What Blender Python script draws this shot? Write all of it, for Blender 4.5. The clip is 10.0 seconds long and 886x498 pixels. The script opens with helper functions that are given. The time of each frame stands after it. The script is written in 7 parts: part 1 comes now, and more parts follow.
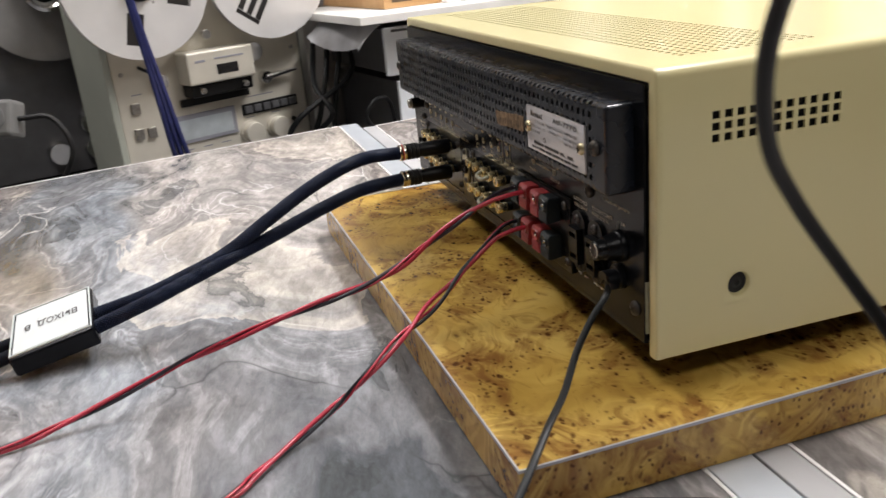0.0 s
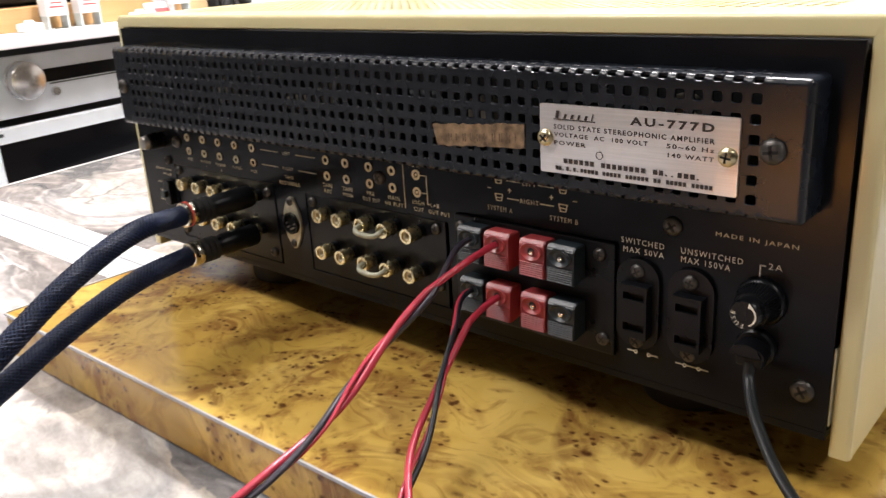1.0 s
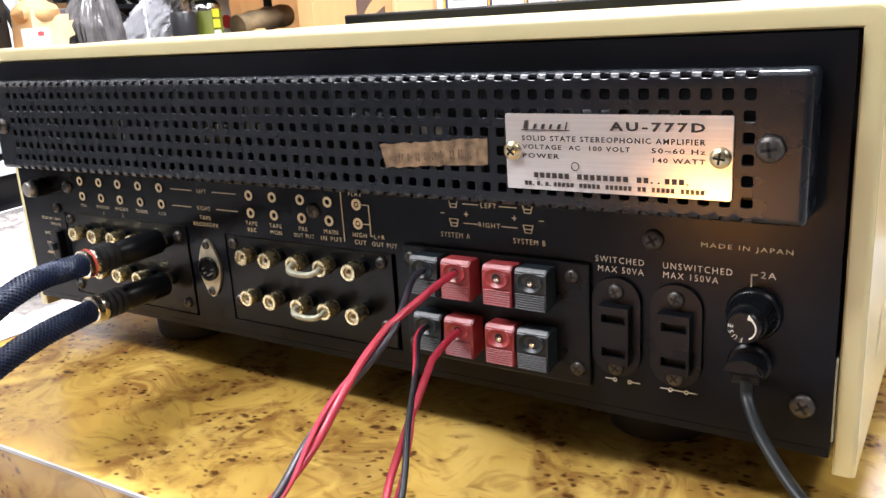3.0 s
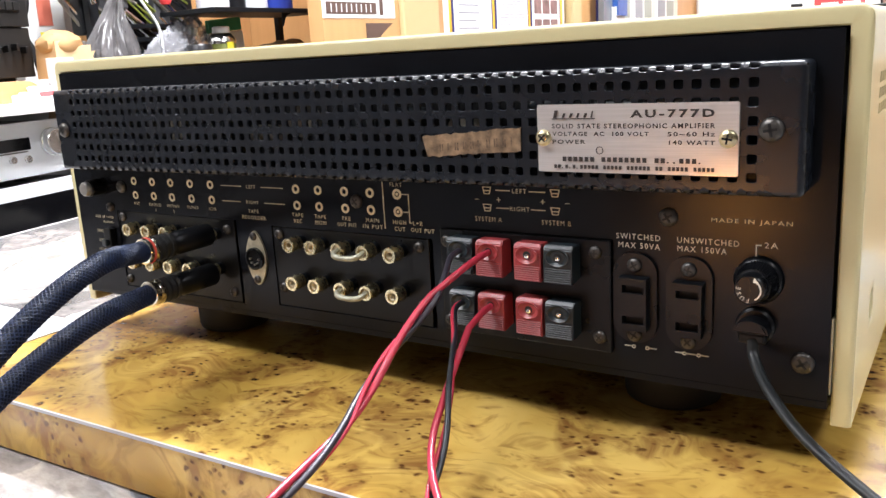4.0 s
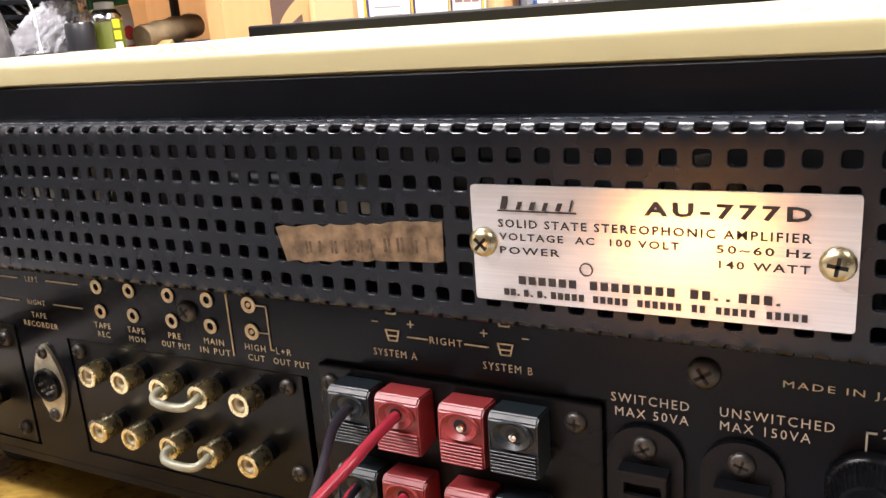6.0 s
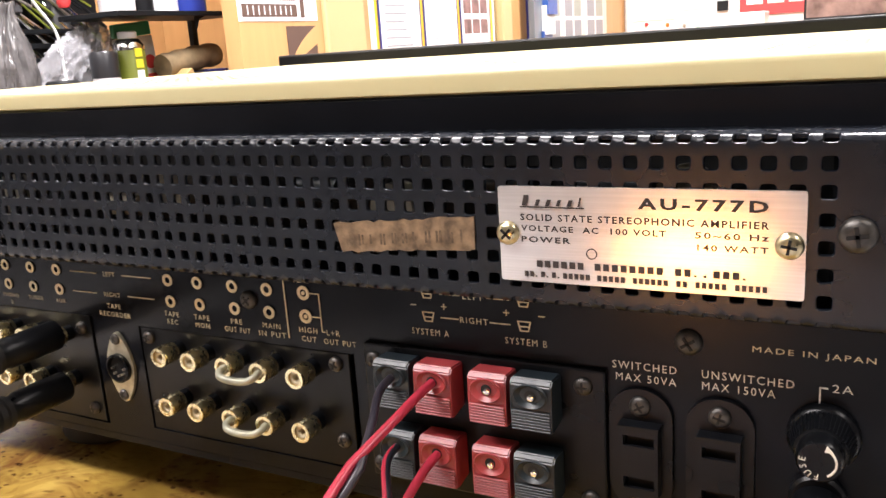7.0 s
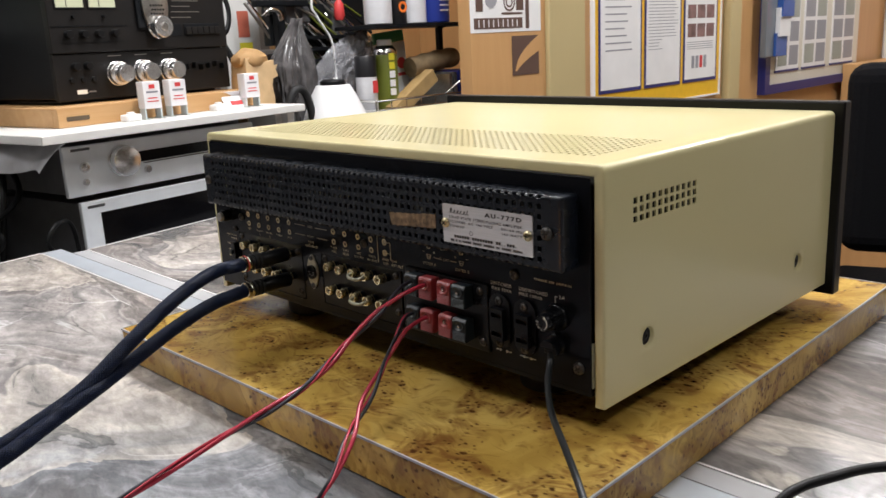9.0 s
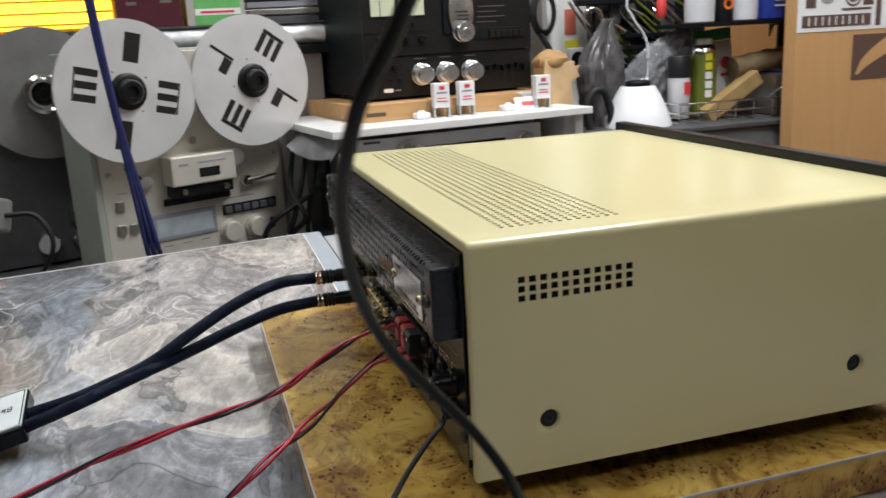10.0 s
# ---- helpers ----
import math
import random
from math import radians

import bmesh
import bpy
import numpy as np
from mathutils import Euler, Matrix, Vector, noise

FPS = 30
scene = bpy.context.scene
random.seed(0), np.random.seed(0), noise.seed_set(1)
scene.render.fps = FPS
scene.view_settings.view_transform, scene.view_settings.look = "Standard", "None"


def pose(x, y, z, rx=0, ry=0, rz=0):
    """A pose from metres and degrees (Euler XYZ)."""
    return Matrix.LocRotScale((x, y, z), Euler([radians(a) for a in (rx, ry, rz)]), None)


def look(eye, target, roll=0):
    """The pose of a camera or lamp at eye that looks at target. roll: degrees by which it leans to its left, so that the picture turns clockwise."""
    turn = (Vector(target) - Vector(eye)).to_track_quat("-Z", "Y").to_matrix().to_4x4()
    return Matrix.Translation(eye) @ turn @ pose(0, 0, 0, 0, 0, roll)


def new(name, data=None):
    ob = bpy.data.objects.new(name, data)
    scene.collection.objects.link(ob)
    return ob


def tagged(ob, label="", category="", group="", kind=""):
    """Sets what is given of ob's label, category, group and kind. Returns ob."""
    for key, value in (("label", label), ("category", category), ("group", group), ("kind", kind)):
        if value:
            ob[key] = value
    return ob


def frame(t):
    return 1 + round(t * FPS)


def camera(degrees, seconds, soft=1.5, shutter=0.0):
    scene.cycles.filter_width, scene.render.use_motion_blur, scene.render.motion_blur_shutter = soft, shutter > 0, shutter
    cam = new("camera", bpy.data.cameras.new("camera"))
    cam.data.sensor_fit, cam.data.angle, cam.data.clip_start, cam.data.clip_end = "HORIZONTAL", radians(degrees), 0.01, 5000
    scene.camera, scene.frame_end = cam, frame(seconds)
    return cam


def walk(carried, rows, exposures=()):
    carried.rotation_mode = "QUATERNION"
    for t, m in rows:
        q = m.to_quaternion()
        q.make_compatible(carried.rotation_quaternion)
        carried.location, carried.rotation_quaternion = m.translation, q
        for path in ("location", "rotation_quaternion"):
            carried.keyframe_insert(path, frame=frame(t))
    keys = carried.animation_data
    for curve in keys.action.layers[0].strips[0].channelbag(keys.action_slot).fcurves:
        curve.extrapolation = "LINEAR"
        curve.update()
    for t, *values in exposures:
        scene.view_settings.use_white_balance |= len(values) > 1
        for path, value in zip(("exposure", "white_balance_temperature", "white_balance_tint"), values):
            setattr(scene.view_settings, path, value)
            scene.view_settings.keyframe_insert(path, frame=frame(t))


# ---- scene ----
cam = camera(55.9, 10.0, 1.5, 0.15)
EXPOSURES = [(0, 0.0, 6600, 12), (0.4, 0.14, 6700, 13), (1.0, 0.68, 6600, 13), (1.5, 1.30, 6300, 12), (2, 1.42, 6220, 13), (3.5, 1.26, 6130, 12), (4.5, 1.13, 6150, 12), (5.5, 1.24, 6540, 15), (7.0, 1.38, 6640, 16), (7.5, 0.94, 6450, 15), (8, 0.48, 6500, 13), (8.6, -0.04, 6480, 13), (9, -0.2, 6400, 11), (9.5, -0.34, 6340, 9), (10, -0.45, 6200, 8)]
PATH = [
    (0, (0.544, -0.196, 0.229), (-1.267, 0.303, -0.459), -5.4),
    (0.5, (0.41, -0.293, 0.209), (-1.17, 0.723, -0.476), -4.3),
    (1, (0.277, -0.263, 0.19), (-0.991, 1.136, -0.469), -3.5),
    (1.5, (0.238, -0.241, 0.179), (-0.836, 1.327, -0.447), -3.6),
    (2, (0.239, -0.248, 0.176), (-0.805, 1.35, -0.42), -4.0),
    (3.5, (0.236, -0.28, 0.167), (-0.822, 1.341, -0.335), -3.4),
    (4, (0.245, -0.302, 0.16), (-0.816, 1.331, -0.296), -3.3),
    (4.5, (0.249, -0.301, 0.158), (-0.822, 1.329, -0.283), -3.3),
    (5, (0.206, -0.235, 0.169), (-0.864, 1.396, -0.272), -3.7),
    (5.5, (0.182, -0.175, 0.166), (-0.788, 1.512, -0.298), -3.5),
    (5.7, (0.18, -0.171, 0.174), (-0.728, 1.526, -0.372), -4.2),
    (6.8, (0.187, -0.194, 0.171), (-0.722, 1.52, -0.316), -3.9),
    (7, (0.193, -0.211, 0.175), (-0.731, 1.499, -0.298), -3.9),
    (7.5, (0.224, -0.268, 0.182), (-0.718, 1.434, -0.283), -3.4),
    (8, (0.278, -0.33, 0.189), (-0.79, 1.296, -0.273), -2.4),
    (8.5, (0.356, -0.38, 0.204), (-0.884, 1.117, -0.268), -2.9),
    (9, (0.477, -0.377, 0.239), (-0.921, 0.968, -0.248), -2.9),
    (9.3, (0.54, -0.348, 0.254), (-0.977, 0.854, -0.25), -3.0),
    (9.5, (0.575, -0.31, 0.255), (-1.041, 0.752, -0.253), -3.0),
    (9.7, (0.601, -0.251, 0.258), (-1.132, 0.617, -0.236), -2.8),
    (9.9, (0.622, -0.173, 0.269), (-1.208, 0.468, -0.222), -3.2),
    (10, (0.635, -0.13, 0.276), (-1.235, 0.387, -0.21), -3.1),
]
walk(cam, [(t, look(eye, target, roll)) for t, eye, target, roll in PATH], EXPOSURES)

# ---------------------------------------------------------------- light
world = bpy.data.worlds.new("room_air")
scene.world = world
world.use_nodes = True
world.node_tree.nodes["Background"].inputs[0].default_value = (0.9, 0.95, 1.0, 1)
world.node_tree.nodes["Background"].inputs[1].default_value = 0.25

CEILING_Z, FLOOR_Z = 1.72, -0.90
BT = 0.005          # top of the burl board
MT = -0.025         # top of the marble-look tables
# main tube, then three unseen fills added for front, side and far end
TUBES = [(-0.35, 0.74, 50, 0), (-0.85, -0.80, 15.0, 0), (1.35, 0.0, 3.5, 90), (-0.10, 2.65, 32, 0)]
for lx, ly, watt, turn in TUBES:
    lamp = bpy.data.lights.new("tube_light", "AREA")
    lamp.shape, lamp.size, lamp.size_y, lamp.energy, lamp.color = "RECTANGLE", 1.25, 0.22, watt, (0.985, 0.985, 1.0)
    new("tube_light", lamp).matrix_world = pose(lx, ly, CEILING_Z - 0.10, 0, 0, turn)


# ---------------------------------------------------------------- materials
def mat(name, color, rough=0.5, metal=0.0, coat=0.0, spec=0.5, var=0.0, scale=40, bump=0.0, bscale=300, rvar=0.0):
    """A principled material with colour variation, roughness variation and fine relief."""
    m = bpy.data.materials.new(name)
    m.use_nodes = True
    nt = m.node_tree
    b = nt.nodes["Principled BSDF"]
    b.inputs["Base Color"].default_value = (*color, 1)
    b.inputs["Roughness"].default_value = rough
    b.inputs["Metallic"].default_value = metal
    b.inputs["Coat Weight"].default_value = coat
    b.inputs["Specular IOR Level"].default_value = spec
    tc = nt.nodes.new("ShaderNodeTexCoord")
    if var or rvar:
        n = nt.nodes.new("ShaderNodeTexNoise")
        n.inputs["Scale"].default_value, n.inputs["Detail"].default_value = scale, 6
        nt.links.new(tc.outputs["Object"], n.inputs["Vector"])
        if var:
            r = nt.nodes.new("ShaderNodeValToRGB")
            r.color_ramp.elements[0].position, r.color_ramp.elements[1].position = 0.3, 0.7
            r.color_ramp.elements[0].color = (*[c * (1 - var) for c in color], 1)
            r.color_ramp.elements[1].color = (*[min(1, c * (1 + var)) for c in color], 1)
            nt.links.new(n.outputs["Fac"], r.inputs["Fac"])
            nt.links.new(r.outputs["Color"], b.inputs["Base Color"])
        if rvar:
            q = nt.nodes.new("ShaderNodeMapRange")
            q.inputs["To Min"].default_value, q.inputs["To Max"].default_value = max(0.02, rough - rvar), min(1, rough + rvar)
            nt.links.new(n.outputs["Fac"], q.inputs["Value"])
            nt.links.new(q.outputs["Result"], b.inputs["Roughness"])
    if bump:
        n2 = nt.nodes.new("ShaderNodeTexNoise")
        n2.inputs["Scale"].default_value, n2.inputs["Detail"].default_value = bscale, 3
        nt.links.new(tc.outputs["Object"], n2.inputs["Vector"])
        bp = nt.nodes.new("ShaderNodeBump")
        bp.inputs["Strength"].default_value, bp.inputs["Distance"].default_value = bump, 0.001
        nt.links.new(n2.outputs["Fac"], bp.inputs["Height"])
        nt.links.new(bp.outputs["Normal"], b.inputs["Normal"])
    return m


def emitter(name, color, strength):
    m = bpy.data.materials.new(name)
    m.use_nodes = True
    b = m.node_tree.nodes["Principled BSDF"]
    b.inputs["Base Color"].default_value = (*color, 1)
    b.inputs["Emission Color"].default_value = (*color, 1)
    b.inputs["Emission Strength"].default_value = strength
    return m


def ramp(nt, stops):
    r = nt.nodes.new("ShaderNodeValToRGB")
    e = r.color_ramp.elements
    while len(e) < len(stops):
        e.new(0.5)
    for k, (p, c) in enumerate(stops):
        e[k].position, e[k].color = p, (*c, 1)
    return r


def mixer(nt, a, b, fac, mode="MIX"):
    """A colour mix node; a, b and fac are sockets or values."""
    n = nt.nodes.new("ShaderNodeMix")
    n.data_type, n.blend_type = "RGBA", mode
    for sock, v in ((n.inputs["Factor"], fac), (n.inputs["A"], a), (n.inputs["B"], b)):
        if isinstance(v, bpy.types.NodeSocket):
            nt.links.new(v, sock)
        elif isinstance(v, tuple):
            sock.default_value = (*v, 1)
        else:
            sock.default_value = v
    return n.outputs["Result"]


def noise_node(nt, vec, scale, detail=6, rough=0.55, dist=0.0):
    n = nt.nodes.new("ShaderNodeTexNoise")
    n.inputs["Scale"].default_value, n.inputs["Detail"].default_value = scale, detail
    n.inputs["Roughness"].default_value, n.inputs["Distortion"].default_value = rough, dist
    nt.links.new(vec, n.inputs["Vector"])
    return n


def mapping(nt, vec, scale=(1, 1, 1), loc=(0, 0, 0), rot=(0, 0, 0)):
    n = nt.nodes.new("ShaderNodeMapping")
    n.inputs["Scale"].default_value, n.inputs["Location"].default_value, n.inputs["Rotation"].default_value = scale, loc, rot
    nt.links.new(vec, n.inputs["Vector"])
    return n.outputs["Vector"]


def mathn(nt, op, a, b=0.0):
    n = nt.nodes.new("ShaderNodeMath")
    n.operation = op
    for sock, v in zip(n.inputs, (a, b)):
        if isinstance(v, bpy.types.NodeSocket):
            nt.links.new(v, sock)
        else:
            sock.default_value = v
    return n.outputs[0]


def blank(name, rough, coat=0.0):
    m = bpy.data.materials.new(name)
    m.use_nodes = True
    b = m.node_tree.nodes["Principled BSDF"]
    b.inputs["Roughness"].default_value, b.inputs["Coat Weight"].default_value = rough, coat
    tc = m.node_tree.nodes.new("ShaderNodeTexCoord")
    return m, m.node_tree, b, tc.outputs["Object"]


def shifted(nt, v, scale, amount, detail=4):
    """Coordinates pushed about by a noise."""
    w = noise_node(nt, v, scale, detail, 0.55)
    o = nt.nodes.new("ShaderNodeVectorMath")
    o.operation = "MULTIPLY_ADD"
    nt.links.new(w.outputs["Color"], o.inputs[0])
    o.inputs[1].default_value = (amount, amount, amount)
    nt.links.new(v, o.inputs[2])
    return o.outputs[0]


def stepped(nt, fac, stops):
    """Grey ramp over a factor."""
    r = ramp(nt, [(p, (v, v, v)) for p, v in stops])
    nt.links.new(fac, r.inputs["Fac"])
    return r.outputs["Color"]


def burl_material():
    """Golden burl laminate: cloudy figure, fine growth lines, brown clouds and clusters of small dark eyes."""
    m, nt, b, vec = blank("burl_laminate", 0.2, 0.0)
    v2 = shifted(nt, vec, 10, 0.13, 2)
    cloud = noise_node(nt, v2, 8, 4, 0.55, 1.0)
    base = ramp(nt, [(0.28, (0.33, 0.185, 0.034)), (0.45, (0.53, 0.335, 0.070)), (0.58, (0.66, 0.435, 0.105)), (0.75, (0.75, 0.53, 0.16))])
    nt.links.new(cloud.outputs["Fac"], base.inputs["Fac"])
    # growth lines that follow the figure
    flow = noise_node(nt, mapping(nt, v2, (1.0, 1.7, 1.0)), 7, 3, 0.5, 0.6)
    wave = mathn(nt, "SINE", mathn(nt, "MULTIPLY", flow.outputs["Fac"], 130.0))
    where = noise_node(nt, vec, 10, 3, 0.5)
    lines = mathn(nt, "MULTIPLY", stepped(nt, mathn(nt, "ADD", mathn(nt, "MULTIPLY", wave, 0.5), 0.5), [(0.10, 0.0), (0.6, 0.55)]), stepped(nt, where.outputs["Fac"], [(0.44, 0.0), (0.62, 0.75)]))
    col = mixer(nt, base.outputs["Color"], (0.30, 0.150, 0.030), lines)
    swirl = noise_node(nt, mapping(nt, v2, (1.0, 2.2, 1.0)), 22, 5, 0.55, 2.8)
    col = mixer(nt, col, (0.22, 0.098, 0.018), stepped(nt, swirl.outputs["Fac"], [(0.33, 0.42), (0.43, 0.0), (0.58, 0.0), (0.70, 0.55)]))
    # brown clouds
    patch = noise_node(nt, vec, 17, 3, 0.55, 1.2)
    wisp = noise_node(nt, v2, 48, 5, 0.6, 1.4)
    pf = mathn(nt, "MULTIPLY", stepped(nt, patch.outputs["Fac"], [(0.47, 0.0), (0.57, 0.75), (0.68, 0.95)]), stepped(nt, wisp.outputs["Fac"], [(0.36, 0.12), (0.60, 1.0)]))
    col = mixer(nt, col, (0.215, 0.092, 0.024), pf)
    # eyes of two sizes with sharp rims, gathered in the brown clouds
    for sc, amt, lo in ((215, 0.92, 0.480), (135, 0.95, 0.505)):
        vo = nt.nodes.new("ShaderNodeTexVoronoi")
        vo.inputs["Scale"].default_value = sc
        nt.links.new(mapping(nt, shifted(nt, vec, 90, 0.007, 3), (0.85, 1.25, 1.0), (0.3 * sc, 0, 0)), vo.inputs["Vector"])
        eye = stepped(nt, vo.outputs["Distance"], [(0.0, 0.85), (0.16, 1.0), (0.24, 0.60), (0.36, 0.0)])
        pick = nt.nodes.new("ShaderNodeSeparateColor")
        nt.links.new(vo.outputs["Color"], pick.inputs[0])
        some = stepped(nt, pick.outputs[0], [(0.34, 0.0), (0.50, 1.0)])
        ef = mathn(nt, "MULTIPLY", mathn(nt, "MULTIPLY", eye, some), stepped(nt, patch.outputs["Fac"], [(lo, 0.0), (lo + 0.04, 1.0)]))
        col = mixer(nt, col, (0.085, 0.030, 0.010), mathn(nt, "MULTIPLY", ef, amt))
    nt.links.new(col, b.inputs["Base Color"])
    return m


def marble_material():
    """Grey marble-look laminate: broad folded layers in warm and blue greys, flow lines along the folds, cream pools, dark seams and thin white veins."""
    m, nt, b, vec = blank("marble_laminate", 0.2, 0.0)
    vec = mapping(nt, vec, loc=(0.9, 1.3, 0.0))
    # folded coordinates: broad swirls, then smaller ones
    turned = mapping(nt, vec, rot=(0, 0, 0.62), scale=(0.66, 1.35, 1.0))
    v1 = shifted(nt, turned, 3.4, 0.40, 2)
    v2 = shifted(nt, v1, 9.0, 0.085, 4)
    v3 = shifted(nt, v2, 30.0, 0.016, 5)
    layer = noise_node(nt, v3, 3.8, 8, 0.55, 0.4)
    base = ramp(nt, [(0.35, (0.100, 0.103, 0.105)), (0.41, (0.215, 0.208, 0.205)), (0.452, (0.265, 0.252, 0.245)), (0.460, (0.370, 0.352, 0.340)), (0.492, (0.200, 0.195, 0.193)), (0.520, (0.270, 0.262, 0.260)), (0.530, (0.40, 0.395, 0.39)), (0.565, (0.225, 0.226, 0.232)), (0.60, (0.34, 0.34, 0.342)), (0.68, (0.56, 0.55, 0.54))])
    nt.links.new(layer.outputs["Fac"], base.inputs["Fac"])
    # warm and cool districts
    tint = noise_node(nt, v1, 1.6, 2, 0.5, 0.4)
    tr = ramp(nt, [(0.42, (0.86, 0.92, 1.0)), (0.52, (1.0, 0.935, 0.895))])
    nt.links.new(tint.outputs["Fac"], tr.inputs["Fac"])
    col = mixer(nt, base.outputs["Color"], tr.outputs["Color"], 1.0, "MULTIPLY")
    # flow lines in places, following the layers
    fold = noise_node(nt, v3, 3.6, 3, 0.5, 0.3)
    wave = mathn(nt, "SINE", mathn(nt, "MULTIPLY", fold.outputs["Fac"], 170.0))
    where = noise_node(nt, vec, 7.0, 3, 0.5)
    lines = mathn(nt, "MULTIPLY", mathn(nt, "ADD", mathn(nt, "MULTIPLY", wave, 0.5), 0.5), stepped(nt, where.outputs["Fac"], [(0.44, 0.0), (0.60, 1.0)]))
    col = mixer(nt, col, stepped(nt, lines, [(0.0, 1.0), (0.5, 0.78), (0.8, 0.95), (1.0, 1.40)]), 0.8, "MULTIPLY")
    # cream pools with one crisp edge
    pool = noise_node(nt, mapping(nt, v3, loc=(7.3, 1.9, 0)), 2.8, 6, 0.52, 0.4)
    col = mixer(nt, col, (0.76, 0.69, 0.60), stepped(nt, pool.outputs["Fac"], [(0.555, 0.0), (0.560, 0.50), (0.60, 0.15), (0.67, 0.60)]))
    # dark feathered bands with one sharp edge
    dk = noise_node(nt, mapping(nt, v3, loc=(4.4, 1.2, 0)), 3.8, 9, 0.60, 0.4)
    col = mixer(nt, col, (0.060, 0.067, 0.070), stepped(nt, dk.outputs["Fac"], [(0.33, 0.20), (0.385, 0.80), (0.390, 0.30), (0.43, 0.0)]))
    # grain and mottling
    for sc, lo, hi, amt in ((85, 0.72, 1.28, 0.6), (24, 0.72, 1.28, 0.6)):
        fine = noise_node(nt, mapping(nt, turned, (0.9, 1.3, 1.0)), sc, 9, 0.72, 0.5)
        col = mixer(nt, col, stepped(nt, fine.outputs["Fac"], [(0.38, lo), (0.5, 1.0), (0.62, hi)]), amt, "MULTIPLY")
    # angular pale cracks, kept to some districts
    for sc, wid, lo, tone, off in ((5.0, 0.0045, 0.52, (0.80, 0.78, 0.76), 0.0), (10.0, 0.006, 0.56, (0.70, 0.69, 0.68), 3.0), (4.0, 0.006, 0.54, (0.045, 0.050, 0.052), 6.0)):
        cr = nt.nodes.new("ShaderNodeTexVoronoi")
        cr.feature = "DISTANCE_TO_EDGE"
        cr.inputs["Scale"].default_value = sc
        nt.links.new(mapping(nt, shifted(nt, shifted(nt, v1, 7.0, 0.10, 4), 45, 0.010, 4), loc=(off, off, 0)), cr.inputs["Vector"])
        fade = noise_node(nt, mapping(nt, vec, loc=(off, 2.0, 0)), 5.0, 4)
        vf = mathn(nt, "MULTIPLY", stepped(nt, cr.outputs["Distance"], [(0.0, 0.75), (wid, 0.20), (wid * 3, 0.0)]), stepped(nt, fade.outputs["Fac"], [(lo, 0.0), (lo + 0.06, 1.0)]))
        col = mixer(nt, col, tone, vf)
    nt.links.new(col, b.inputs["Base Color"])
    return m


def wood_material(name, light, dark, rough=0.4, scale=6.0, axis="Z"):
    m, nt, b, vec = blank(name, rough)
    s = {"X": (0.6, 8, 8), "Y": (8, 0.6, 8), "Z": (8, 8, 0.6)}[axis]
    g = noise_node(nt, mapping(nt, vec, s), scale, 8, 0.6, 1.0)
    r = ramp(nt, [(0.3, dark), (0.7, light)])
    nt.links.new(g.outputs["Fac"], r.inputs["Fac"])
    big = noise_node(nt, vec, 1.5, 3)
    col = mixer(nt, r.outputs["Color"], tuple(c * 0.8 for c in dark), mathn(nt, "MULTIPLY", big.outputs["Fac"], 0.35))
    nt.links.new(col, b.inputs["Base Color"])
    return m


def brushed_material(name, color, rough, along=(1, 60, 60)):
    """Brushed metal: fine streaks in the roughness and relief."""
    m, nt, b, vec = blank(name, rough)
    b.inputs["Metallic"].default_value = 1.0
    g = noise_node(nt, mapping(nt, vec, along), 30, 4, 0.6)
    r = ramp(nt, [(0.3, tuple(c * 0.86 for c in color)), (0.7, color)])
    nt.links.new(g.outputs["Fac"], r.inputs["Fac"])
    nt.links.new(r.outputs["Color"], b.inputs["Base Color"])
    q = nt.nodes.new("ShaderNodeMapRange")
    q.inputs["To Min"].default_value, q.inputs["To Max"].default_value = rough * 0.8, rough * 1.25
    nt.links.new(g.outputs["Fac"], q.inputs["Value"])
    nt.links.new(q.outputs["Result"], b.inputs["Roughness"])
    return m


CREAM = mat("cream_enamel", (0.645, 0.588, 0.330), 0.27, coat=0.12)
BLACK = mat("black_enamel", (0.0062, 0.0070, 0.0094), 0.20, spec=0.15, var=0.2, scale=30, bump=0.03, bscale=1500, rvar=0.05)
GRILLE = mat("grille_black", (0.0070, 0.0092, 0.0140), 0.27, spec=0.40, var=0.2, scale=60, rvar=0.06)
BAKELITE = mat("bakelite", (0.0048, 0.0054, 0.0068), 0.30, spec=0.22, var=0.3, scale=60, rvar=0.1)
RUBBER = mat("black_rubber", (0.0075, 0.0075, 0.0078), 0.6, var=0.2)
# near-black paint standing in for shade in holes, slots and the cover's inside
DARK = mat("cavity_shade", (0.004, 0.004, 0.004), 0.7, var=0.2)
PRINT = mat("cream_print", (0.74, 0.64, 0.42), 0.5, var=0.15, scale=500)
PRINT_W = mat("white_print", (0.84, 0.80, 0.70), 0.5, var=0.1, scale=500)
PRINT_K = mat("black_ink", (0.03, 0.025, 0.025), 0.5)
GOLD = mat("brass_barrel", (0.78, 0.68, 0.43), 0.26, 1.0, var=0.07, scale=300, rvar=0.1)
CHROME = mat("chrome", (0.78, 0.78, 0.77), 0.14, 1.0, var=0.05, rvar=0.05)
STEEL = mat("dull_steel", (0.42, 0.40, 0.37), 0.38, 1.0, var=0.2, scale=200, rvar=0.1)
OLD_SCREW = mat("tarnished_screw", (0.085, 0.08, 0.075), 0.42, 0.8, var=0.4, scale=400, rvar=0.1)
BRASS_SCREW = mat("zinc_screw", (0.63, 0.56, 0.36), 0.30, 1.0, var=0.2, scale=400, rvar=0.1)
IVORY = mat("ivory_insulator", (0.50, 0.44, 0.30), 0.45, var=0.1, scale=300)
REDP = mat("red_plastic", (0.34, 0.044, 0.048), 0.34, var=0.15, scale=120, rvar=0.08, bump=0.05, bscale=800)
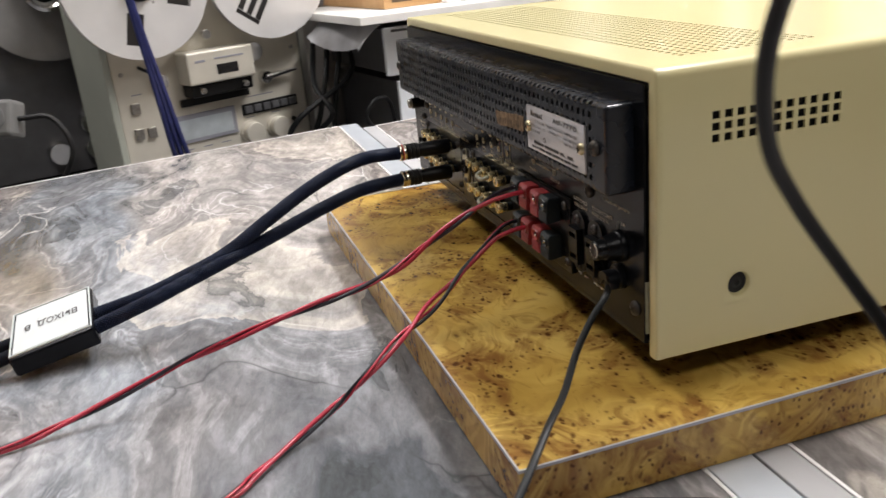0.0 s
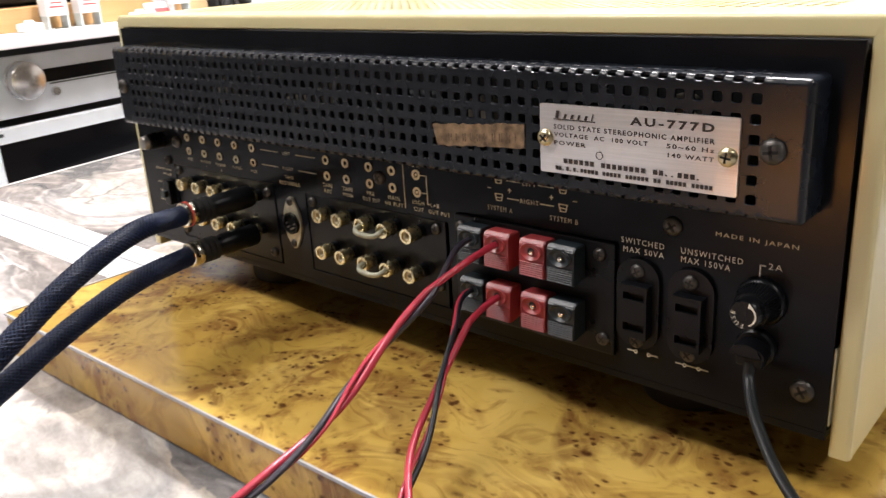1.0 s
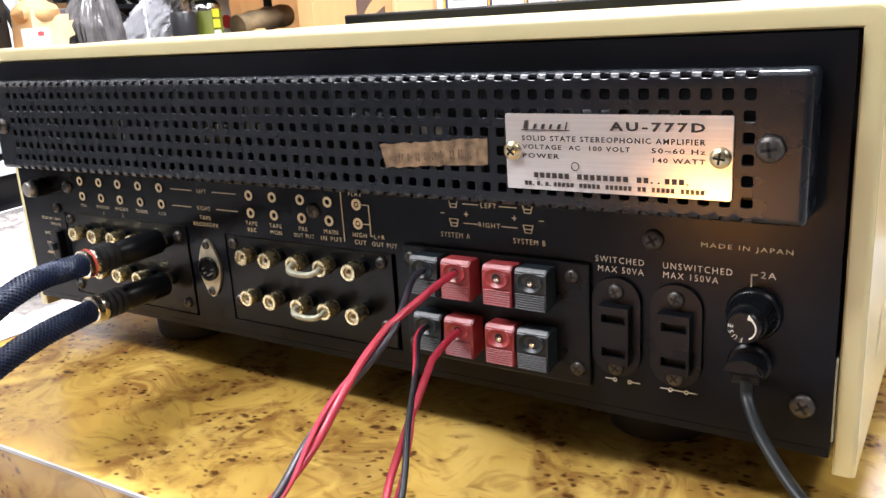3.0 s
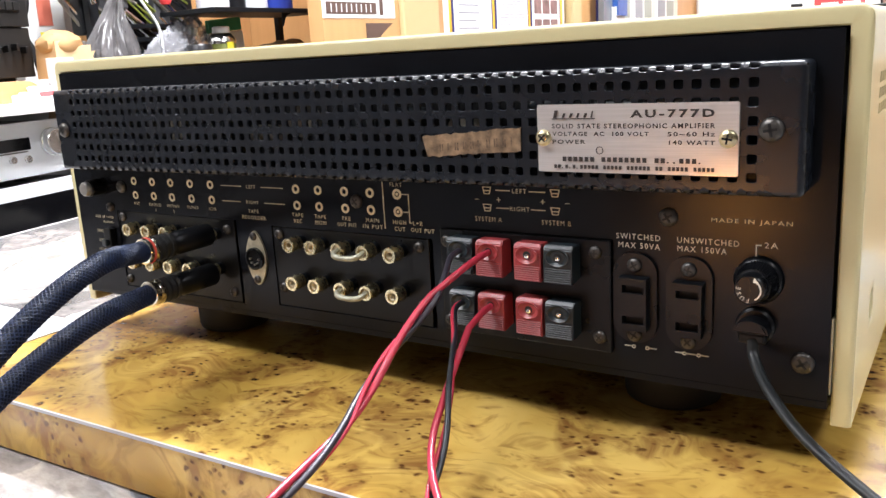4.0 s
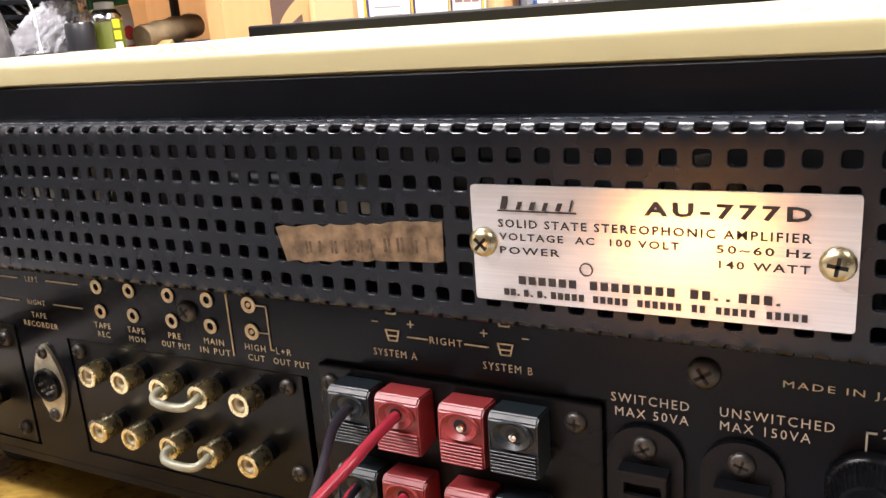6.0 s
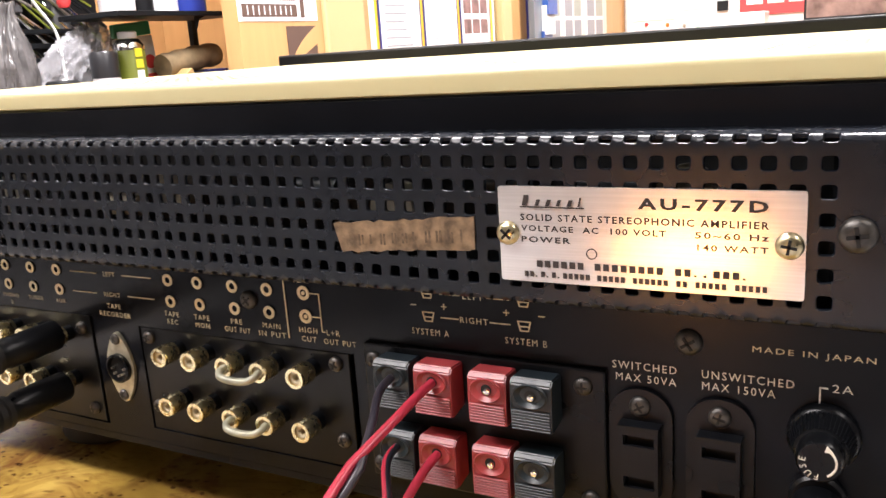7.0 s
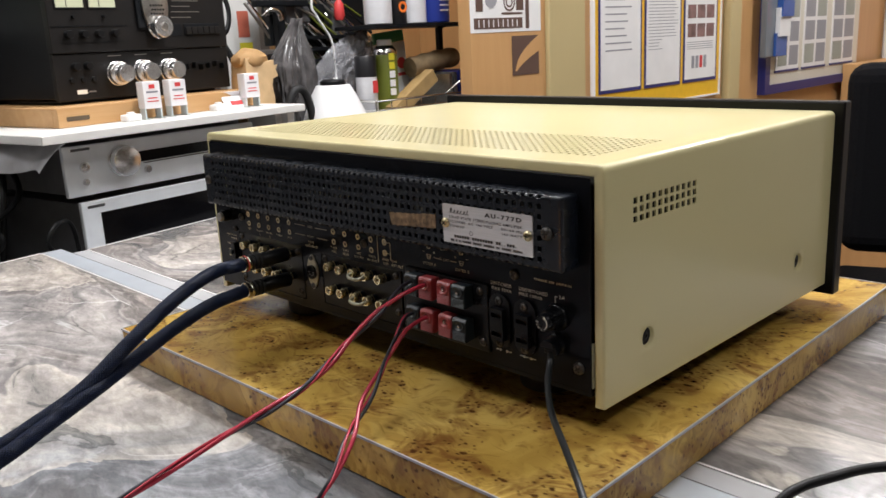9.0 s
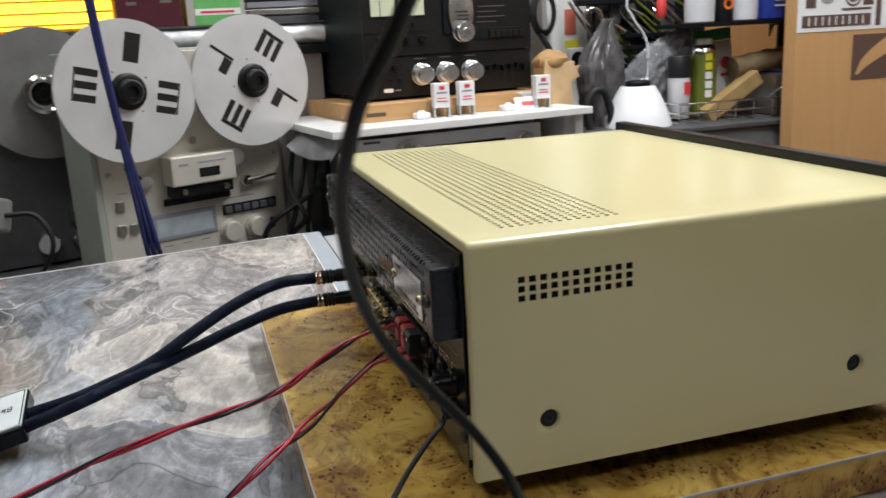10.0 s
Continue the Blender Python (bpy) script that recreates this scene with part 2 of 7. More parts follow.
BLUEBLACK = mat("dark_plastic", (0.012, 0.019, 0.024), 0.38, var=0.2, scale=120, rvar=0.08)
PLATE = brushed_material("silver_plate", (0.84, 0.81, 0.80), 0.16)
PLATE.node_tree.nodes["Principled BSDF"].inputs["Metallic"].default_value = 0.55
TAPE = mat("brown_paper_tape", (0.20, 0.135, 0.078), 0.8, var=0.6, scale=260, bump=0.5, bscale=500)
JUMPER = mat("tinned_jumper", (0.36, 0.36, 0.28), 0.5, 0.5, var=0.2, scale=300)
BURL = burl_material()
MARBLE = marble_material()
EDGE = mat("grey_edge_trim", (0.42, 0.42, 0.43), 0.35, var=0.08, scale=20)
ALU = mat("aluminium_strip", (0.52, 0.56, 0.61), 0.38, 0.4, var=0.06, scale=30, rvar=0.06)


# ---------------------------------------------------------------- mesh tools
def part(name, bm, material, parent=None, label="", smooth=False, m=None):
    """Links a bmesh as one mesh object, under a thing or a part."""
    bmesh.ops.recalc_face_normals(bm, faces=bm.faces)
    me = bpy.data.meshes.new(name)
    bm.to_mesh(me)
    bm.free()
    me.materials.append(material)
    if smooth:
        me.polygons.foreach_set("use_smooth", [True] * len(me.polygons))
        me.set_sharp_from_angle(angle=radians(38))
    ob = new(name, me)
    if m is not None:
        ob.matrix_local = m
    if parent is not None:
        ob.parent = parent
    if label:
        ob["label"] = label
    return ob


def thing(name, label, category, m=None, group="", kind=""):
    ob = new(name)
    ob.empty_display_size = 0.02
    if m is not None:
        ob.matrix_world = m
    return tagged(ob, label, category, group, kind)


def box(lo, hi, bevel=0.0, seg=2, bm=None, m=None):
    bm = bm or bmesh.new()
    r = bmesh.ops.create_cube(bm, size=1.0)
    vs = r["verts"]
    c = [(a + b) / 2 for a, b in zip(lo, hi)]
    s = [b - a for a, b in zip(lo, hi)]
    for v in vs:
        v.co = Vector((c[k] + v.co[k] * s[k] for k in range(3)))
    if bevel:
        es = list({e for v in vs for e in v.link_edges})
        out = bmesh.ops.bevel(bm, geom=es, offset=bevel, segments=seg, affect="EDGES", profile=0.5)
        vs = list({v for f in out["faces"] for v in f.verts} | {v for v in vs if v.is_valid})
    if m is not None:
        bmesh.ops.transform(bm, matrix=m, verts=vs)
    return bm


def lathe(profile, seg=24, axis="-Y", at=(0, 0, 0), bm=None):
    """Turns a profile of (radius, distance along the axis)."""
    bm = bm or bmesh.new()
    a = {"-Y": (Vector((1, 0, 0)), Vector((0, 0, 1)), Vector((0, -1, 0))), "Z": (Vector((1, 0, 0)), Vector((0, 1, 0)), Vector((0, 0, 1))),
         "X": (Vector((0, 1, 0)), Vector((0, 0, 1)), Vector((1, 0, 0)))}[axis]
    rings = []
    for r, d in profile:
        c = Vector(at) + a[2] * d
        if r < 1e-6:
            rings.append([bm.verts.new(c)])
        else:
            rings.append([bm.verts.new(c + (a[0] * math.cos(t) + a[1] * math.sin(t)) * r) for t in (2 * math.pi * k / seg for k in range(seg))])
    for p, q in zip(rings, rings[1:]):
        if len(p) == 1 and len(q) == 1:
            continue
        for k in range(seg):
            j = (k + 1) % seg
            if len(p) == 1:
                bm.faces.new((p[0], q[k], q[j]))
            elif len(q) == 1:
                bm.faces.new((p[k], q[0], p[j]))
            else:
                bm.faces.new((p[k], q[k], q[j], p[j]))
    return bm


def spline(pts, n=8):
    """A smooth curve through the points."""
    p = [Vector(q) for q in pts]
    p = [2 * p[0] - p[1]] + p + [2 * p[-1] - p[-2]]
    out = []
    for k in range(1, len(p) - 2):
        for j in range(n):
            t = j / n
            a, b, c, d = p[k - 1:k + 3]
            out.append(0.5 * ((2 * b) + (c - a) * t + (2 * a - 5 * b + 4 * c - d) * t * t + (3 * b - a - 3 * c + d) * t ** 3))
    out.append(p[-2])
    return out


def tube(pts, r, seg=10, bm=None, flat=1.0, caps=True):
    """Sweeps a round (or flattened) section along points; r is one radius or one per point."""
    bm = bm or bmesh.new()
    pts = [Vector(p) for p in pts]
    up, rings = Vector((0, 0, 1)), []
    for k, p in enumerate(pts):
        d = (pts[min(k + 1, len(pts) - 1)] - pts[max(k - 1, 0)]).normalized()
        if abs(d.dot(up)) > 0.98:
            up = Vector((1, 0, 0))
        s = d.cross(up).normalized()
        up = s.cross(d).normalized()
        rr = r[k] if isinstance(r, (list, tuple)) else r
        rings.append([bm.verts.new(p + (s * math.cos(a) * flat + up * math.sin(a)) * rr) for a in (2 * math.pi * j / seg for j in range(seg))])
    for a, b in zip(rings, rings[1:]):
        for j in range(seg):
            i = (j + 1) % seg
            bm.faces.new((a[j], b[j], b[i], a[i]))
    if caps:
        bm.faces.new(rings[0][::-1])
        bm.faces.new(rings[-1])
    return bm


def plate(outline, y0, y1, bm=None):
    """A plate with an outline in x and z, from y0 to y1."""
    bm = bm or bmesh.new()
    a = [bm.verts.new((x, y0, z)) for x, z in outline]
    b = [bm.verts.new((x, y1, z)) for x, z in outline]
    bm.faces.new(a)
    bm.faces.new(b[::-1])
    for k in range(len(a)):
        j = (k + 1) % len(a)
        bm.faces.new((a[k], a[j], b[j], b[k]))
    return bm


def rounded(x0, x1, z0, z1, r, n=5):
    pts = []
    for cx, cz, a0 in ((x1 - r, z1 - r, 0), (x0 + r, z1 - r, 90), (x0 + r, z0 + r, 180), (x1 - r, z0 + r, 270)):
        pts += [(cx + r * math.cos(radians(a0 + 90 * k / n)), cz + r * math.sin(radians(a0 + 90 * k / n))) for k in range(n + 1)]
    return pts


def ring(x, z, r0, r1, y, bm=None, seg=20, depth=0.0003):
    bm = bm or bmesh.new()
    return lathe([(r0, 0), (r1, 0), (r1, depth), (r0, depth), (r0, 0)], seg, "-Y", (x, y, z), bm)


def sheet(us, vs, place, solid, thickness, name, material, parent, label=""):
    """A thin sheet on a grid of lines us and vs, with openings where solid(u, v) is false."""
    nv = len(vs)
    co = [place(u, v) for u in us for v in vs]
    faces = []
    for a in range(len(us) - 1):
        for b in range(nv - 1):
            if solid((us[a] + us[a + 1]) / 2, (vs[b] + vs[b + 1]) / 2):
                faces.append((a * nv + b, (a + 1) * nv + b, (a + 1) * nv + b + 1, a * nv + b + 1))
    me = bpy.data.meshes.new(name)
    me.from_pydata(co, [], faces)
    me.materials.append(material)
    ob = new(name, me)
    bm = bmesh.new()
    bm.from_mesh(me)
    bmesh.ops.delete(bm, geom=[v for v in bm.verts if not v.link_faces], context="VERTS")
    bmesh.ops.solidify(bm, geom=bm.faces[:], thickness=thickness)
    for f in bm.faces:
        f.smooth = True
    bm.to_mesh(me)
    bm.free()
    me.set_sharp_from_angle(angle=radians(40))
    ob.parent = parent
    if label:
        ob["label"] = label
    return ob


def lettering(words, x, z, height, width=None, y=0.0, material=None, parent=None, m=None, align="CENTER", name="lettering", bold=0.0, gap=1.25):
    """Words in the built-in font, upright in the x-z plane and facing -y, or under the pose m."""
    cu = bpy.data.curves.new(name, "FONT")
    cu.body, cu.align_x, cu.align_y, cu.size, cu.resolution_u = words, align, "CENTER", 1.0, 2
    cu.offset, cu.space_character = bold, gap
    tmp = new(name, cu)
    bpy.context.view_layer.update()
    me = bpy.data.meshes.new_from_object(tmp)
    bpy.data.objects.remove(tmp)
    co = np.empty(len(me.vertices) * 3)
    me.vertices.foreach_get("co", co)
    co = co.reshape(-1, 3)
    lo, hi = co.min(0), co.max(0)
    k = height / max(hi[1] - lo[1], 1e-6)
    kx = width / (hi[0] - lo[0]) if width else k
    mid = (lo + hi) / 2
    x0 = {"CENTER": mid[0], "LEFT": lo[0], "RIGHT": hi[0]}[align]
    out = np.stack([(co[:, 0] - x0) * kx + x, np.full(len(co), y), (co[:, 1] - mid[1]) * k + z], 1)
    me.vertices.foreach_set("co", out.ravel())
    me.materials.clear()
    me.materials.append(material or PRINT)
    ob = new(name, me)
    if m is not None:
        ob.matrix_local = m
    if parent is not None:
        ob.parent = parent
    return ob


def screw(x, y, z, r, material, parent, h=None, seg=16, name="screw", m=None):
    """A domed cross-head screw that faces -y."""
    h = h or r * 0.45
    bm = lathe([(r, 0), (r, h * 0.35), (r * 0.85, h * 0.75), (r * 0.5, h), (0, h * 1.05)], seg, "-Y", (x, y, z))
    ob = part(name, bm, material, parent, smooth=True, m=m)
    c = bmesh.new()
    w, l, d = r * 0.11, r * 0.55, h * 1.12
    a = radians(random.uniform(0, 90))
    for t in (a, a + math.pi / 2):
        rot = Matrix.Translation((x, y, z)) @ Matrix.Rotation(t, 4, "Y")
        box((-l, -d, -w), (l, -d * 0.8, w), bm=c, m=rot)
    # slots are raised near-black bars, their shade given by colour
    part("cross_slot", c, DARK, ob)
    return ob


# ---------------------------------------------------------------- room
WALLPAINT = mat("grey_wall", (0.42, 0.39, 0.37), 0.8, var=0.08, scale=3, bump=0.1, bscale=150)
DIMWALL = mat("brown_wall", (0.09, 0.075, 0.06), 0.7, var=0.1, scale=3)
WHITEWALL = mat("white_wall", (0.72, 0.71, 0.68), 0.7, var=0.05, scale=3)
CEIL = mat("ceiling_white", (0.75, 0.75, 0.73), 0.9, var=0.04, scale=2)
FLOORM = mat("floor_vinyl", (0.16, 0.14, 0.12), 0.5, var=0.25, scale=6)
BEECH = wood_material("beech_veneer", (0.60, 0.345, 0.145), (0.54, 0.30, 0.12), 0.42, 3.0)
BEIGE = mat("beige_panel", (0.50, 0.40, 0.20), 0.5, var=0.05, scale=4)


def wall(name, lo, hi, material):
    return tagged(part(name, box(lo, hi), material), "plain painted room wall", "wall", kind="structure")


tagged(part("floor", box((-2.2, -2.2, FLOOR_Z - 0.1), (2.4, 4.2, FLOOR_Z)), FLOORM), "dark vinyl floor of the workshop", "floor", kind="structure")
tagged(part("ceiling", box((-2.2, -2.2, CEILING_Z), (2.4, 4.2, CEILING_Z + 0.1)), CEIL), "white painted ceiling", "ceiling", kind="structure")
wall("wall_west", (-1.9, -2.1, FLOOR_Z), (-1.8, 4.1, CEILING_Z), WALLPAINT)
wall("wall_north", (-1.8, 4.0, FLOOR_Z), (2.3, 4.1, CEILING_Z), WHITEWALL)
wall("wall_south", (-1.8, -2.1, FLOOR_Z), (2.3, -2.0, CEILING_Z), DIMWALL)
wall("wall_east", (2.2, -2.0, FLOOR_Z), (2.3, 4.0, CEILING_Z), DIMWALL)

HOUSING = mat("white_enamel", (0.8, 0.8, 0.8), 0.4)
TUBE_ON = emitter("lit_diffuser", (1.0, 0.96, 0.90), 4.0)
for lx, ly, watt, turn in TUBES:
    fx = thing("ceiling_light", "unseen white ceiling light with a lit diffuser", "ceiling light", pose(lx, ly, CEILING_Z, 0, 0, turn), "ceiling lights")
    part("housing", box((-0.66, -0.28, -0.08), (0.66, 0.28, 0.0), 0.01), HOUSING, fx)
    part("diffuser", box((-0.63, -0.25, -0.088), (0.63, 0.25, -0.081)), TUBE_ON, fx)

# the partition with the notices: beech panels and beige posts
part_w = thing("wood_partition", "beech veneer partition wall with beige posts", "partition", kind="structure")
X_P = -0.975
part("panel", box((X_P - 0.04, 1.150, FLOOR_Z), (X_P, 1.44, CEILING_Z - 0.002)), BEECH, part_w)
part("post", box((X_P - 0.05, 1.443, FLOOR_Z), (X_P + 0.012, 1.605, CEILING_Z - 0.002), 0.004), BEIGE, part_w)
part("panel", box((X_P - 0.04, 1.608, FLOOR_Z), (X_P, 2.42, CEILING_Z - 0.002)), BEECH, part_w)
part("post", box((X_P - 0.05, 2.423, FLOOR_Z), (X_P + 0.03, 2.50, CEILING_Z - 0.002), 0.006), BEIGE, part_w)
part("panel", box((X_P - 0.04, 2.503, FLOOR_Z), (X_P, 3.998, CEILING_Z - 0.002)), BEECH, part_w)

# ---------------------------------------------------------------- worktables
LEGM = mat("grey_steel_leg", (0.25, 0.25, 0.26), 0.4, 0.6)
WHITE_EDGE = mat("white_edge_band", (0.80, 0.79, 0.78), 0.35)


def slab(name, outline, z0, z1, material, parent):
    bm = bmesh.new()
    a = [bm.verts.new((x, y, z0)) for x, y in outline]
    b = [bm.verts.new((x, y, z1)) for x, y in outline]
    bm.faces.new(a[::-1])
    bm.faces.new(b)
    for k in range(len(a)):
        j = (k + 1) % len(a)
        bm.faces.new((a[k], a[j], b[j], b[k]))
    return part(name, bm, material, parent)


def worktable(label, outline, legs):
    t = thing("worktable", label, "table", group="worktables")
    slab("tabletop", outline, MT - 0.028, MT, MARBLE, t)
    n = len(outline)
    cx, cy = sum(p[0] for p in outline) / n, sum(p[1] for p in outline) / n
    for k in range(n):
        (x0, y0), (x1, y1) = outline[k], outline[(k + 1) % n]
        d = Vector((x1 - x0, y1 - y0, 0)).normalized()
        o = Vector((d.y, -d.x, 0))
        if o.dot(Vector((x0 - cx, y0 - cy, 0))) < 0:
            o = -o
        bm = bmesh.new()
        q = [Vector((x0, y0, 0)), Vector((x1, y1, 0))]
        vs = []
        for z in (MT - 0.029, MT + 0.0006):
            vs.append([bm.verts.new(q[0] + Vector((0, 0, z))), bm.verts.new(q[1] + Vector((0, 0, z))), bm.verts.new(q[1] + o * 0.002 + Vector((0, 0, z))), bm.verts.new(q[0] + o * 0.002 + Vector((0, 0, z)))])
        bm.faces.new(vs[0][::-1])
        bm.faces.new(vs[1])
        for i in range(4):
            j = (i + 1) % 4
            bm.faces.new((vs[0][i], vs[0][j], vs[1][j], vs[1][i]))
        part("edge_band", bm, WHITE_EDGE, t)
    for x, y in legs:
        part("leg", box((x - 0.025, y - 0.025, FLOOR_Z), (x + 0.025, y + 0.025, MT - 0.028), 0.003), LEGM, t)
    return t


worktable("grey marble-look laminate worktable", [(-0.737, 0.008), (-0.625, -0.62), (0.95, -0.62), (0.95, 0.008)], [(-0.6, -0.05), (-0.55, -0.55), (0.88, -0.55), (0.88, -0.05)])
worktable("grey marble-look laminate worktable behind the joint strip", [(-0.70, 0.060), (0.95, 0.060), (0.95, 0.47), (-0.775, 0.47)], [(-0.68, 0.41), (-0.6, 0.12), (0.88, 0.41), (0.88, 0.12)])
js = thing("joint_strip", "pale aluminium joint strip between two worktables", "trim strip", kind="structure")
part("wide_bar", box((-0.735, 0.0105, MT - 0.02), (0.95, 0.036, MT + 0.0012), 0.0006), ALU, js)
part("narrow_bar", box((-0.700, 0.0385, MT - 0.02), (0.95, 0.0575, MT + 0.0002), 0.0006), EDGE, js)

# ---------------------------------------------------------------- burl board
board = thing("burl_board", "golden burl laminate board with a pale edge line", "board", pose(0.004, 0.155, 0, 0, 0, 1.0))
part("panel", box((-0.2375, -0.247, MT + 0.0015), (0.2375, 0.250, BT - 0.0006)), BURL, board)
for a, b in (((-0.2387, -0.2482), (0.2387, -0.2472)), ((-0.2387, 0.2502), (0.2387, 0.2512)), ((-0.2387, -0.247), (-0.2377, 0.250)), ((0.2377, -0.247), (0.2387, 0.250))):
    part("edge_line", box((*a, BT - 0.0016), (*b, BT)), EDGE, board, "pale edge line")


# ---------------------------------------------------------------- the amplifier
amp = thing("stereo_amplifier", "cream metal stereo amplifier with a black rear panel", "amplifier")
HX, ZB, ZT, DEP = 0.215, 0.024, 0.168, 0.318
PY = -0.003         # rear panel's face


def cabinet_shell():
    """The cream cover: a sheet bent over both sides, with square vent holes in the top and the sides."""
    r, n = 0.0045, 5
    hs, hz = HX, ZT - ZB
    arc = math.pi / 2 * r
    s1, s2 = hz - r, hz - r + arc                      # end of the left side, start of the top
    s3, s4 = s2 + 2 * (hs - r), s2 + 2 * (hs - r) + arc
    end = s4 + hz - r

    def place(s, y):
        if s <= s1:
            return (-hs, y, ZB + s)
        if s < s2:
            a = (s - s1) / r
            return (-hs + r - r * math.cos(a), y, ZT - r + r * math.sin(a))
        if s <= s3:
            return (-hs + r + s - s2, y, ZT)
        if s < s4:
            a = (s - s3) / r
            return (hs - r + r * math.sin(a), y, ZT - r + r * math.cos(a))
        return (hs, y, ZT - r - (s - s4))

    top_c = [s2 + (hs - r) + x for x in np.linspace(-0.186, 0.186, 63)]
    top_r = list(np.linspace(0.030, 0.104, 13))
    side_r = list(np.linspace(0.0305, 0.0975, 11))
    side_z = [0.1325, 0.1380, 0.1435]
    side_s = [s4 + ZT - r - z for z in side_z] + [z - ZB for z in side_z]
    cups = [(y, s4 + ZT - r - 0.056) for y in (0.046, 0.262)] + [(y, 0.056 - ZB) for y in (0.046, 0.262)]
    ht, hsd, hc = 0.00155, 0.0021, 0.0096
    us = sorted({0.0, end, *np.linspace(s1, s2, n + 1), *np.linspace(s3, s4, n + 1), *[c + k * ht for c in top_c for k in (-1, 1)], *[c + k * 0.0019 for c in side_s for k in (-1, 1)], *[c + k * hc for _, c in cups for k in (-1, 1)]})
    vs = sorted({0.0, DEP, *[c + k * ht for c in top_r for k in (-1, 1)], *[c + k * hsd for c in side_r for k in (-1, 1)], *[c + k * hc for c, _ in cups for k in (-1, 1)]})

    def near(v, cs, h):
        return any(abs(v - c) < h for c in cs)

    def solid(s, y):
        if s2 < s < s3:
            return not (near(s, top_c, ht) and near(y, top_r, ht))
        if near(s, side_s, 0.0019) and near(y, side_r, hsd):
            return False
        return not any(abs(y - cy) < hc and abs(s - cs) < hc for cy, cs in cups)

    sheet(us, vs, place, solid, 0.0012, "cover", CREAM, amp, "cream enamelled cover with vent holes")
    # turned-in rear lip
    bm = bmesh.new()
    t = 0.0066
    outer = [place(s, 0) for s in [0.0, *np.linspace(s1, s2, 7), *np.linspace(s3, s4, 7), end]]
    inner = []
    for x, _, z in outer:
        inner.append((max(-hs + t, min(hs - t, x)), 0, min(ZT - t, z)))

    def ring_at(inset, y):
        k = inset / t
        return [bm.verts.new((a[0] + (b[0] - a[0]) * k, y, a[2] + (b[2] - a[2]) * k)) for a, b in zip(outer, inner)]

    rings = [ring_at(-0.00015, 0.0030), ring_at(-0.00015, 0.0006), ring_at(0.0002, -0.0002), ring_at(0.0008, -0.0007), ring_at(0.0018, -0.0009), ring_at(t - 0.0006, -0.0009), ring_at(t, -0.0004), ring_at(t, 0.012)]
    for P, Q in zip(rings, rings[1:]):
        for k in range(len(P) - 1):
            seen = []
            for v in (P[k], P[k + 1], Q[k + 1], Q[k]):
                if all((v.co - w.co).length > 1e-6 for w in seen):
                    seen.append(v)
            if len(seen) > 2:
                bm.faces.new(seen)
    for k in (0, -1):
        bm.faces.new([r[k] for r in rings])
    part("rear_lip", bm, CREAM, amp, smooth=True)
    # dished cups with a black screw on the sides
    for sx in (1, -1):
        for y in (0.046, 0.262):
            bm = bmesh.new()
            seg, rings = 40, []
            for rr, d in ((None, 0.0), (0.0068, 0.0), (0.0064, -0.0003), (0.0060, -0.0012), (0.0054, -0.0034), (0.0048, -0.0042), (0.0001, -0.0044)):
                row = []
                for k in range(seg):
                    t = 2 * math.pi * k / seg
                    q = 0.0097 / max(abs(math.cos(t)), abs(math.sin(t))) if rr is None else rr
                    row.append(bm.verts.new((d, q * math.cos(t), q * math.sin(t))))
                rings.append(row)
            for p, q in zip(rings, rings[1:]):
                for k in range(seg):
                    j = (k + 1) % seg
                    bm.faces.new((p[k], p[j], q[j], q[k]))
            m = pose(sx * HX, y, 0.056, 0, 0, 0 if sx > 0 else 180)
            part("screw_cup", bm, CREAM, amp, smooth=True, m=m)
            bm = lathe([(0.0035, -0.0046), (0.0035, -0.0034), (0.0031, -0.0025), (0.0015, -0.0019), (0.0013, -0.0031), (0, -0.0031)], 20, "X")
            part("side_screw", bm, RUBBER, amp, "black screw in the side", smooth=True, m=m)


cabinet_shell()
# block filling the cover, its near-black colour replaces the inner shade
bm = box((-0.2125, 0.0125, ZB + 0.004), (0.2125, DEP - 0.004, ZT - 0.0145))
part("chassis", bm, DARK, amp, "near-black chassis block, painted as the shade inside the cover")
FACE = mat("front_panel_black", (0.005, 0.005, 0.006), 0.3, spec=0.25, var=0.2, rvar=0.05)
part("front_panel", box((-0.2265, DEP, 0.015), (0.2225, DEP + 0.013, 0.1755), 0.0015), FACE, amp, "black front panel, wider than the cover")
for x, y in ((0.138, 0.046), (-0.134, 0.042), (0.138, 0.275), (-0.134, 0.275)):
    bm = lathe([(0.0, 0), (0.0180, 0), (0.0205, 0.0015), (0.0212, 0.004), (0.0218, 0.022), (0.0218, 0.0285), (0, 0.0285)], 32, "Z", (x, y, BT))
    part("foot", bm, RUBBER, amp, "black rubber foot", smooth=True)

# rear panel: a plate with an opening behind the grille
PX0, PX1, PZ0, PZ1 = -0.2078, 0.2074, 0.0335, 0.1608
GX0, GX1, GZ0, GZ1 = -0.1935, 0.1992, 0.1079, 0.1517
# openings of the rear panel: behind the grille and round the two phono socket plates
CUTS = [(GX0 + 0.005, 0.183, 0.114, 0.146), (-0.1725, -0.0757, 0.0370, 0.0822), (-0.0512, 0.0456, 0.0390, 0.0806)]
sheet(sorted({PX0, PX1, *[c for q in CUTS for c in q[:2]]}), sorted({PZ0, PZ1, *[c for q in CUTS for c in q[2:]]}), lambda u, v: (u, PY, v),
      lambda u, v: not any(x0 < u < x1 and z0 < v < z1 for x0, x1, z0, z1 in CUTS), 0.0012, "rear_panel", BLACK, amp, "black painted rear panel with printed legends")
RP = bpy.data.objects["rear_panel"]
part("bottom_plate", box((PX0, PY, 0.0305), (PX1, 0.30, 0.0333)), BLACK, amp)
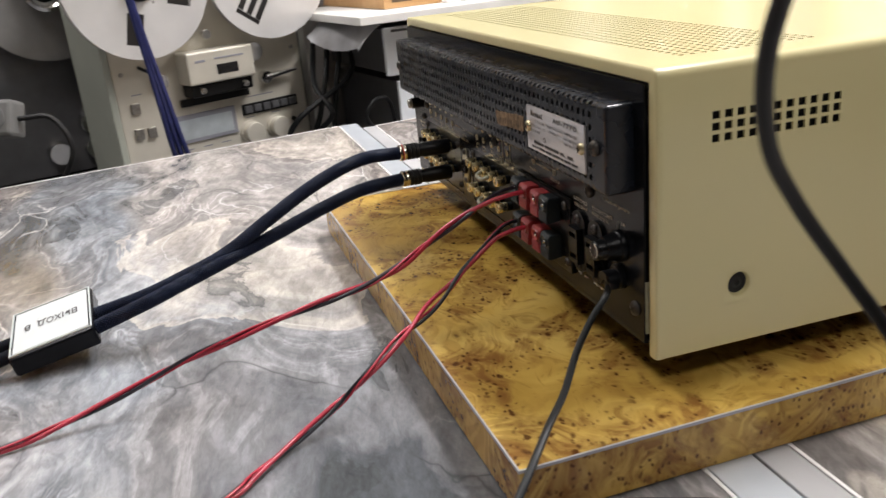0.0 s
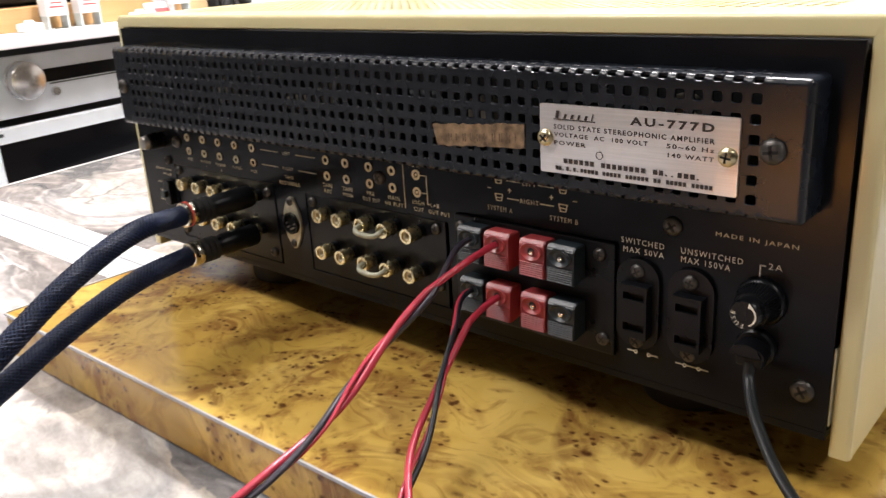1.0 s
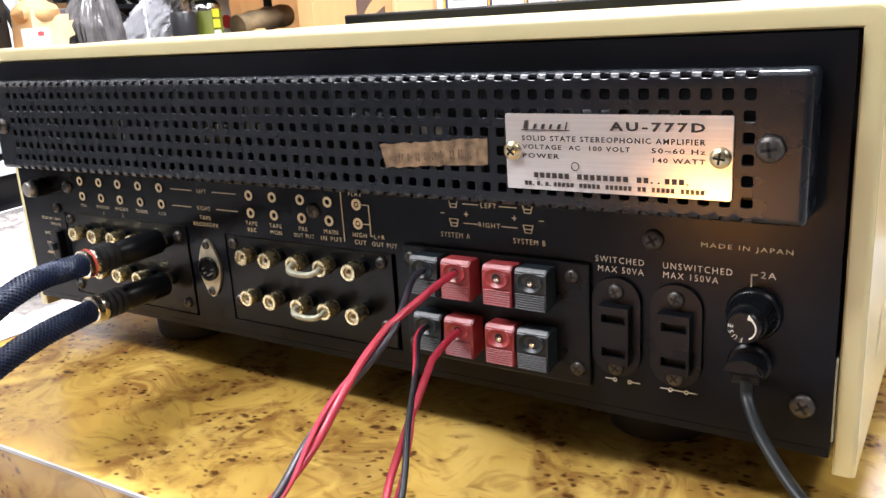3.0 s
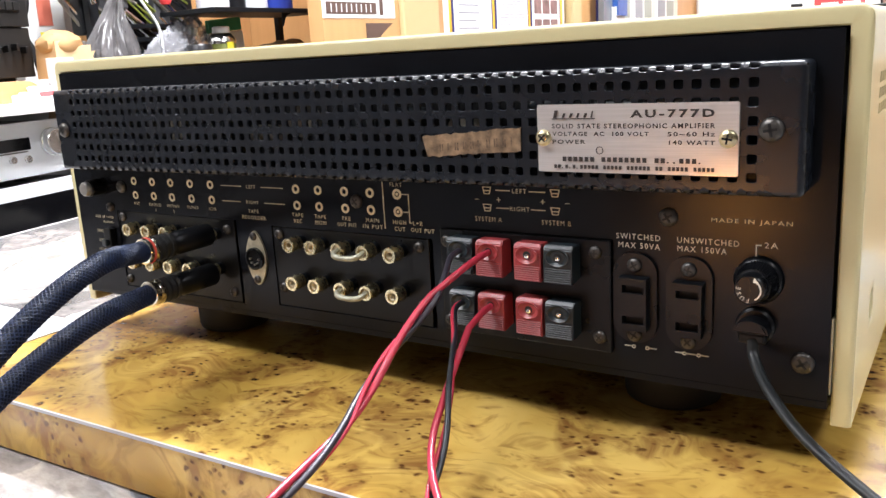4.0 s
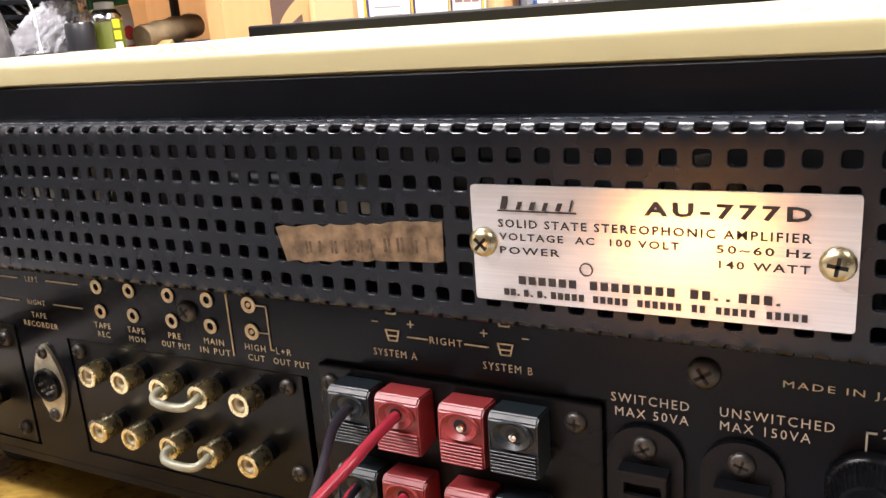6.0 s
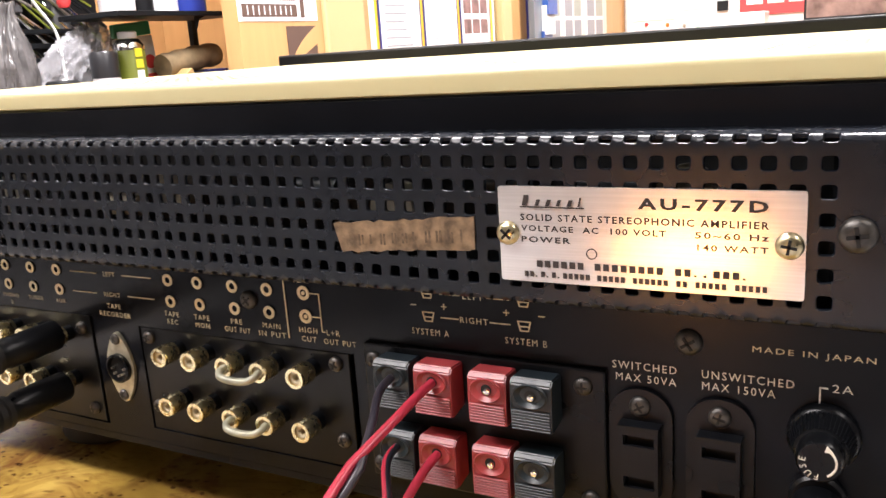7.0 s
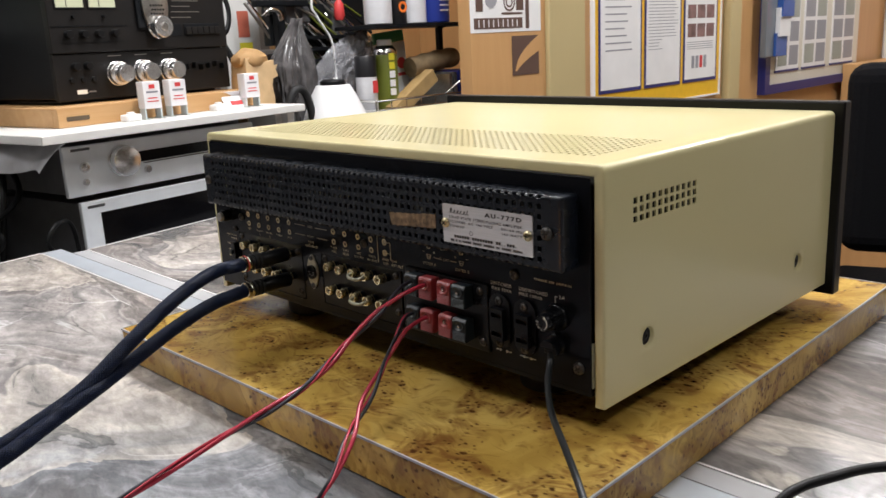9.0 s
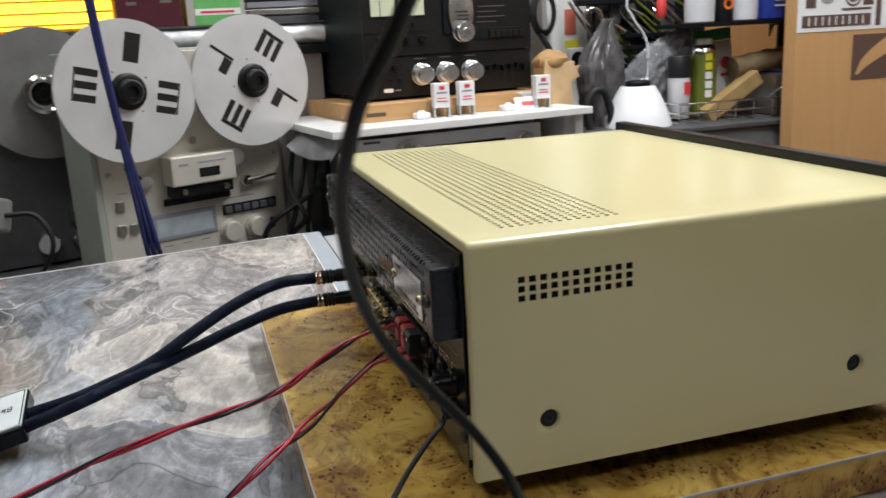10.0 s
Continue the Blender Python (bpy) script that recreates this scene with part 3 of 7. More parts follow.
# near-black sheet painted as the shade behind the grille holes
part("recess_shade", box((GX0, 0.0105, 0.108), (0.19, 0.0118, 0.152)), DARK, amp)
# parts seen through the grille: heat sink fins, transistors and capacitors
SINK = mat("sink_metal", (0.42, 0.38, 0.30), 0.4, 0.5, var=0.4, scale=90)
for k in range(11):
    x = -0.150 + k * 0.030 + random.uniform(-0.004, 0.004)
    if k % 3 == 1:
        bm = lathe([(0.0075, 0), (0.0075, 0.0075), (0.0, 0.0085)], 16, "-Y", (x, 0.0095, 0.131 + random.uniform(-0.006, 0.006)))
        part("transistor", bm, SINK, amp, smooth=True)
    else:
        z = 0.130 + random.uniform(-0.008, 0.008)
        bm = lathe([(0.0, 0), (0.004, 0), (0.004, 0.017), (0.0, 0.0175)], 14, "X", (x, -0.001, z))
        part("capacitor", bm, SINK if k % 4 == 3 else BLUEBLACK, amp, smooth=True)


def grille():
    """The perforated black cover over the power transistors: rounded square holes, bent at its upper and lower edge, with a plain closed end."""
    r = 0.0022
    fy = -0.0180
    arc = math.pi / 2 * r
    dep = (PY - fy) - r
    fh = (GZ1 - GZ0) - 2 * r
    s0, s1 = dep, dep + arc
    s2 = s1 + fh
    s3 = s2 + arc
    end = s3 + dep
    cap_x = 0.1870

    def place(u, s, d=0.0):
        """A point of the sheet, d below its outer face."""
        if s <= s0:
            return (u, PY - s, GZ1 - d)
        if s < s1:
            a = (s - s0) / r
            return (u, fy + r - (r - d) * math.sin(a), GZ1 - r + (r - d) * math.cos(a))
        if s <= s2:
            return (u, fy + d, GZ1 - r - (s - s1))
        if s < s3:
            a = (s - s2) / r
            return (u, fy + r - (r - d) * math.cos(a), GZ0 + r - (r - d) * math.sin(a))
        return (u, fy + r + (s - s3), GZ0 + d)

    n_col, n_row = 60, 12
    px, pz = (0.1830 + 0.1780) / (n_col - 1), 0.0062
    mid = (s1 + s2) / 2
    u_lo, s_lo = -0.1780 - px / 2, mid - n_row / 2 * pz
    half = 0.00150

    def opening(h, rc):
        pts = []
        for cx, cz, a0, mid_side in ((1, 1, 0, (1, 0)), (-1, 1, 90, (0, 1)), (-1, -1, 180, (-1, 0)), (1, -1, 270, (0, -1))):
            pts.append((mid_side[0] * h, mid_side[1] * h))
            pts += [(cx * (h - rc) + rc * math.cos(radians(a0 + d)), cz * (h - rc) + rc * math.sin(radians(a0 + d))) for d in (0, 45, 90)]
        return pts

    rings = [(opening(half + 0.00026, 0.0008), 0.0), (opening(half + 0.00006, 0.0006), 0.0002), (opening(half, 0.00055), 0.0005), (opening(half, 0.00055), 0.0012)]
    e = 0.28
    rim = [(px * a, pz * b) for a, b in ((0.5, 0), (0.5, e), (0.5, 0.5), (e, 0.5), (0, 0.5), (-e, 0.5), (-0.5, 0.5), (-0.5, e), (-0.5, 0), (-0.5, -e), (-0.5, -0.5), (-e, -0.5), (0, -0.5), (e, -0.5), (0.5, -0.5), (0.5, -e))]
    co, faces, known, lips = [], [], {}, set()

    def vert(u, s, d=0.0):
        s = min(max(s, 0.0), end)
        key = (round(u, 6), round(s, 6), round(d, 6))
        if key not in known:
            known[key] = len(co)
            co.append(place(u, s, d))
        return known[key]

    for i in range(n_col):
        for j in range(n_row):
            cu, cs = u_lo + (i + 0.5) * px, s_lo + (j + 0.5) * pz
            if cs - half < 0.0008 or cs + half > end - 0.0008:
                continue
            A = [vert(cu + a, cs + b) for a, b in rim]
            for n_ring, (pts, d) in enumerate(rings):
                B = [vert(cu + a, cs + b, d) for a, b in pts]
                if n_ring == 0:
                    lips.update(B)
                for k in range(16):
                    m = (k + 1) % 16
                    faces.append((A[k], B[k], B[m], A[m]))
                A = B
    # plain margins at both ends and along the wall
    rows = [j for j in range(n_row) if 0.0008 <= s_lo + (j + 0.5) * pz - half and s_lo + (j + 0.5) * pz + half <= end - 0.0008]
    lo, hi = s_lo + rows[0] * pz, s_lo + (rows[-1] + 1) * pz
    marks = sorted({0.0, end, *[lo + (j + q) * pz for j in range(len(rows)) for q in (0.0, 0.5 - e, 0.5, 0.5 + e)], hi, *np.linspace(s0, s1, 5), *np.linspace(s2, s3, 5)})
    marks = [m for m in marks if 0 <= m <= end]
    for u0, u1 in ((GX0, u_lo), (u_lo + n_col * px, cap_x)):
        for a, b in zip(marks, marks[1:]):
            if b - a > 1e-6:
                faces.append((vert(u0, b), vert(u1, b), vert(u1, a), vert(u0, a)))
    for a, b in ((0.0, lo), (hi, end)):
        if b - a > 1e-5:
            for i in range(n_col):
                faces.append((vert(u_lo + i * px, b), vert(u_lo + (i + 1) * px, b), vert(u_lo + (i + 1) * px, a), vert(u_lo + i * px, a)))
    me = bpy.data.meshes.new("vent_grille")
    me.from_pydata(co, [], faces)
    me.materials.append(GRILLE)
    me.polygons.foreach_set("use_smooth", [True] * len(me.polygons))
    for ed in me.edges:
        if ed.vertices[0] in lips and ed.vertices[1] in lips:
            ed.use_edge_sharp = True
    ob = new("vent_grille", me)
    ob.parent = amp
    ob["label"] = "black perforated vent grille"
    part("grille_end", box((GX0 - 0.0005, fy + 0.0012, GZ0 + 0.0008), (GX0 + 0.0005, PY, GZ1 - 0.0008)), GRILLE, amp)
    # plain closed end, rounded on its free edges
    bm = box((cap_x, fy, GZ0), (GX1, PY - 0.0002, GZ1))
    es = [e for e in bm.edges if all(v.co.y < fy + 0.0001 for v in e.verts) and not all(v.co.x < cap_x + 0.001 for v in e.verts)]
    es += [e for e in bm.edges if all(v.co.x > GX1 - 0.0001 for v in e.verts) and e not in es and abs(e.verts[0].co.z - e.verts[1].co.z) < 0.001]
    bmesh.ops.bevel(bm, geom=es, offset=0.0021, segments=5, affect="EDGES", profile=0.5)
    part("end_cap", bm, GRILLE, amp)
    for x, z in ((0.1890, 0.1302), (-0.1868, 0.130)):
        screw(x, fy - 0.0002, z, 0.0040, OLD_SCREW, amp, 0.0024)


grille()

# name plate
np_y = -0.0190
npl = part("name_plate", plate(rounded(0.1062, 0.1790, 0.1147, 0.1394, 0.0006, 2), np_y + 0.0009, np_y), PLATE, amp, "brushed silver name plate with black print")
ny = np_y - 0.0003


def npt(words, x, z, h, w, mtl=None, align="LEFT"):
    lettering(words, x, z, h, w, ny, mtl or PRINT_K, npl, align=align, bold=0.018)


lettering("AU-777D", 0.1712, 0.1358, 0.0028, 0.0290, ny, PRINT_K, npl, align="RIGHT", bold=0.035, gap=1.35)
npt("SOLID STATE STEREOPHONIC AMPLIFIER", 0.1122, 0.1316, 0.00175, 0.0592)
npt("VOLTAGE  AC  100 VOLT", 0.1123, 0.1288, 0.00155, 0.0365)
npt("50~60 Hz", 0.1714, 0.1288, 0.00155, 0.0160, align="RIGHT")
npt("POWER", 0.1123, 0.1259, 0.00155, 0.0130)
npt("140 WATT", 0.1714, 0.1259, 0.00155, 0.0155, align="RIGHT")
# maker's marks and address as plain bars, one for each character
def char_bars(words, x0, x1, z, h, w=0.66):
    """Plain upright bars where characters stand; a blank leaves a gap."""
    step = (x1 - x0) / len(words)
    for k, c in enumerate(words):
        if c != " ":
            t, q = (0.3, 0.25) if c == "." else (w, 1.0)
            bm = box((x0 + step * k, ny - 0.00005, z - h / 2), (x0 + step * (k + t), ny + 0.0001, z - h / 2 + h * q))
            part("print_bar", bm, PRINT_K, npl)


char_bars("###### ######## ##..###.", 0.1162, 0.1682, 0.1196, 0.0017)
char_bars("##.#.#.##### ##### ###### ## ##### #####", 0.1128, 0.1718, 0.1168, 0.0014)
# the maker's emblem as a slanted plain shape over a thin line
for k, (w_, h_) in enumerate(((0.0030, 0.0027), (0.0022, 0.0016), (0.0024, 0.0016), (0.0020, 0.0016), (0.0024, 0.0016), (0.0010, 0.0023))):
    x_ = 0.1128 + 0.0028 * k + (0.0006 if k else 0.0)
    part("emblem_bar", plate([(x_, 0.1346), (x_ + w_ * 0.42, 0.1346), (x_ + w_ * 0.42 + 0.0006, 0.1346 + h_), (x_ + 0.0006, 0.1346 + h_)], ny - 0.00005, ny + 0.0001), PRINT_K, npl)
part("emblem_bar", box((0.1122, ny - 0.00005, 0.1341), (0.1290, ny + 0.0001, 0.1344)), PRINT_K, npl)
part("approval_mark", ring(0.1307, 0.1229, 0.00115, 0.00140, ny, seg=20, depth=0.0001), PRINT_K, npl)
for x in (0.1087, 0.1757):
    screw(x, np_y, 0.1273, 0.0031, BRASS_SCREW, amp, 0.002)
# torn paper tape over the grille
bm = bmesh.new()
edge_u = np.linspace(0.0535, 0.0985, 24)
upv, lov = [], []
for u in edge_u:
    k = (u - 0.0535) / 0.045
    upv.append((u + 0.0002, 0.1275 + 0.0035 * k + random.uniform(-0.0004, 0.0004)))
    lov.append((u + (0.0025 if k < 0.05 else 0.001 if k < 0.1 else 0), 0.1190 + 0.0030 * k + random.uniform(-0.0004, 0.0004)))
outline = lov + upv[::-1]
plate(outline, -0.01805, -0.01845, bm)
part("paper_tape", bm, TAPE, amp, "torn brown paper tape with faded stamped figures")
FADED = mat("faded_ink", (0.120, 0.082, 0.050), 0.8, var=0.5, scale=600)
for k in range(10):
    x = 0.0620 + k * 0.0036 + random.uniform(-0.0003, 0.0003)
    z = 0.1213 + k * 0.00024
    for q in (0.0, 0.0011):
        if q and k % 4 == 1:
            continue
        part("stamp_bar", box((x + q, -0.01855, z + random.uniform(0, 0.0006)), (x + q + 0.0006, -0.0184, z + 0.0040 - random.uniform(0, 0.0008))), FADED, bpy.data.objects["paper_tape"])

# ---------------------------------------------------------------- rear panel fittings
TY = PY - 0.00035


def legend(words, x, z, h=0.0019, w=None, align="CENTER", mtl=None):
    return lettering(words, x, z, h, w, TY, mtl or PRINT, RP, align=align)


def stroke(x0, z0, x1, z1, t=0.00022, mtl=None):
    part("line_mark", box((min(x0, x1) - t, TY - 0.0001, min(z0, z1) - t), (max(x0, x1) + t, TY + 0.0002, max(z0, z1) + t)), mtl or PRINT, RP)


IN_X = [-0.153, -0.1375, -0.1225, -0.107, -0.0915]
OUT_X = [-0.032, -0.018, -0.002, 0.013]
for x in IN_X + OUT_X:
    for z in (0.100, 0.092):
        part("socket_mark", ring(x, z, 0.0012, 0.0023, TY), PRINT, RP)
for z in (0.100, 0.092):
    part("socket_mark", ring(0.0282, z, 0.0013, 0.0024, TY), PRINT, RP)
    part("socket_mark", ring(0.0282, z, 0.0, 0.0007, TY), PRINT, RP)
for words, x in (("MIC", -0.153), ("PHONO", -0.1375), ("PHONO", -0.1225), ("TUNER", -0.107), ("AUX", -0.092)):
    legend(words, x, 0.0872, 0.0017)
legend("1", -0.1375, 0.0842, 0.0017)
legend("2", -0.1225, 0.0842, 0.0017)
legend("LEFT", -0.0622, 0.100, 0.0018)
legend("RIGHT", -0.0622, 0.092, 0.0018)
for z, g in ((0.100, 0.007), (0.092, 0.0085)):
    stroke(-0.0835, z, -0.0622 - g, z, 0.00016)
    stroke(-0.0622 + g, z, -0.0405, z, 0.00016)
legend("TAPE", -0.0622, 0.0875, 0.0019)
legend("RECORDER", -0.0622, 0.0842, 0.0019, 0.0165)
for a, b, x in (("TAPE", "REC", -0.0325), ("TAPE", "MON", -0.018), ("PRE", "OUT PUT", -0.002), ("MAIN", "IN PUT", 0.0133)):
    legend(a, x, 0.0872, 0.0019)
    legend(b, x, 0.0842, 0.0019, 0.0115 if len(b) > 5 else None)
stroke(0.0203, 0.0838, 0.0203, 0.1052, 0.00018)
legend("FLAT", 0.0278, 0.1043, 0.0018)
legend("HIGH", 0.0285, 0.0872, 0.0019)
legend("CUT", 0.0285, 0.0841, 0.0019)
legend("L+R", 0.0385, 0.0872, 0.0019)
legend("OUT PUT", 0.0407, 0.0841, 0.0019, 0.0125)
stroke(0.0308, 0.100, 0.0342, 0.100, 0.00016)
stroke(0.0308, 0.092, 0.0342, 0.092, 0.00016)
stroke(0.0342, 0.0872, 0.0342, 0.100, 0.00016)
stroke(0.0342, 0.0872, 0.0352, 0.0872, 0.00016)
legend("PICK UP LOAD", -0.1845, 0.0778, 0.0015, 0.0165)
legend("PHONO", -0.1815, 0.0748, 0.0015)
for words, z in (("30KΩ", 0.0692), ("50K", 0.0635), ("100KΩ", 0.058)):
    legend(words, -0.1905, z, 0.0015)


def speaker_mark(x, z):
    w, t = 0.0019, 0.00016
    stroke(x - w, z + 0.0014, x + w, z + 0.0014, t)
    stroke(x - w * 0.6, z - 0.0014, x + w * 0.6, z - 0.0014, t)
    stroke(x - w * 0.65, z - 0.0001, x + w * 0.65, z - 0.0001, t)
    for s in (-1, 1):
        bm = box((-0.00018, TY - 0.0001, -0.0015), (0.00018, TY + 0.0002, 0.0015), m=Matrix.Translation((x + s * w * 0.82, 0, z)) @ Matrix.Rotation(radians(14 * s), 4, "Y"))
        part("line_mark", bm, PRINT, RP)


for x in (0.0742, 0.1052):
    for z in (0.1035, 0.0962):
        speaker_mark(x, z)
for words, z in (("LEFT", 0.1037), ("RIGHT", 0.0963)):
    legend(words, 0.0894, z, 0.0019)
    g = 0.0045 if words == "LEFT" else 0.0052
    stroke(0.0786, z, 0.0894 - g, z, 0.00016)
    stroke(0.0894 + g, z, 0.1008, z, 0.00016)
legend("SYSTEM A", 0.0745, 0.0913, 0.0020, 0.0128)
legend("SYSTEM B", 0.1055, 0.0915, 0.0020, 0.0128)
for words, x in (("+", 0.0797), ("+", 0.0998), ("-", 0.0693), ("-", 0.1105)):
    if words == "+":
        stroke(x - 0.0008, 0.0998, x + 0.0008, 0.0998, 0.00013)
        stroke(x, 0.0990, x, 0.1006, 0.00013)
    else:
        stroke(x - 0.0008, 0.0996, x + 0.0008, 0.0996, 0.00013)
legend("MADE IN JAPAN", 0.1802, 0.0962, 0.0020, 0.0275)
legend("SWITCHED", 0.1392, 0.0882, 0.0022, 0.0172, mtl=PRINT_W)
legend("MAX 50VA", 0.1396, 0.0848, 0.0022, 0.0162, mtl=PRINT_W)
legend("UNSWITCHED", 0.1653, 0.0882, 0.0022, 0.0222, mtl=PRINT_W)
legend("MAX 150VA", 0.1632, 0.0850, 0.0022, 0.0178, mtl=PRINT_W)
legend("2A", 0.1872, 0.0884, 0.0021, 0.0045, mtl=PRINT_W)
stroke(0.1822, 0.0834, 0.1822, 0.0882, 0.0002, PRINT_W)
stroke(0.1822, 0.0882, 0.1838, 0.0882, 0.0002, PRINT_W)
for x, gap in ((0.1402, True), (0.1600, False)):
    stroke(x - 0.0062, 0.0442, x - 0.0036, 0.0442, 0.00016, PRINT_W)
    stroke(x + 0.0036, 0.0442, x + 0.0062, 0.0442, 0.00016, PRINT_W)
    if not gap:
        stroke(x - 0.0018, 0.0442, x + 0.0018, 0.0442, 0.00016, PRINT_W)
    for s in (-1, 1):
        part("switch_mark", ring(x + s * 0.0027, 0.0442, 0.0004, 0.0008, TY, seg=12), PRINT_W, RP)

# panel screws
for x, z, r in ((0.1508, 0.0965, 0.0036), (0.199, 0.0468, 0.0040), (0.0048, 0.0957, 0.0033), (-0.165, 0.0962, 0.0034), (-0.1775, 0.084, 0.0027)):
    screw(x, PY, z, r, OLD_SCREW, amp, 0.002)
# earth terminal
bm = lathe([(0.0048, 0), (0.0048, 0.0085), (0.0042, 0.009), (0.0, 0.009)], 24, "-Y", (-0.1835, PY, 0.0958))
et = part("earth_terminal", bm, BAKELITE, amp, "black earth terminal with a steel cap", smooth=True)
part("steel_cap", lathe([(0.0040, 0.0088), (0.0040, 0.0112), (0.0034, 0.0120), (0, 0.0122)], 24, "-Y", (-0.1835, PY, 0.0958)), STEEL, et, smooth=True)
# load switch
part("load_switch", box((-0.1825, PY - 0.004, 0.0565), (-0.1765, PY, 0.0715), 0.0006), BAKELITE, amp)
part("switch_slider", box((-0.1812, PY - 0.0068, 0.0615), (-0.1778, PY - 0.004, 0.0655), 0.0005), BLUEBLACK, amp)

# socket plates: two sit behind openings of the panel, the third lies on it
JY, SY = PY + 0.0006, PY - 0.0022
for x0, x1, z0, z1 in ((-0.1724, -0.0782, 0.0371, 0.0818), (-0.0511, 0.0428, 0.0391, 0.0802)):
    part("socket_plate", box((x0, JY, z0), (x1, JY + 0.0016, z1), 0.0003), BAKELITE, amp, "black insulating socket plate")
part("socket_plate", box((0.0508, SY, 0.0405), (0.1290, PY, 0.0862), 0.0006), BAKELITE, amp, "black insulating socket plate")
for x, z in ((-0.0835, 0.0765), (-0.1685, 0.0785), (-0.1695, 0.0415), (-0.0835, 0.0425), (-0.0465, 0.0765), (-0.0465, 0.0490), (0.0378, 0.0762), (0.0382, 0.0490)):
    screw(x, JY, z, 0.0026, OLD_SCREW, amp, 0.0018)
for x, z in ((0.0545, 0.0810), (0.1228, 0.0812), (0.1242, 0.0468), (0.0545, 0.0455)):
    screw(x, SY, z, 0.0027, OLD_SCREW, amp, 0.0016)

JACK_BASE = lathe([(0.0031, 0), (0.0031, 0.0050), (0.0, 0.0050)], 20)
JACK_BARREL = lathe([(0.0030, 0.0034), (0.0036, 0.0036), (0.0037, 0.0040), (0.0037, 0.0101), (0.0035, 0.0106), (0.0024, 0.0106), (0.0023, 0.0088)], 28)
JACK_FACE = lathe([(0.0024, 0.0094), (0.0022, 0.0098), (0.0015, 0.0098), (0.0012, 0.0094), (0.0012, 0.0072), (0, 0.0072)], 20)


def finish(name, bm, material):
    """A mesh to be shared by alike parts."""
    bmesh.ops.recalc_face_normals(bm, faces=bm.faces)
    me = bpy.data.meshes.new(name)
    bm.to_mesh(me)
    bm.free()
    me.materials.append(material)
    me.polygons.foreach_set("use_smooth", [True] * len(me.polygons))
    me.set_sharp_from_angle(angle=radians(38))
    return me


JB, JM, JF = finish("jack_base", JACK_BASE, BAKELITE), finish("phono_jack", JACK_BARREL, GOLD), finish("insulator", JACK_FACE, IVORY)


def phono_jack(x, z):
    j = new("phono_jack", JM)
    j.parent, j.location = amp, (x, JY, z)
    j["label"] = "brass phono socket with ivory insulator"
    for name, me in (("jack_base", JB), ("insulator", JF)):
        o = new(name, me)
        o.parent = j


for z in (0.0738, 0.0548):
    for x in IN_X + OUT_X + [0.0282]:
        phono_jack(x, z)
for z in (0.0738, 0.0548):
    bm = tube(spline([(-0.002, JY - 0.0092, z), (-0.002, JY - 0.0122, z - 0.0008), (0.0001, JY - 0.0140, z - 0.0018), (0.0055, JY - 0.0144, z - 0.0022), (0.0109, JY - 0.0140, z - 0.0018), (0.013, JY - 0.0122, z - 0.0008), (0.013, JY - 0.0092, z)], 5), 0.0013, 10)
    part("jumper_link", bm, JUMPER, amp, "tinned wire link between two sockets", smooth=True)

# tape recorder socket: an eye-shaped flange with a round well
bm = bmesh.new()
ol = []
for k in range(40):
    a = 2 * math.pi * k / 40
    ol.append((-0.0630 + 0.0070 * math.cos(a) * (1 - 0.25 * abs(math.sin(a)) ** 3), 0.0630 + 0.0142 * math.sin(a) * (0.72 + 0.28 * abs(math.sin(a)))))
plate(ol, PY - 0.0012, PY, bm)
DIN = mat("worn_nickel", (0.50, 0.46, 0.34), 0.42, 0.7, var=0.3, scale=250)
din = part("round_socket", bm, DIN, amp, "eye-shaped nickel flange of a round socket")
bm = lathe([(0.0058, 0), (0.0058, 0.0018), (0.0050, 0.0020), (0.0046, 0.0006), (0, 0.0004)], 28, "-Y", (-0.063, PY - 0.0012, 0.063))
part("socket_well", bm, BAKELITE, din, smooth=True)
for k in range(5):
    a = radians(180 + 45 * k)
    part("contact", lathe([(0.0005, 0), (0.0005, 0.0012), (0, 0.0012)], 8, "-Y", (-0.063 + 0.003 * math.cos(a), PY - 0.0018, 0.063 + 0.003 * math.sin(a))), STEEL, din)
for z in (0.0745, 0.0518):
    screw(-0.0633, PY - 0.0012, z, 0.0022, OLD_SCREW, amp, 0.0012)


TERM_Y = -0.0138


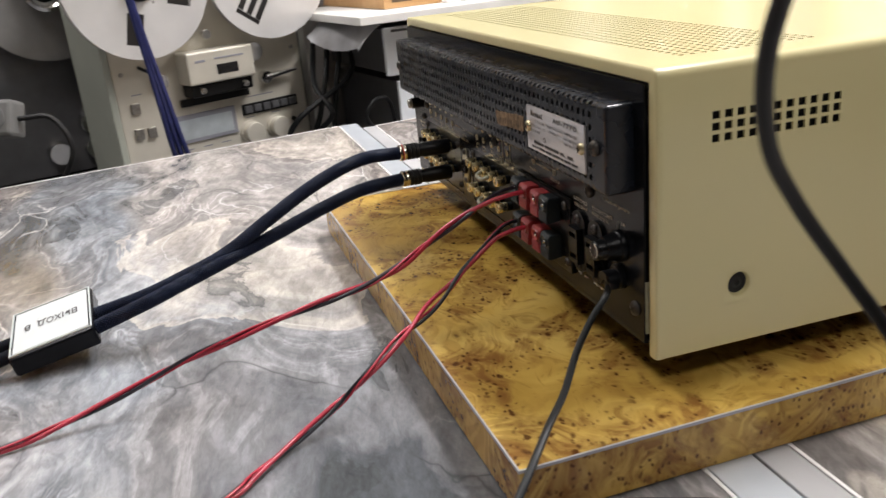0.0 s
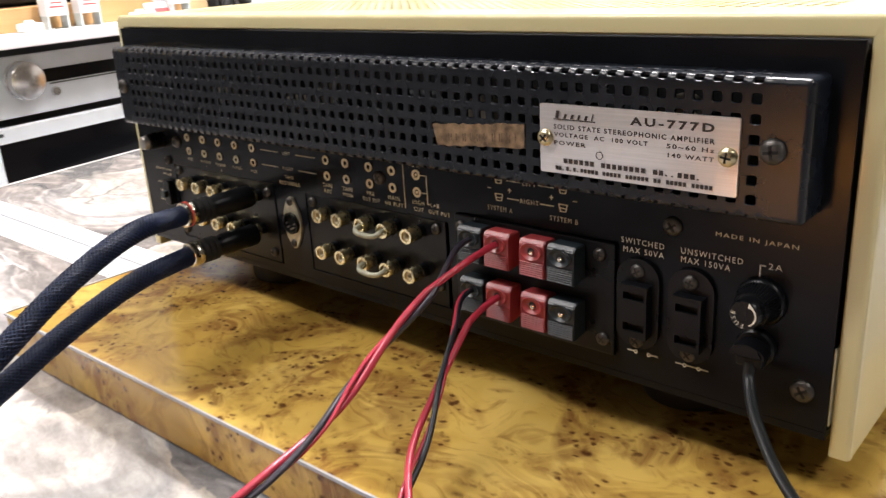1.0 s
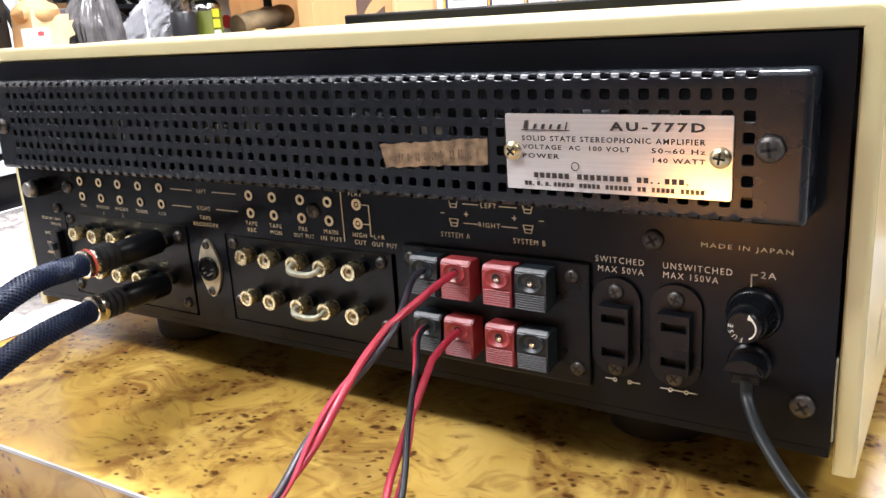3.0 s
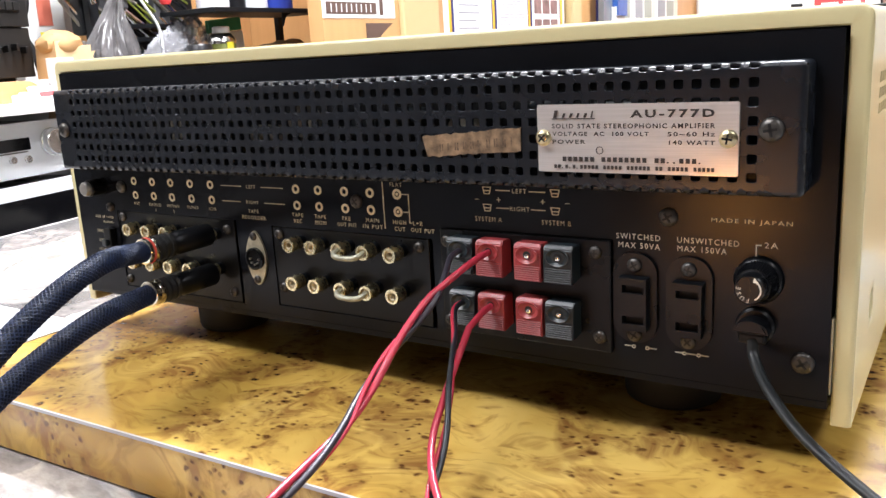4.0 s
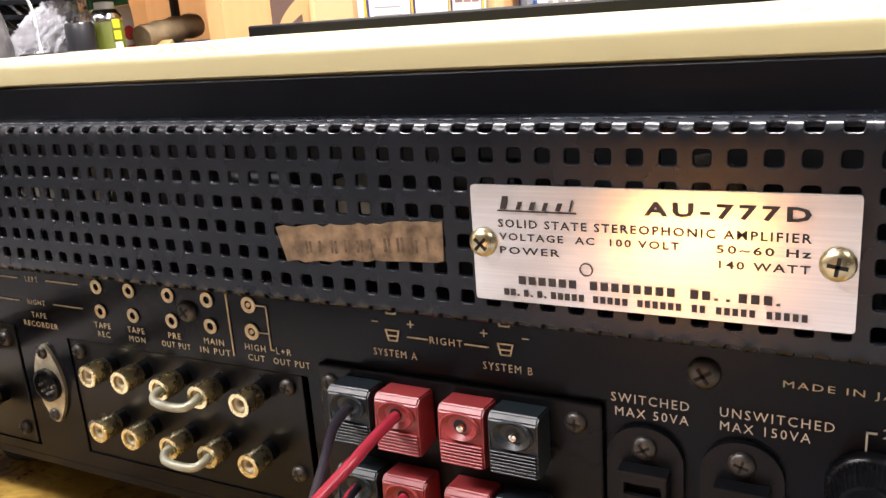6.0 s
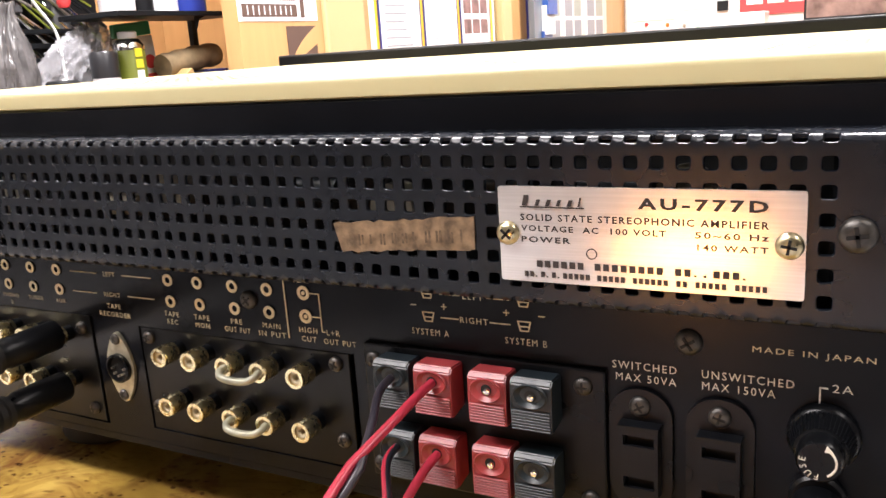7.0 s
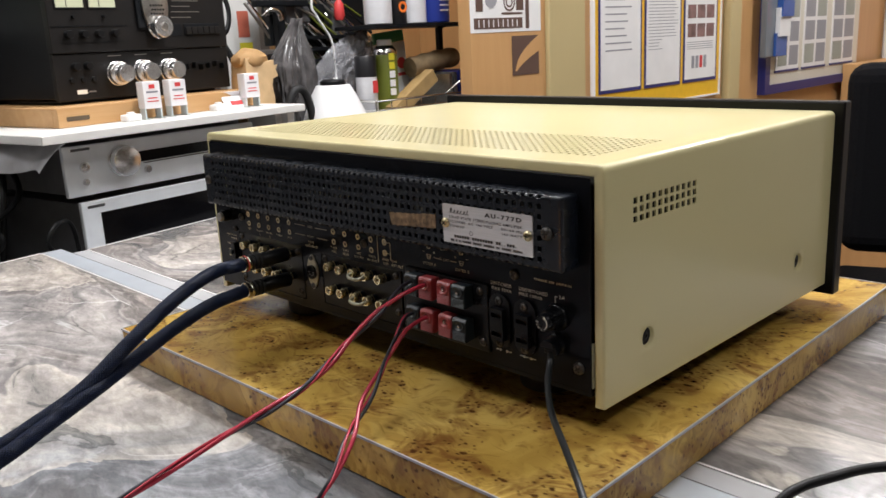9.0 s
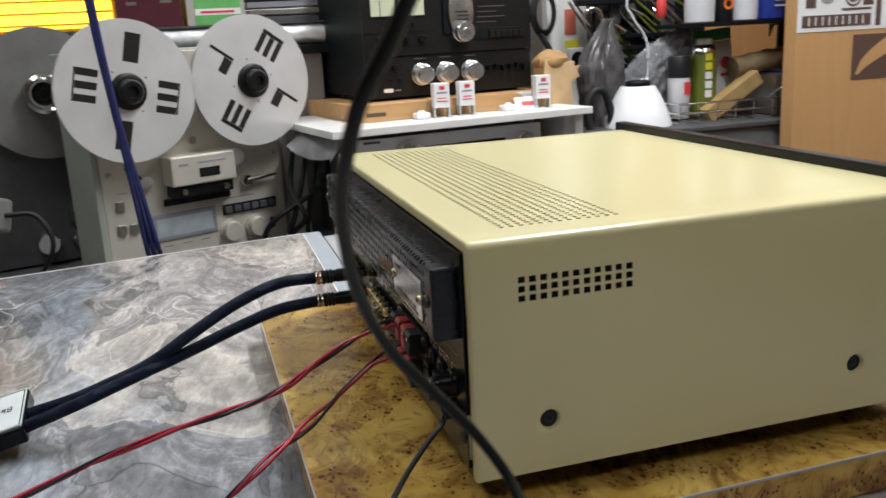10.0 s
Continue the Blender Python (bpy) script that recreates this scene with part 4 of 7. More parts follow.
def spring_terminal(x0, x1, z0, z1, material, label):
    """A push terminal: block with a sloped top, dished wire hole and a ribbed lower lip."""
    fy = TERM_Y
    bm = bmesh.new()
    prof = [(SY, z0 + 0.0012), (fy + 0.0012, z0), (fy - 0.0002, z0 + 0.0008), (fy + 0.0005, (z0 + z1) / 2), (fy, z1 - 0.0014), (fy + 0.0014, z1), (SY, z1 - 0.0004)]
    A = [bm.verts.new((x0, y, z)) for y, z in prof]
    B = [bm.verts.new((x1, y, z)) for y, z in prof]
    bm.faces.new(A)
    bm.faces.new(B[::-1])
    for k in range(len(A)):
        j = (k + 1) % len(A)
        bm.faces.new((A[k], A[j], B[j], B[k]))
    bmesh.ops.bevel(bm, geom=bm.edges[:], offset=0.0004, segments=2, affect="EDGES")
    t = part("spring_terminal", bm, material, amp, label)
    cx, cz = (x0 + x1) / 2, z1 - 0.0046
    bm = lathe([(0.0050, 0.0003), (0.0046, 0.0008), (0.0036, 0.0001), (0.0021, -0.0010), (0.0016, -0.0045), (0, -0.0045)], 26, "-Y", (0, 0, 0))
    bmesh.ops.transform(bm, matrix=Matrix.Translation((cx, fy, cz)) @ Matrix.Diagonal((1.02, 1, 0.74, 1)), verts=bm.verts)
    part("wire_dish", bm, material, t, smooth=True)
    # flat near-black disc in place of the hole's shade
    bm = lathe([(0.0017, 0.0002), (0.0, 0.0002)], 14, "-Y", (cx, fy + 0.0002, cz))
    part("wire_hole", bm, DARK, t)
    bm = lathe([(0.0, 0), (0.0011, 0.0001), (0.0009, 0.0007), (0, 0.0010)], 12, "-Y", (cx + 0.0003, fy - 0.0001, cz - 0.0003))
    part("contact", bm, CHROME, t, "bright metal contact", smooth=True)
    for k in range(7):
        z = z0 + 0.0010 + k * 0.00088
        part("rib", box((x0 + 0.0004, fy - 0.0006, z - 0.00022), (x1 - 0.0004, fy + 0.0006, z + 0.00022), 0.00012, 1), material, t)
    return t


for z0, z1 in ((0.0690, 0.0846), (0.0462, 0.0618)):
    for x0, x1, mtl, lab in ((0.0594, 0.0716, BLUEBLACK, "dark plastic spring terminal"), (0.0734, 0.0858, REDP, "red plastic spring terminal"), (0.0912, 0.1030, REDP, "red plastic spring terminal"), (0.1043, 0.1165, BLUEBLACK, "dark plastic spring terminal")):
        spring_terminal(x0, x1, z0, z1, mtl, lab)

# mains outlets: a raised block with two lipped, sunken blade slots
for x in (0.1384, 0.1591):
    o = part("mains_outlet", plate(rounded(x - 0.0086, x + 0.0086, 0.0462, 0.0822, 0.0082, 8), PY - 0.0018, PY), BAKELITE, amp, "black two-pin mains outlet")
    y0, y1, hw = PY - 0.0056, PY - 0.0018, 0.0052
    cx = x + 0.0004
    slots = [(0.0548, 0.0580), (0.0672, 0.0702)]
    us = [cx - hw, cx - 0.0042, cx + 0.0042, cx + hw]
    vs = [0.0522, *slots[0], *slots[1], 0.0728]
    sheet(us, vs, lambda u, v: (u, y0, v), lambda u, v: not (abs(u - cx) < 0.0042 and any(a < v < c for a, c in slots)), 0.0012, "outlet_block", BAKELITE, o)
    for lo, hi in (((cx - hw, y0 + 0.0012, 0.0522), (cx - hw + 0.0012, y1, 0.0728)), ((cx + hw - 0.0012, y0 + 0.0012, 0.0522), (cx + hw, y1, 0.0728)), ((cx - hw + 0.0012, y0 + 0.0012, 0.0716), (cx + hw - 0.0012, y1, 0.0728)), ((cx - hw + 0.0012, y0 + 0.0012, 0.0522), (cx + hw - 0.0012, y1, 0.0534))):
        part("block_wall", box(lo, hi), BAKELITE, o)
    # shade down in the slots, painted as a near-black floor
    part("slot_floor", box((cx - hw + 0.0013, y1 - 0.0006, 0.0535), (cx + hw - 0.0013, y1 - 0.0001, 0.0715)), DARK, o)
    part("block_brim", box((cx - hw - 0.0004, y0 - 0.0004, 0.0724), (cx + hw + 0.0004, y1, 0.0732), 0.0002), BAKELITE, o)
    for z in (0.0774, 0.0496):
        screw(x, PY - 0.0018, z, 0.0029, OLD_SCREW, amp, 0.0015)

# fuse holder: a flange, a knurled cone and a smooth round cap
FX, FZ = 0.1834, 0.0757
fu = part("fuse_holder", lathe([(0.0085, 0), (0.0085, 0.0016), (0.0080, 0.0026), (0.0074, 0.0030), (0.0060, 0.0092), (0.0053, 0.0096), (0.0052, 0.0140), (0.0047, 0.0147), (0, 0.0147)], 40, "-Y", (FX, PY, FZ)), BAKELITE, amp, "black fuse holder with a pale arrow", smooth=True)
for k in range(44):
    a = 2 * math.pi * k / 44
    bm = box((-0.00016, -0.0034, -0.00012), (0.00016, 0.0034, 0.00020), m=Matrix.Rotation(a, 4, "Y") @ Matrix.Translation((0, -0.0061, 0.0067)) @ Matrix.Rotation(radians(12.5), 4, "X"))
    part("ridge", bm, BAKELITE, fu, m=Matrix.Translation((FX, PY, FZ)))
for ch, a in zip("FUSE", (262, 232, 202, 172)):
    rr = 0.0037
    m = Matrix.Translation((FX + rr * math.cos(radians(a)), PY - 0.0149, FZ + rr * math.sin(radians(a)))) @ Matrix.Rotation(radians(90 - a), 4, "Y")
    lettering(ch, 0, 0, 0.0015, None, 0, PRINT_W, fu, m=m)
bm = bmesh.new()
tube([(FX + 0.0037 * math.cos(radians(a)), PY - 0.0148, FZ + 0.0037 * math.sin(radians(a))) for a in range(-60, 62, 8)], 0.00028, 6, bm)
part("arrow", bm, PRINT_W, fu)
bm = plate([(0.0, 0.0), (-0.0012, 0.0012), (0.0011, 0.0016)], -0.0003, 0.0)
part("arrow_head", bm, PRINT_W, fu, m=Matrix.Translation((FX + 0.0011, PY - 0.0148, FZ + 0.0029)) @ Matrix.Rotation(radians(60), 4, "Y"))

# cord grip: a round boss with a half-round hood over the cord
GXC, GZC = 0.1832, 0.0582
cg = part("cord_grip", lathe([(0.0068, 0), (0.0068, 0.0020), (0.0060, 0.0028), (0, 0.0028)], 32, "-Y", (GXC - 0.0004, PY, GZC + 0.0006)), BAKELITE, amp, "black cord grip", smooth=True)
hood = [(GXC - 0.0004 + 0.0060 * math.cos(radians(d)), GZC + 0.0048 * math.sin(radians(d))) for d in range(0, 181, 10)]
bm = plate(hood, PY - 0.0098, PY - 0.0026)
bmesh.ops.bevel(bm, geom=[e for e in bm.edges if all(v.co.y < PY - 0.009 for v in e.verts)], offset=0.0008, segments=2, affect="EDGES")
part("hood", bm, BAKELITE, cg, smooth=True)
part("lower_clamp", box((GXC - 0.0050, PY - 0.0072, GZC - 0.0046), (GXC + 0.0044, PY - 0.0026, GZC - 0.0004), 0.0010), BAKELITE, cg)
# side bracket between panel and cover
part("side_bracket", box((0.2076, PY + 0.0005, 0.036), (0.2082, 0.008, 0.064)), JUMPER, amp)

# ---------------------------------------------------------------- cables on the bench
BRAID = mat("braided_sleeve", (0.004, 0.006, 0.011), 0.6, spec=0.12, var=0.4, scale=700, bump=0.5, bscale=900)
BRAID_HI = mat("braid_strand", (0.008, 0.015, 0.042), 0.5, spec=0.22, var=0.3, scale=300)
WIRE_RED = mat("red_wire", (0.42, 0.034, 0.060), 0.26, var=0.12, scale=100)
WIRE_BLACK = mat("black_wire", (0.010, 0.011, 0.017), 0.42, var=0.2, scale=100)
WIRE_DUSK = mat("dusky_wire", (0.030, 0.026, 0.036), 0.32, var=0.15, scale=100)
CORD = mat("grey_black_cord", (0.0095, 0.0115, 0.0125), 0.42, spec=0.35, var=0.2, scale=80)
BLUEC = mat("blue_cable", (0.016, 0.022, 0.10), 0.4, var=0.2, scale=80)
REDRING = mat("red_ring", (0.55, 0.06, 0.04), 0.4)
WHITE_LABEL = mat("paper_label", (0.60, 0.64, 0.65), 0.5, var=0.04, scale=60)
CLEAR = mat("clear_tape", (0.60, 0.66, 0.66), 0.12, var=0.05)


def weave(pts, r, name, parent):
    """Raised braid strands wound both ways round a cable."""
    bm = bmesh.new()
    n = len(pts)
    frames, up = [], Vector((0, 0, 1))
    for k in range(n):
        d = (pts[min(k + 1, n - 1)] - pts[max(k - 1, 0)]).normalized()
        s = d.cross(up).normalized()
        up = s.cross(d).normalized()
        frames.append((pts[k], s, up.copy()))
    for side in (1, -1):
        for j in range(14):
            line = []
            for k, (p, s, u) in enumerate(frames):
                a = 2 * math.pi * j / 14 + side * k * 0.62
                line.append(p + (s * math.cos(a) + u * math.sin(a)) * r)
            tube(line, 0.00034, 4, bm, caps=False)
    return tagged(part(name, bm, BRAID_HI, parent, smooth=True), kind="stuff")


PALE = mat("pale_brass", (0.80, 0.76, 0.66), 0.2, 1.0, var=0.1, scale=300)


def phono_lead(label, pts, red):
    c = thing("interconnect_cable", label, "cable", group="interconnect cables")
    x, z = pts[0][0], pts[0][2]
    y0 = -0.0175
    bm = lathe([(0.0050, -0.0096), (0.0058, -0.0092), (0.0060, -0.008), (0.0060, 0.012), (0.0054, 0.013), (0.0054, 0.016)], 28, "-Y", (x, y0, z))
    part("plug_body", bm, BAKELITE, c, "black plug body", smooth=True)
    bm = bmesh.new()
    d = 0.016
    prof = []
    for k in range(3):
        prof += [(0.0052, d), (0.0064, d + 0.0004), (0.0064, d + 0.0024), (0.0052, d + 0.0028)]
        d += 0.0034
    lathe(prof, 28, "-Y", (x, y0, z), bm)
    part("ribbed_grip", bm, RUBBER, c, smooth=True)
    bm = lathe([(0.0050, d), (0.0062, d), (0.0064, d + 0.0006), (0.0060, d + 0.0024), (0.0064, d + 0.0030), (0.0064, d + 0.0056), (0.0056, d + 0.0062), (0.0046, d + 0.0062)], 28, "-Y", (x, y0, z))
    part("metal_ferrule", bm, PALE, c, "bright metal ferrule", smooth=True)
    if red:
        part("colour_ring", lathe([(0.0062, d + 0.0024), (0.0066, d + 0.0025), (0.0066, d + 0.0034), (0.0062, d + 0.0035)], 28, "-Y", (x, y0, z)), REDRING, c, "red marker ring")
    start = Vector((x, y0 - d - 0.004, z))
    path = spline([start] + [Vector(p) for p in pts[1:]], 14)
    r = 0.0049
    part("braided_sleeve", tube(path, r, 14), BRAID, c, smooth=True)
    weave(path, r, "braid_surface", c)
    return c


phono_lead("dark blue braided interconnect cable with a red ring", [(-0.0925, 0, 0.0745), (-0.079, -0.083, 0.0775), (-0.071, -0.120, 0.067), (-0.063, -0.158, 0.049), (-0.056, -0.195, 0.0295), (-0.050, -0.229, 0.019), (-0.051, -0.258, 0.010), (-0.064, -0.297, -0.002)], True)
phono_lead("dark blue braided interconnect cable with a gold ferrule", [(-0.0925, 0, 0.0530), (-0.083, -0.085, 0.0525), (-0.078, -0.122, 0.043), (-0.066, -0.160, 0.033), (-0.052, -0.196, 0.0255), (-0.045, -0.226, 0.0175), (-0.037, -0.254, 0.0105), (-0.040, -0.295, -0.003)], False)

# junction box of the interconnect, with a paper label under clear tape
ux, uy = Vector((0.0043, -0.0533, -0.0100)).normalized(), Vector((0.0896, 0.0118, -0.0060))
uz = ux.cross(uy).normalized()
uy = uz.cross(ux).normalized()
tilt = Matrix((ux, uy, uz)).transposed().to_4x4()
jb = thing("junction_box", "small black box with a white paper label on the worktable", "junction box", Matrix.Translation((-0.0605, -0.3222, 0.0022)) @ tilt @ Matrix.Translation((0, 0, -0.0184)))
part("body", box((-0.0290, -0.0350, 0.0030), (0.0290, 0.0360, 0.0175), 0.0022), BLACK, jb)
part("paper_label", box((-0.0255, -0.0310, 0.0177), (0.0255, 0.0310, 0.0184)), WHITE_LABEL, jb, "white paper label")
for lo, hi in (((-0.0278, -0.0335, 0.0174), (-0.0268, 0.0335, 0.0187)), ((0.0268, -0.0335, 0.0174), (0.0278, 0.0335, 0.0187)), ((-0.0267, -0.0335, 0.0174), (0.0267, -0.0325, 0.0187)), ((-0.0267, 0.0325, 0.0174), (0.0267, 0.0335, 0.0187))):
    part("clear_edge", box(lo, hi), CLEAR, jb, "clear tape edge")
INK = mat("grey_ink", (0.05, 0.05, 0.055), 0.6)
lettering("ВЫХОД  В", 0, 0, 0.0110, 0.037, 0, INK, jb, gap=1.0, bold=0.012, m=Matrix.Translation((0.0, -0.002, 0.0188)) @ Matrix.Rotation(radians(-90), 4, "X"))
lead = thing("output_leads", "pair of black leads from the junction box", "cable")
for o in (-0.012, 0.012):
    part("lead", tube(spline([(-0.0498 + o, -0.345, -0.0090), (-0.0500 + o, -0.375, -0.0150), (-0.056 + o, -0.43, -0.0198), (-0.06 + o, -0.50, -0.0200), (-0.05 + o, -0.60, -0.0200)], 8), 0.0048, 12), BRAID, lead, smooth=True)

# amber work lamp lying low on the bench, mirrored in the name plate
AMBER = emitter("amber_lens", (1.0, 0.42, 0.10), 12.0)
aw = thing("work_lamp", "small amber work lamp on the worktable", "lamp", pose(0.062, -0.50, MT))
part("housing", box((-0.060, -0.030, 0.0), (0.060, 0.004, 0.058), 0.004), BLACK, aw)
part("lens", box((-0.044, 0.004, 0.012), (0.044, 0.008, 0.040), 0.001), AMBER, aw, "glowing amber lens")


def twin_wire(label, entries, pts, turns, r=0.0014, gap=0.0):
    """Red and black wires that run from two terminals and twist round each other."""
    c = thing("speaker_wire", label, "wire", group="speaker wires")
    path = spline(pts, 10)
    n = len(path)
    for (ename, ent, mtl, ph) in entries:
        line = [Vector(e) for e in spline(ent, 6)[:-1]]
        up = Vector((0, 0, 1))
        for k, p in enumerate(path):
            d = (path[min(k + 1, n - 1)] - path[max(k - 1, 0)]).normalized()
            s = d.cross(up).normalized()
            u = s.cross(d).normalized()
            a = ph + turns * 2 * math.pi * k / n
            line.append(p + (s * math.cos(a) + u * math.sin(a)) * r * (1.30 if ename == "red_stripe" else 0.98 + gap * max(0.0, math.sin(math.pi * min(1.0, k / n / 0.36)))))
        part(ename, tube(line, {"red_strand": r, "dusky_strand": r * 0.9, "black_strand": r * 0.85, "red_stripe": r * 0.62}[ename], 10), mtl, c, smooth=True)
    return c


Y_T = TERM_Y
twin_wire("twisted red speaker wires, one striped, from the upper terminals",
          [("red_strand", [(0.0796, Y_T + 0.004, 0.0798), (0.0798, -0.022, 0.0795), (0.0795, -0.036, 0.0775)], WIRE_RED, 0.4), ("dusky_strand", [(0.0655, Y_T + 0.004, 0.0798), (0.0668, -0.022, 0.0788), (0.0735, -0.037, 0.0765)], WIRE_DUSK, 0.4 + math.pi), ("red_stripe", [(0.0655, Y_T + 0.004, 0.0794), (0.0665, -0.022, 0.0784), (0.0731, -0.037, 0.0761)], WIRE_RED, 1.5 + math.pi)],
          [(0.0758, -0.050, 0.0705), (0.0725, -0.070, 0.0582), (0.0712, -0.089, 0.0462), (0.0735, -0.108, 0.0395), (0.0760, -0.135, 0.0340), (0.0730, -0.164, 0.0270), (0.0640, -0.204, 0.0140), (0.0560, -0.237, 0.0020), (0.0550, -0.272, -0.0110), (0.0620, -0.308, -0.0190), (0.0700, -0.340, -0.0215), (0.085, -0.42, -0.0215), (0.10, -0.55, -0.0215)], 3.2)
twin_wire("twisted red and black speaker wire from the lower terminals",
          [("red_strand", [(0.0796, Y_T + 0.004, 0.0570), (0.0800, -0.022, 0.0562), (0.0808, -0.036, 0.0530)], WIRE_RED, 2.0 + math.pi), ("black_strand", [(0.0655, Y_T + 0.004, 0.0570), (0.0672, -0.022, 0.0562), (0.0770, -0.038, 0.0510)], WIRE_BLACK, 2.0), ("red_stripe", [(0.0653, Y_T + 0.004, 0.0572), (0.0668, -0.0225, 0.0566), (0.0764, -0.0385, 0.0514)], WIRE_RED, 2.9)],
          [(0.0850, -0.058, 0.0385), (0.0915, -0.075, 0.0275), (0.0995, -0.093, 0.0180), (0.1120, -0.111, 0.0130), (0.1225, -0.132, 0.0020), (0.1230, -0.150, -0.0110), (0.1375, -0.178, -0.0205), (0.1590, -0.202, -0.0215), (0.1730, -0.217, -0.0215), (0.21, -0.27, -0.0215), (0.25, -0.36, -0.0215), (0.27, -0.5, -0.0215)], 2.6, gap=1.0)

pc = thing("mains_cable", "flat dark grey mains cord over the edge of the board", "cord")
part("cord", tube(spline([(0.1832, -0.0095, 0.0555), (0.1846, -0.0125, 0.0495), (0.1920, -0.024, 0.0430), (0.2070, -0.040, 0.0350), (0.2300, -0.058, 0.0280), (0.2510, -0.076, 0.0255), (0.2690, -0.092, 0.0200), (0.2850, -0.110, 0.0090), (0.298, -0.130, -0.0060), (0.315, -0.165, -0.0190), (0.345, -0.24, -0.0225), (0.39, -0.37, -0.0225), (0.41, -0.55, -0.0225)], 10), 0.0014, 12, flat=1.4), CORD, pc, smooth=True)

CABLEK = mat("black_cable", (0.0045, 0.0048, 0.0052), 0.45, spec=0.25, var=0.2)
hc = thing("hanging_cable", "black cable hanging down in front of the amplifier", "cable")
part("cable", tube(spline([(0.62, 0.02, 0.62), (0.54, -0.04, 0.42), (0.492, -0.078, 0.316), (0.471, -0.091, 0.280), (0.461, -0.099, 0.2620), (0.436, -0.1000, 0.2370), (0.4115, -0.0935, 0.2080), (0.3975, -0.0825, 0.1840), (0.3910, -0.0690, 0.1660), (0.3900, -0.0535, 0.1460), (0.3975, -0.0440, 0.1290), (0.4170, -0.0440, 0.1150), (0.450, -0.048, 0.100), (0.485, -0.046, 0.085), (0.505, -0.040, 0.070), (0.490, -0.032, 0.062), (0.455, -0.038, 0.072), (0.420, -0.052, 0.080), (0.405, -0.062, 0.080), (0.390, -0.072, 0.080), (0.378, -0.088, 0.079), (0.366, -0.112, 0.074), (0.362, -0.140, 0.050), (0.380, -0.180, 0.005), (0.43, -0.26, -0.0215), (0.52, -0.4, -0.0215), (0.55, -0.58, -0.0215)], 10), 0.0019, 12), CABLEK, hc, smooth=True)

# ---------------------------------------------------------------- equipment bench along the west wall
GREYPAINT = mat("grey_green_paint", (0.32, 0.336, 0.288), 0.5, var=0.08, scale=10)
SILVER = mat("silver_front", (0.86, 0.90, 0.94), 0.40, 0.0, var=0.05, scale=20)
SILVERDARK = mat("grey_case", (0.10, 0.10, 0.105), 0.45, 0.3, var=0.1)
CHAMP = mat("champagne_front", (0.582, 0.549, 0.47), 0.4, 0.35, var=0.06, scale=20)
GLASSK = mat("black_glass", (0.004, 0.004, 0.005), 0.08, var=0.1)
DARKMETAL = mat("charcoal_front", (0.0085, 0.0075, 0.0070), 0.45, 0.0, spec=0.3, var=0.15, scale=20)
CASEK = mat("black_case", (0.0045, 0.0055, 0.0070), 0.5, spec=0.25, var=0.2)
REEL = mat("reel_aluminium", (0.68, 0.67, 0.66), 0.36, 0.4, var=0.06, scale=15, rvar=0.08)
HUB = mat("reel_hub_black", (0.0045, 0.0045, 0.0048), 0.4, spec=0.3)
TAPEW = mat("wound_tape", (0.010, 0.0085, 0.008), 0.4, var=0.2)
PINE = wood_material("pine_box", (0.62, 0.38, 0.18), (0.50, 0.28, 0.11), 0.5, 4.0, "Y")
WHITE = mat("white_laminate", (0.74, 0.73, 0.70), 0.4, var=0.06, scale=10)
PAPERW = mat("white_paper", (0.78, 0.77, 0.76), 0.7, var=0.04, scale=12)
VU = emitter("lit_meter", (0.50, 0.52, 0.36), 0.14)
SPUN = mat("spun_aluminium", (0.80, 0.80, 0.80), 0.24, 0.92, var=0.1, scale=200, rvar=0.08)
LCD = mat("grey_meter", (0.42, 0.46, 0.48), 0.25, var=0.1)
BENCH_Z = -0.150

bench = thing("equipment_bench", "dark low bench carrying the audio equipment", "bench")
part("bench_top", box((-1.75, -1.6, BENCH_Z - 0.03), (-0.80, 0.86, BENCH_Z), 0.002), SILVERDARK, bench)
for x, y in ((-0.86, -1.5), (-0.86, 0.8), (-1.7, -1.5), (-1.7, 0.8)):
    part("leg", box((x - 0.03, y - 0.03, FLOOR_Z), (x + 0.03, y + 0.03, BENCH_Z - 0.03)), LEGM, bench)


def front(x0, u0, z0, x1, u1, z1, bevel=0.0, m=None):
    return box((x0, u0, z0), (x1, u1, z1), bevel, m=m)


def knob(name, x, u, z, r, length, material, parent, flare=1.0, label="", seg=32):
    bm = lathe([(r * 1.05 * flare, 0), (r * 1.05 * flare, length * 0.25), (r, length * 0.3), (r, length * 0.93), (r * 0.93, length), (0, length)], seg, "X", (x, u, z))
    return part(name, bm, material, parent, label, smooth=True)


# -------- two silver disc players, stacked
p1 = thing("disc_player", "silver disc player with a large round knob", "disc player", pose(-1.012, 0.157, 0, 0, 0, 10))
part("case", front(-0.32, 0.006, 0.004, -0.010, 0.429, 0.086, 0.002), SILVERDARK, p1)
part("front_panel", front(-0.010, 0.0, 0.0, 0.0, 0.435, 0.089, 0.0025), SILVER, p1, "silver front panel")
part("tray_window", front(-0.002, 0.150, 0.044, 0.0008, 0.345, 0.064, 0.0005), GLASSK, p1, "black display window")
part("display_line", front(0.0, 0.158, 0.0405, 0.0009, 0.338, 0.0425), SILVERDARK, p1)
knob("volume_knob", 0.0, 0.113, 0.0525, 0.0275, 0.020, SPUN, p1, label="large spun metal knob")
knob("volume_knob", 0.0, 0.388, 0.0525, 0.022, 0.018, SPUN, p1)
for u, z, r in ((0.037, 0.051, 0.0085), (0.036, 0.0245, 0.0055), (0.164, 0.029, 0.0065), (0.305, 0.031, 0.006), (0.335, 0.029, 0.006)):
    knob("button", 0.0, u, z, r, 0.006, SPUN, p1, seg=20)
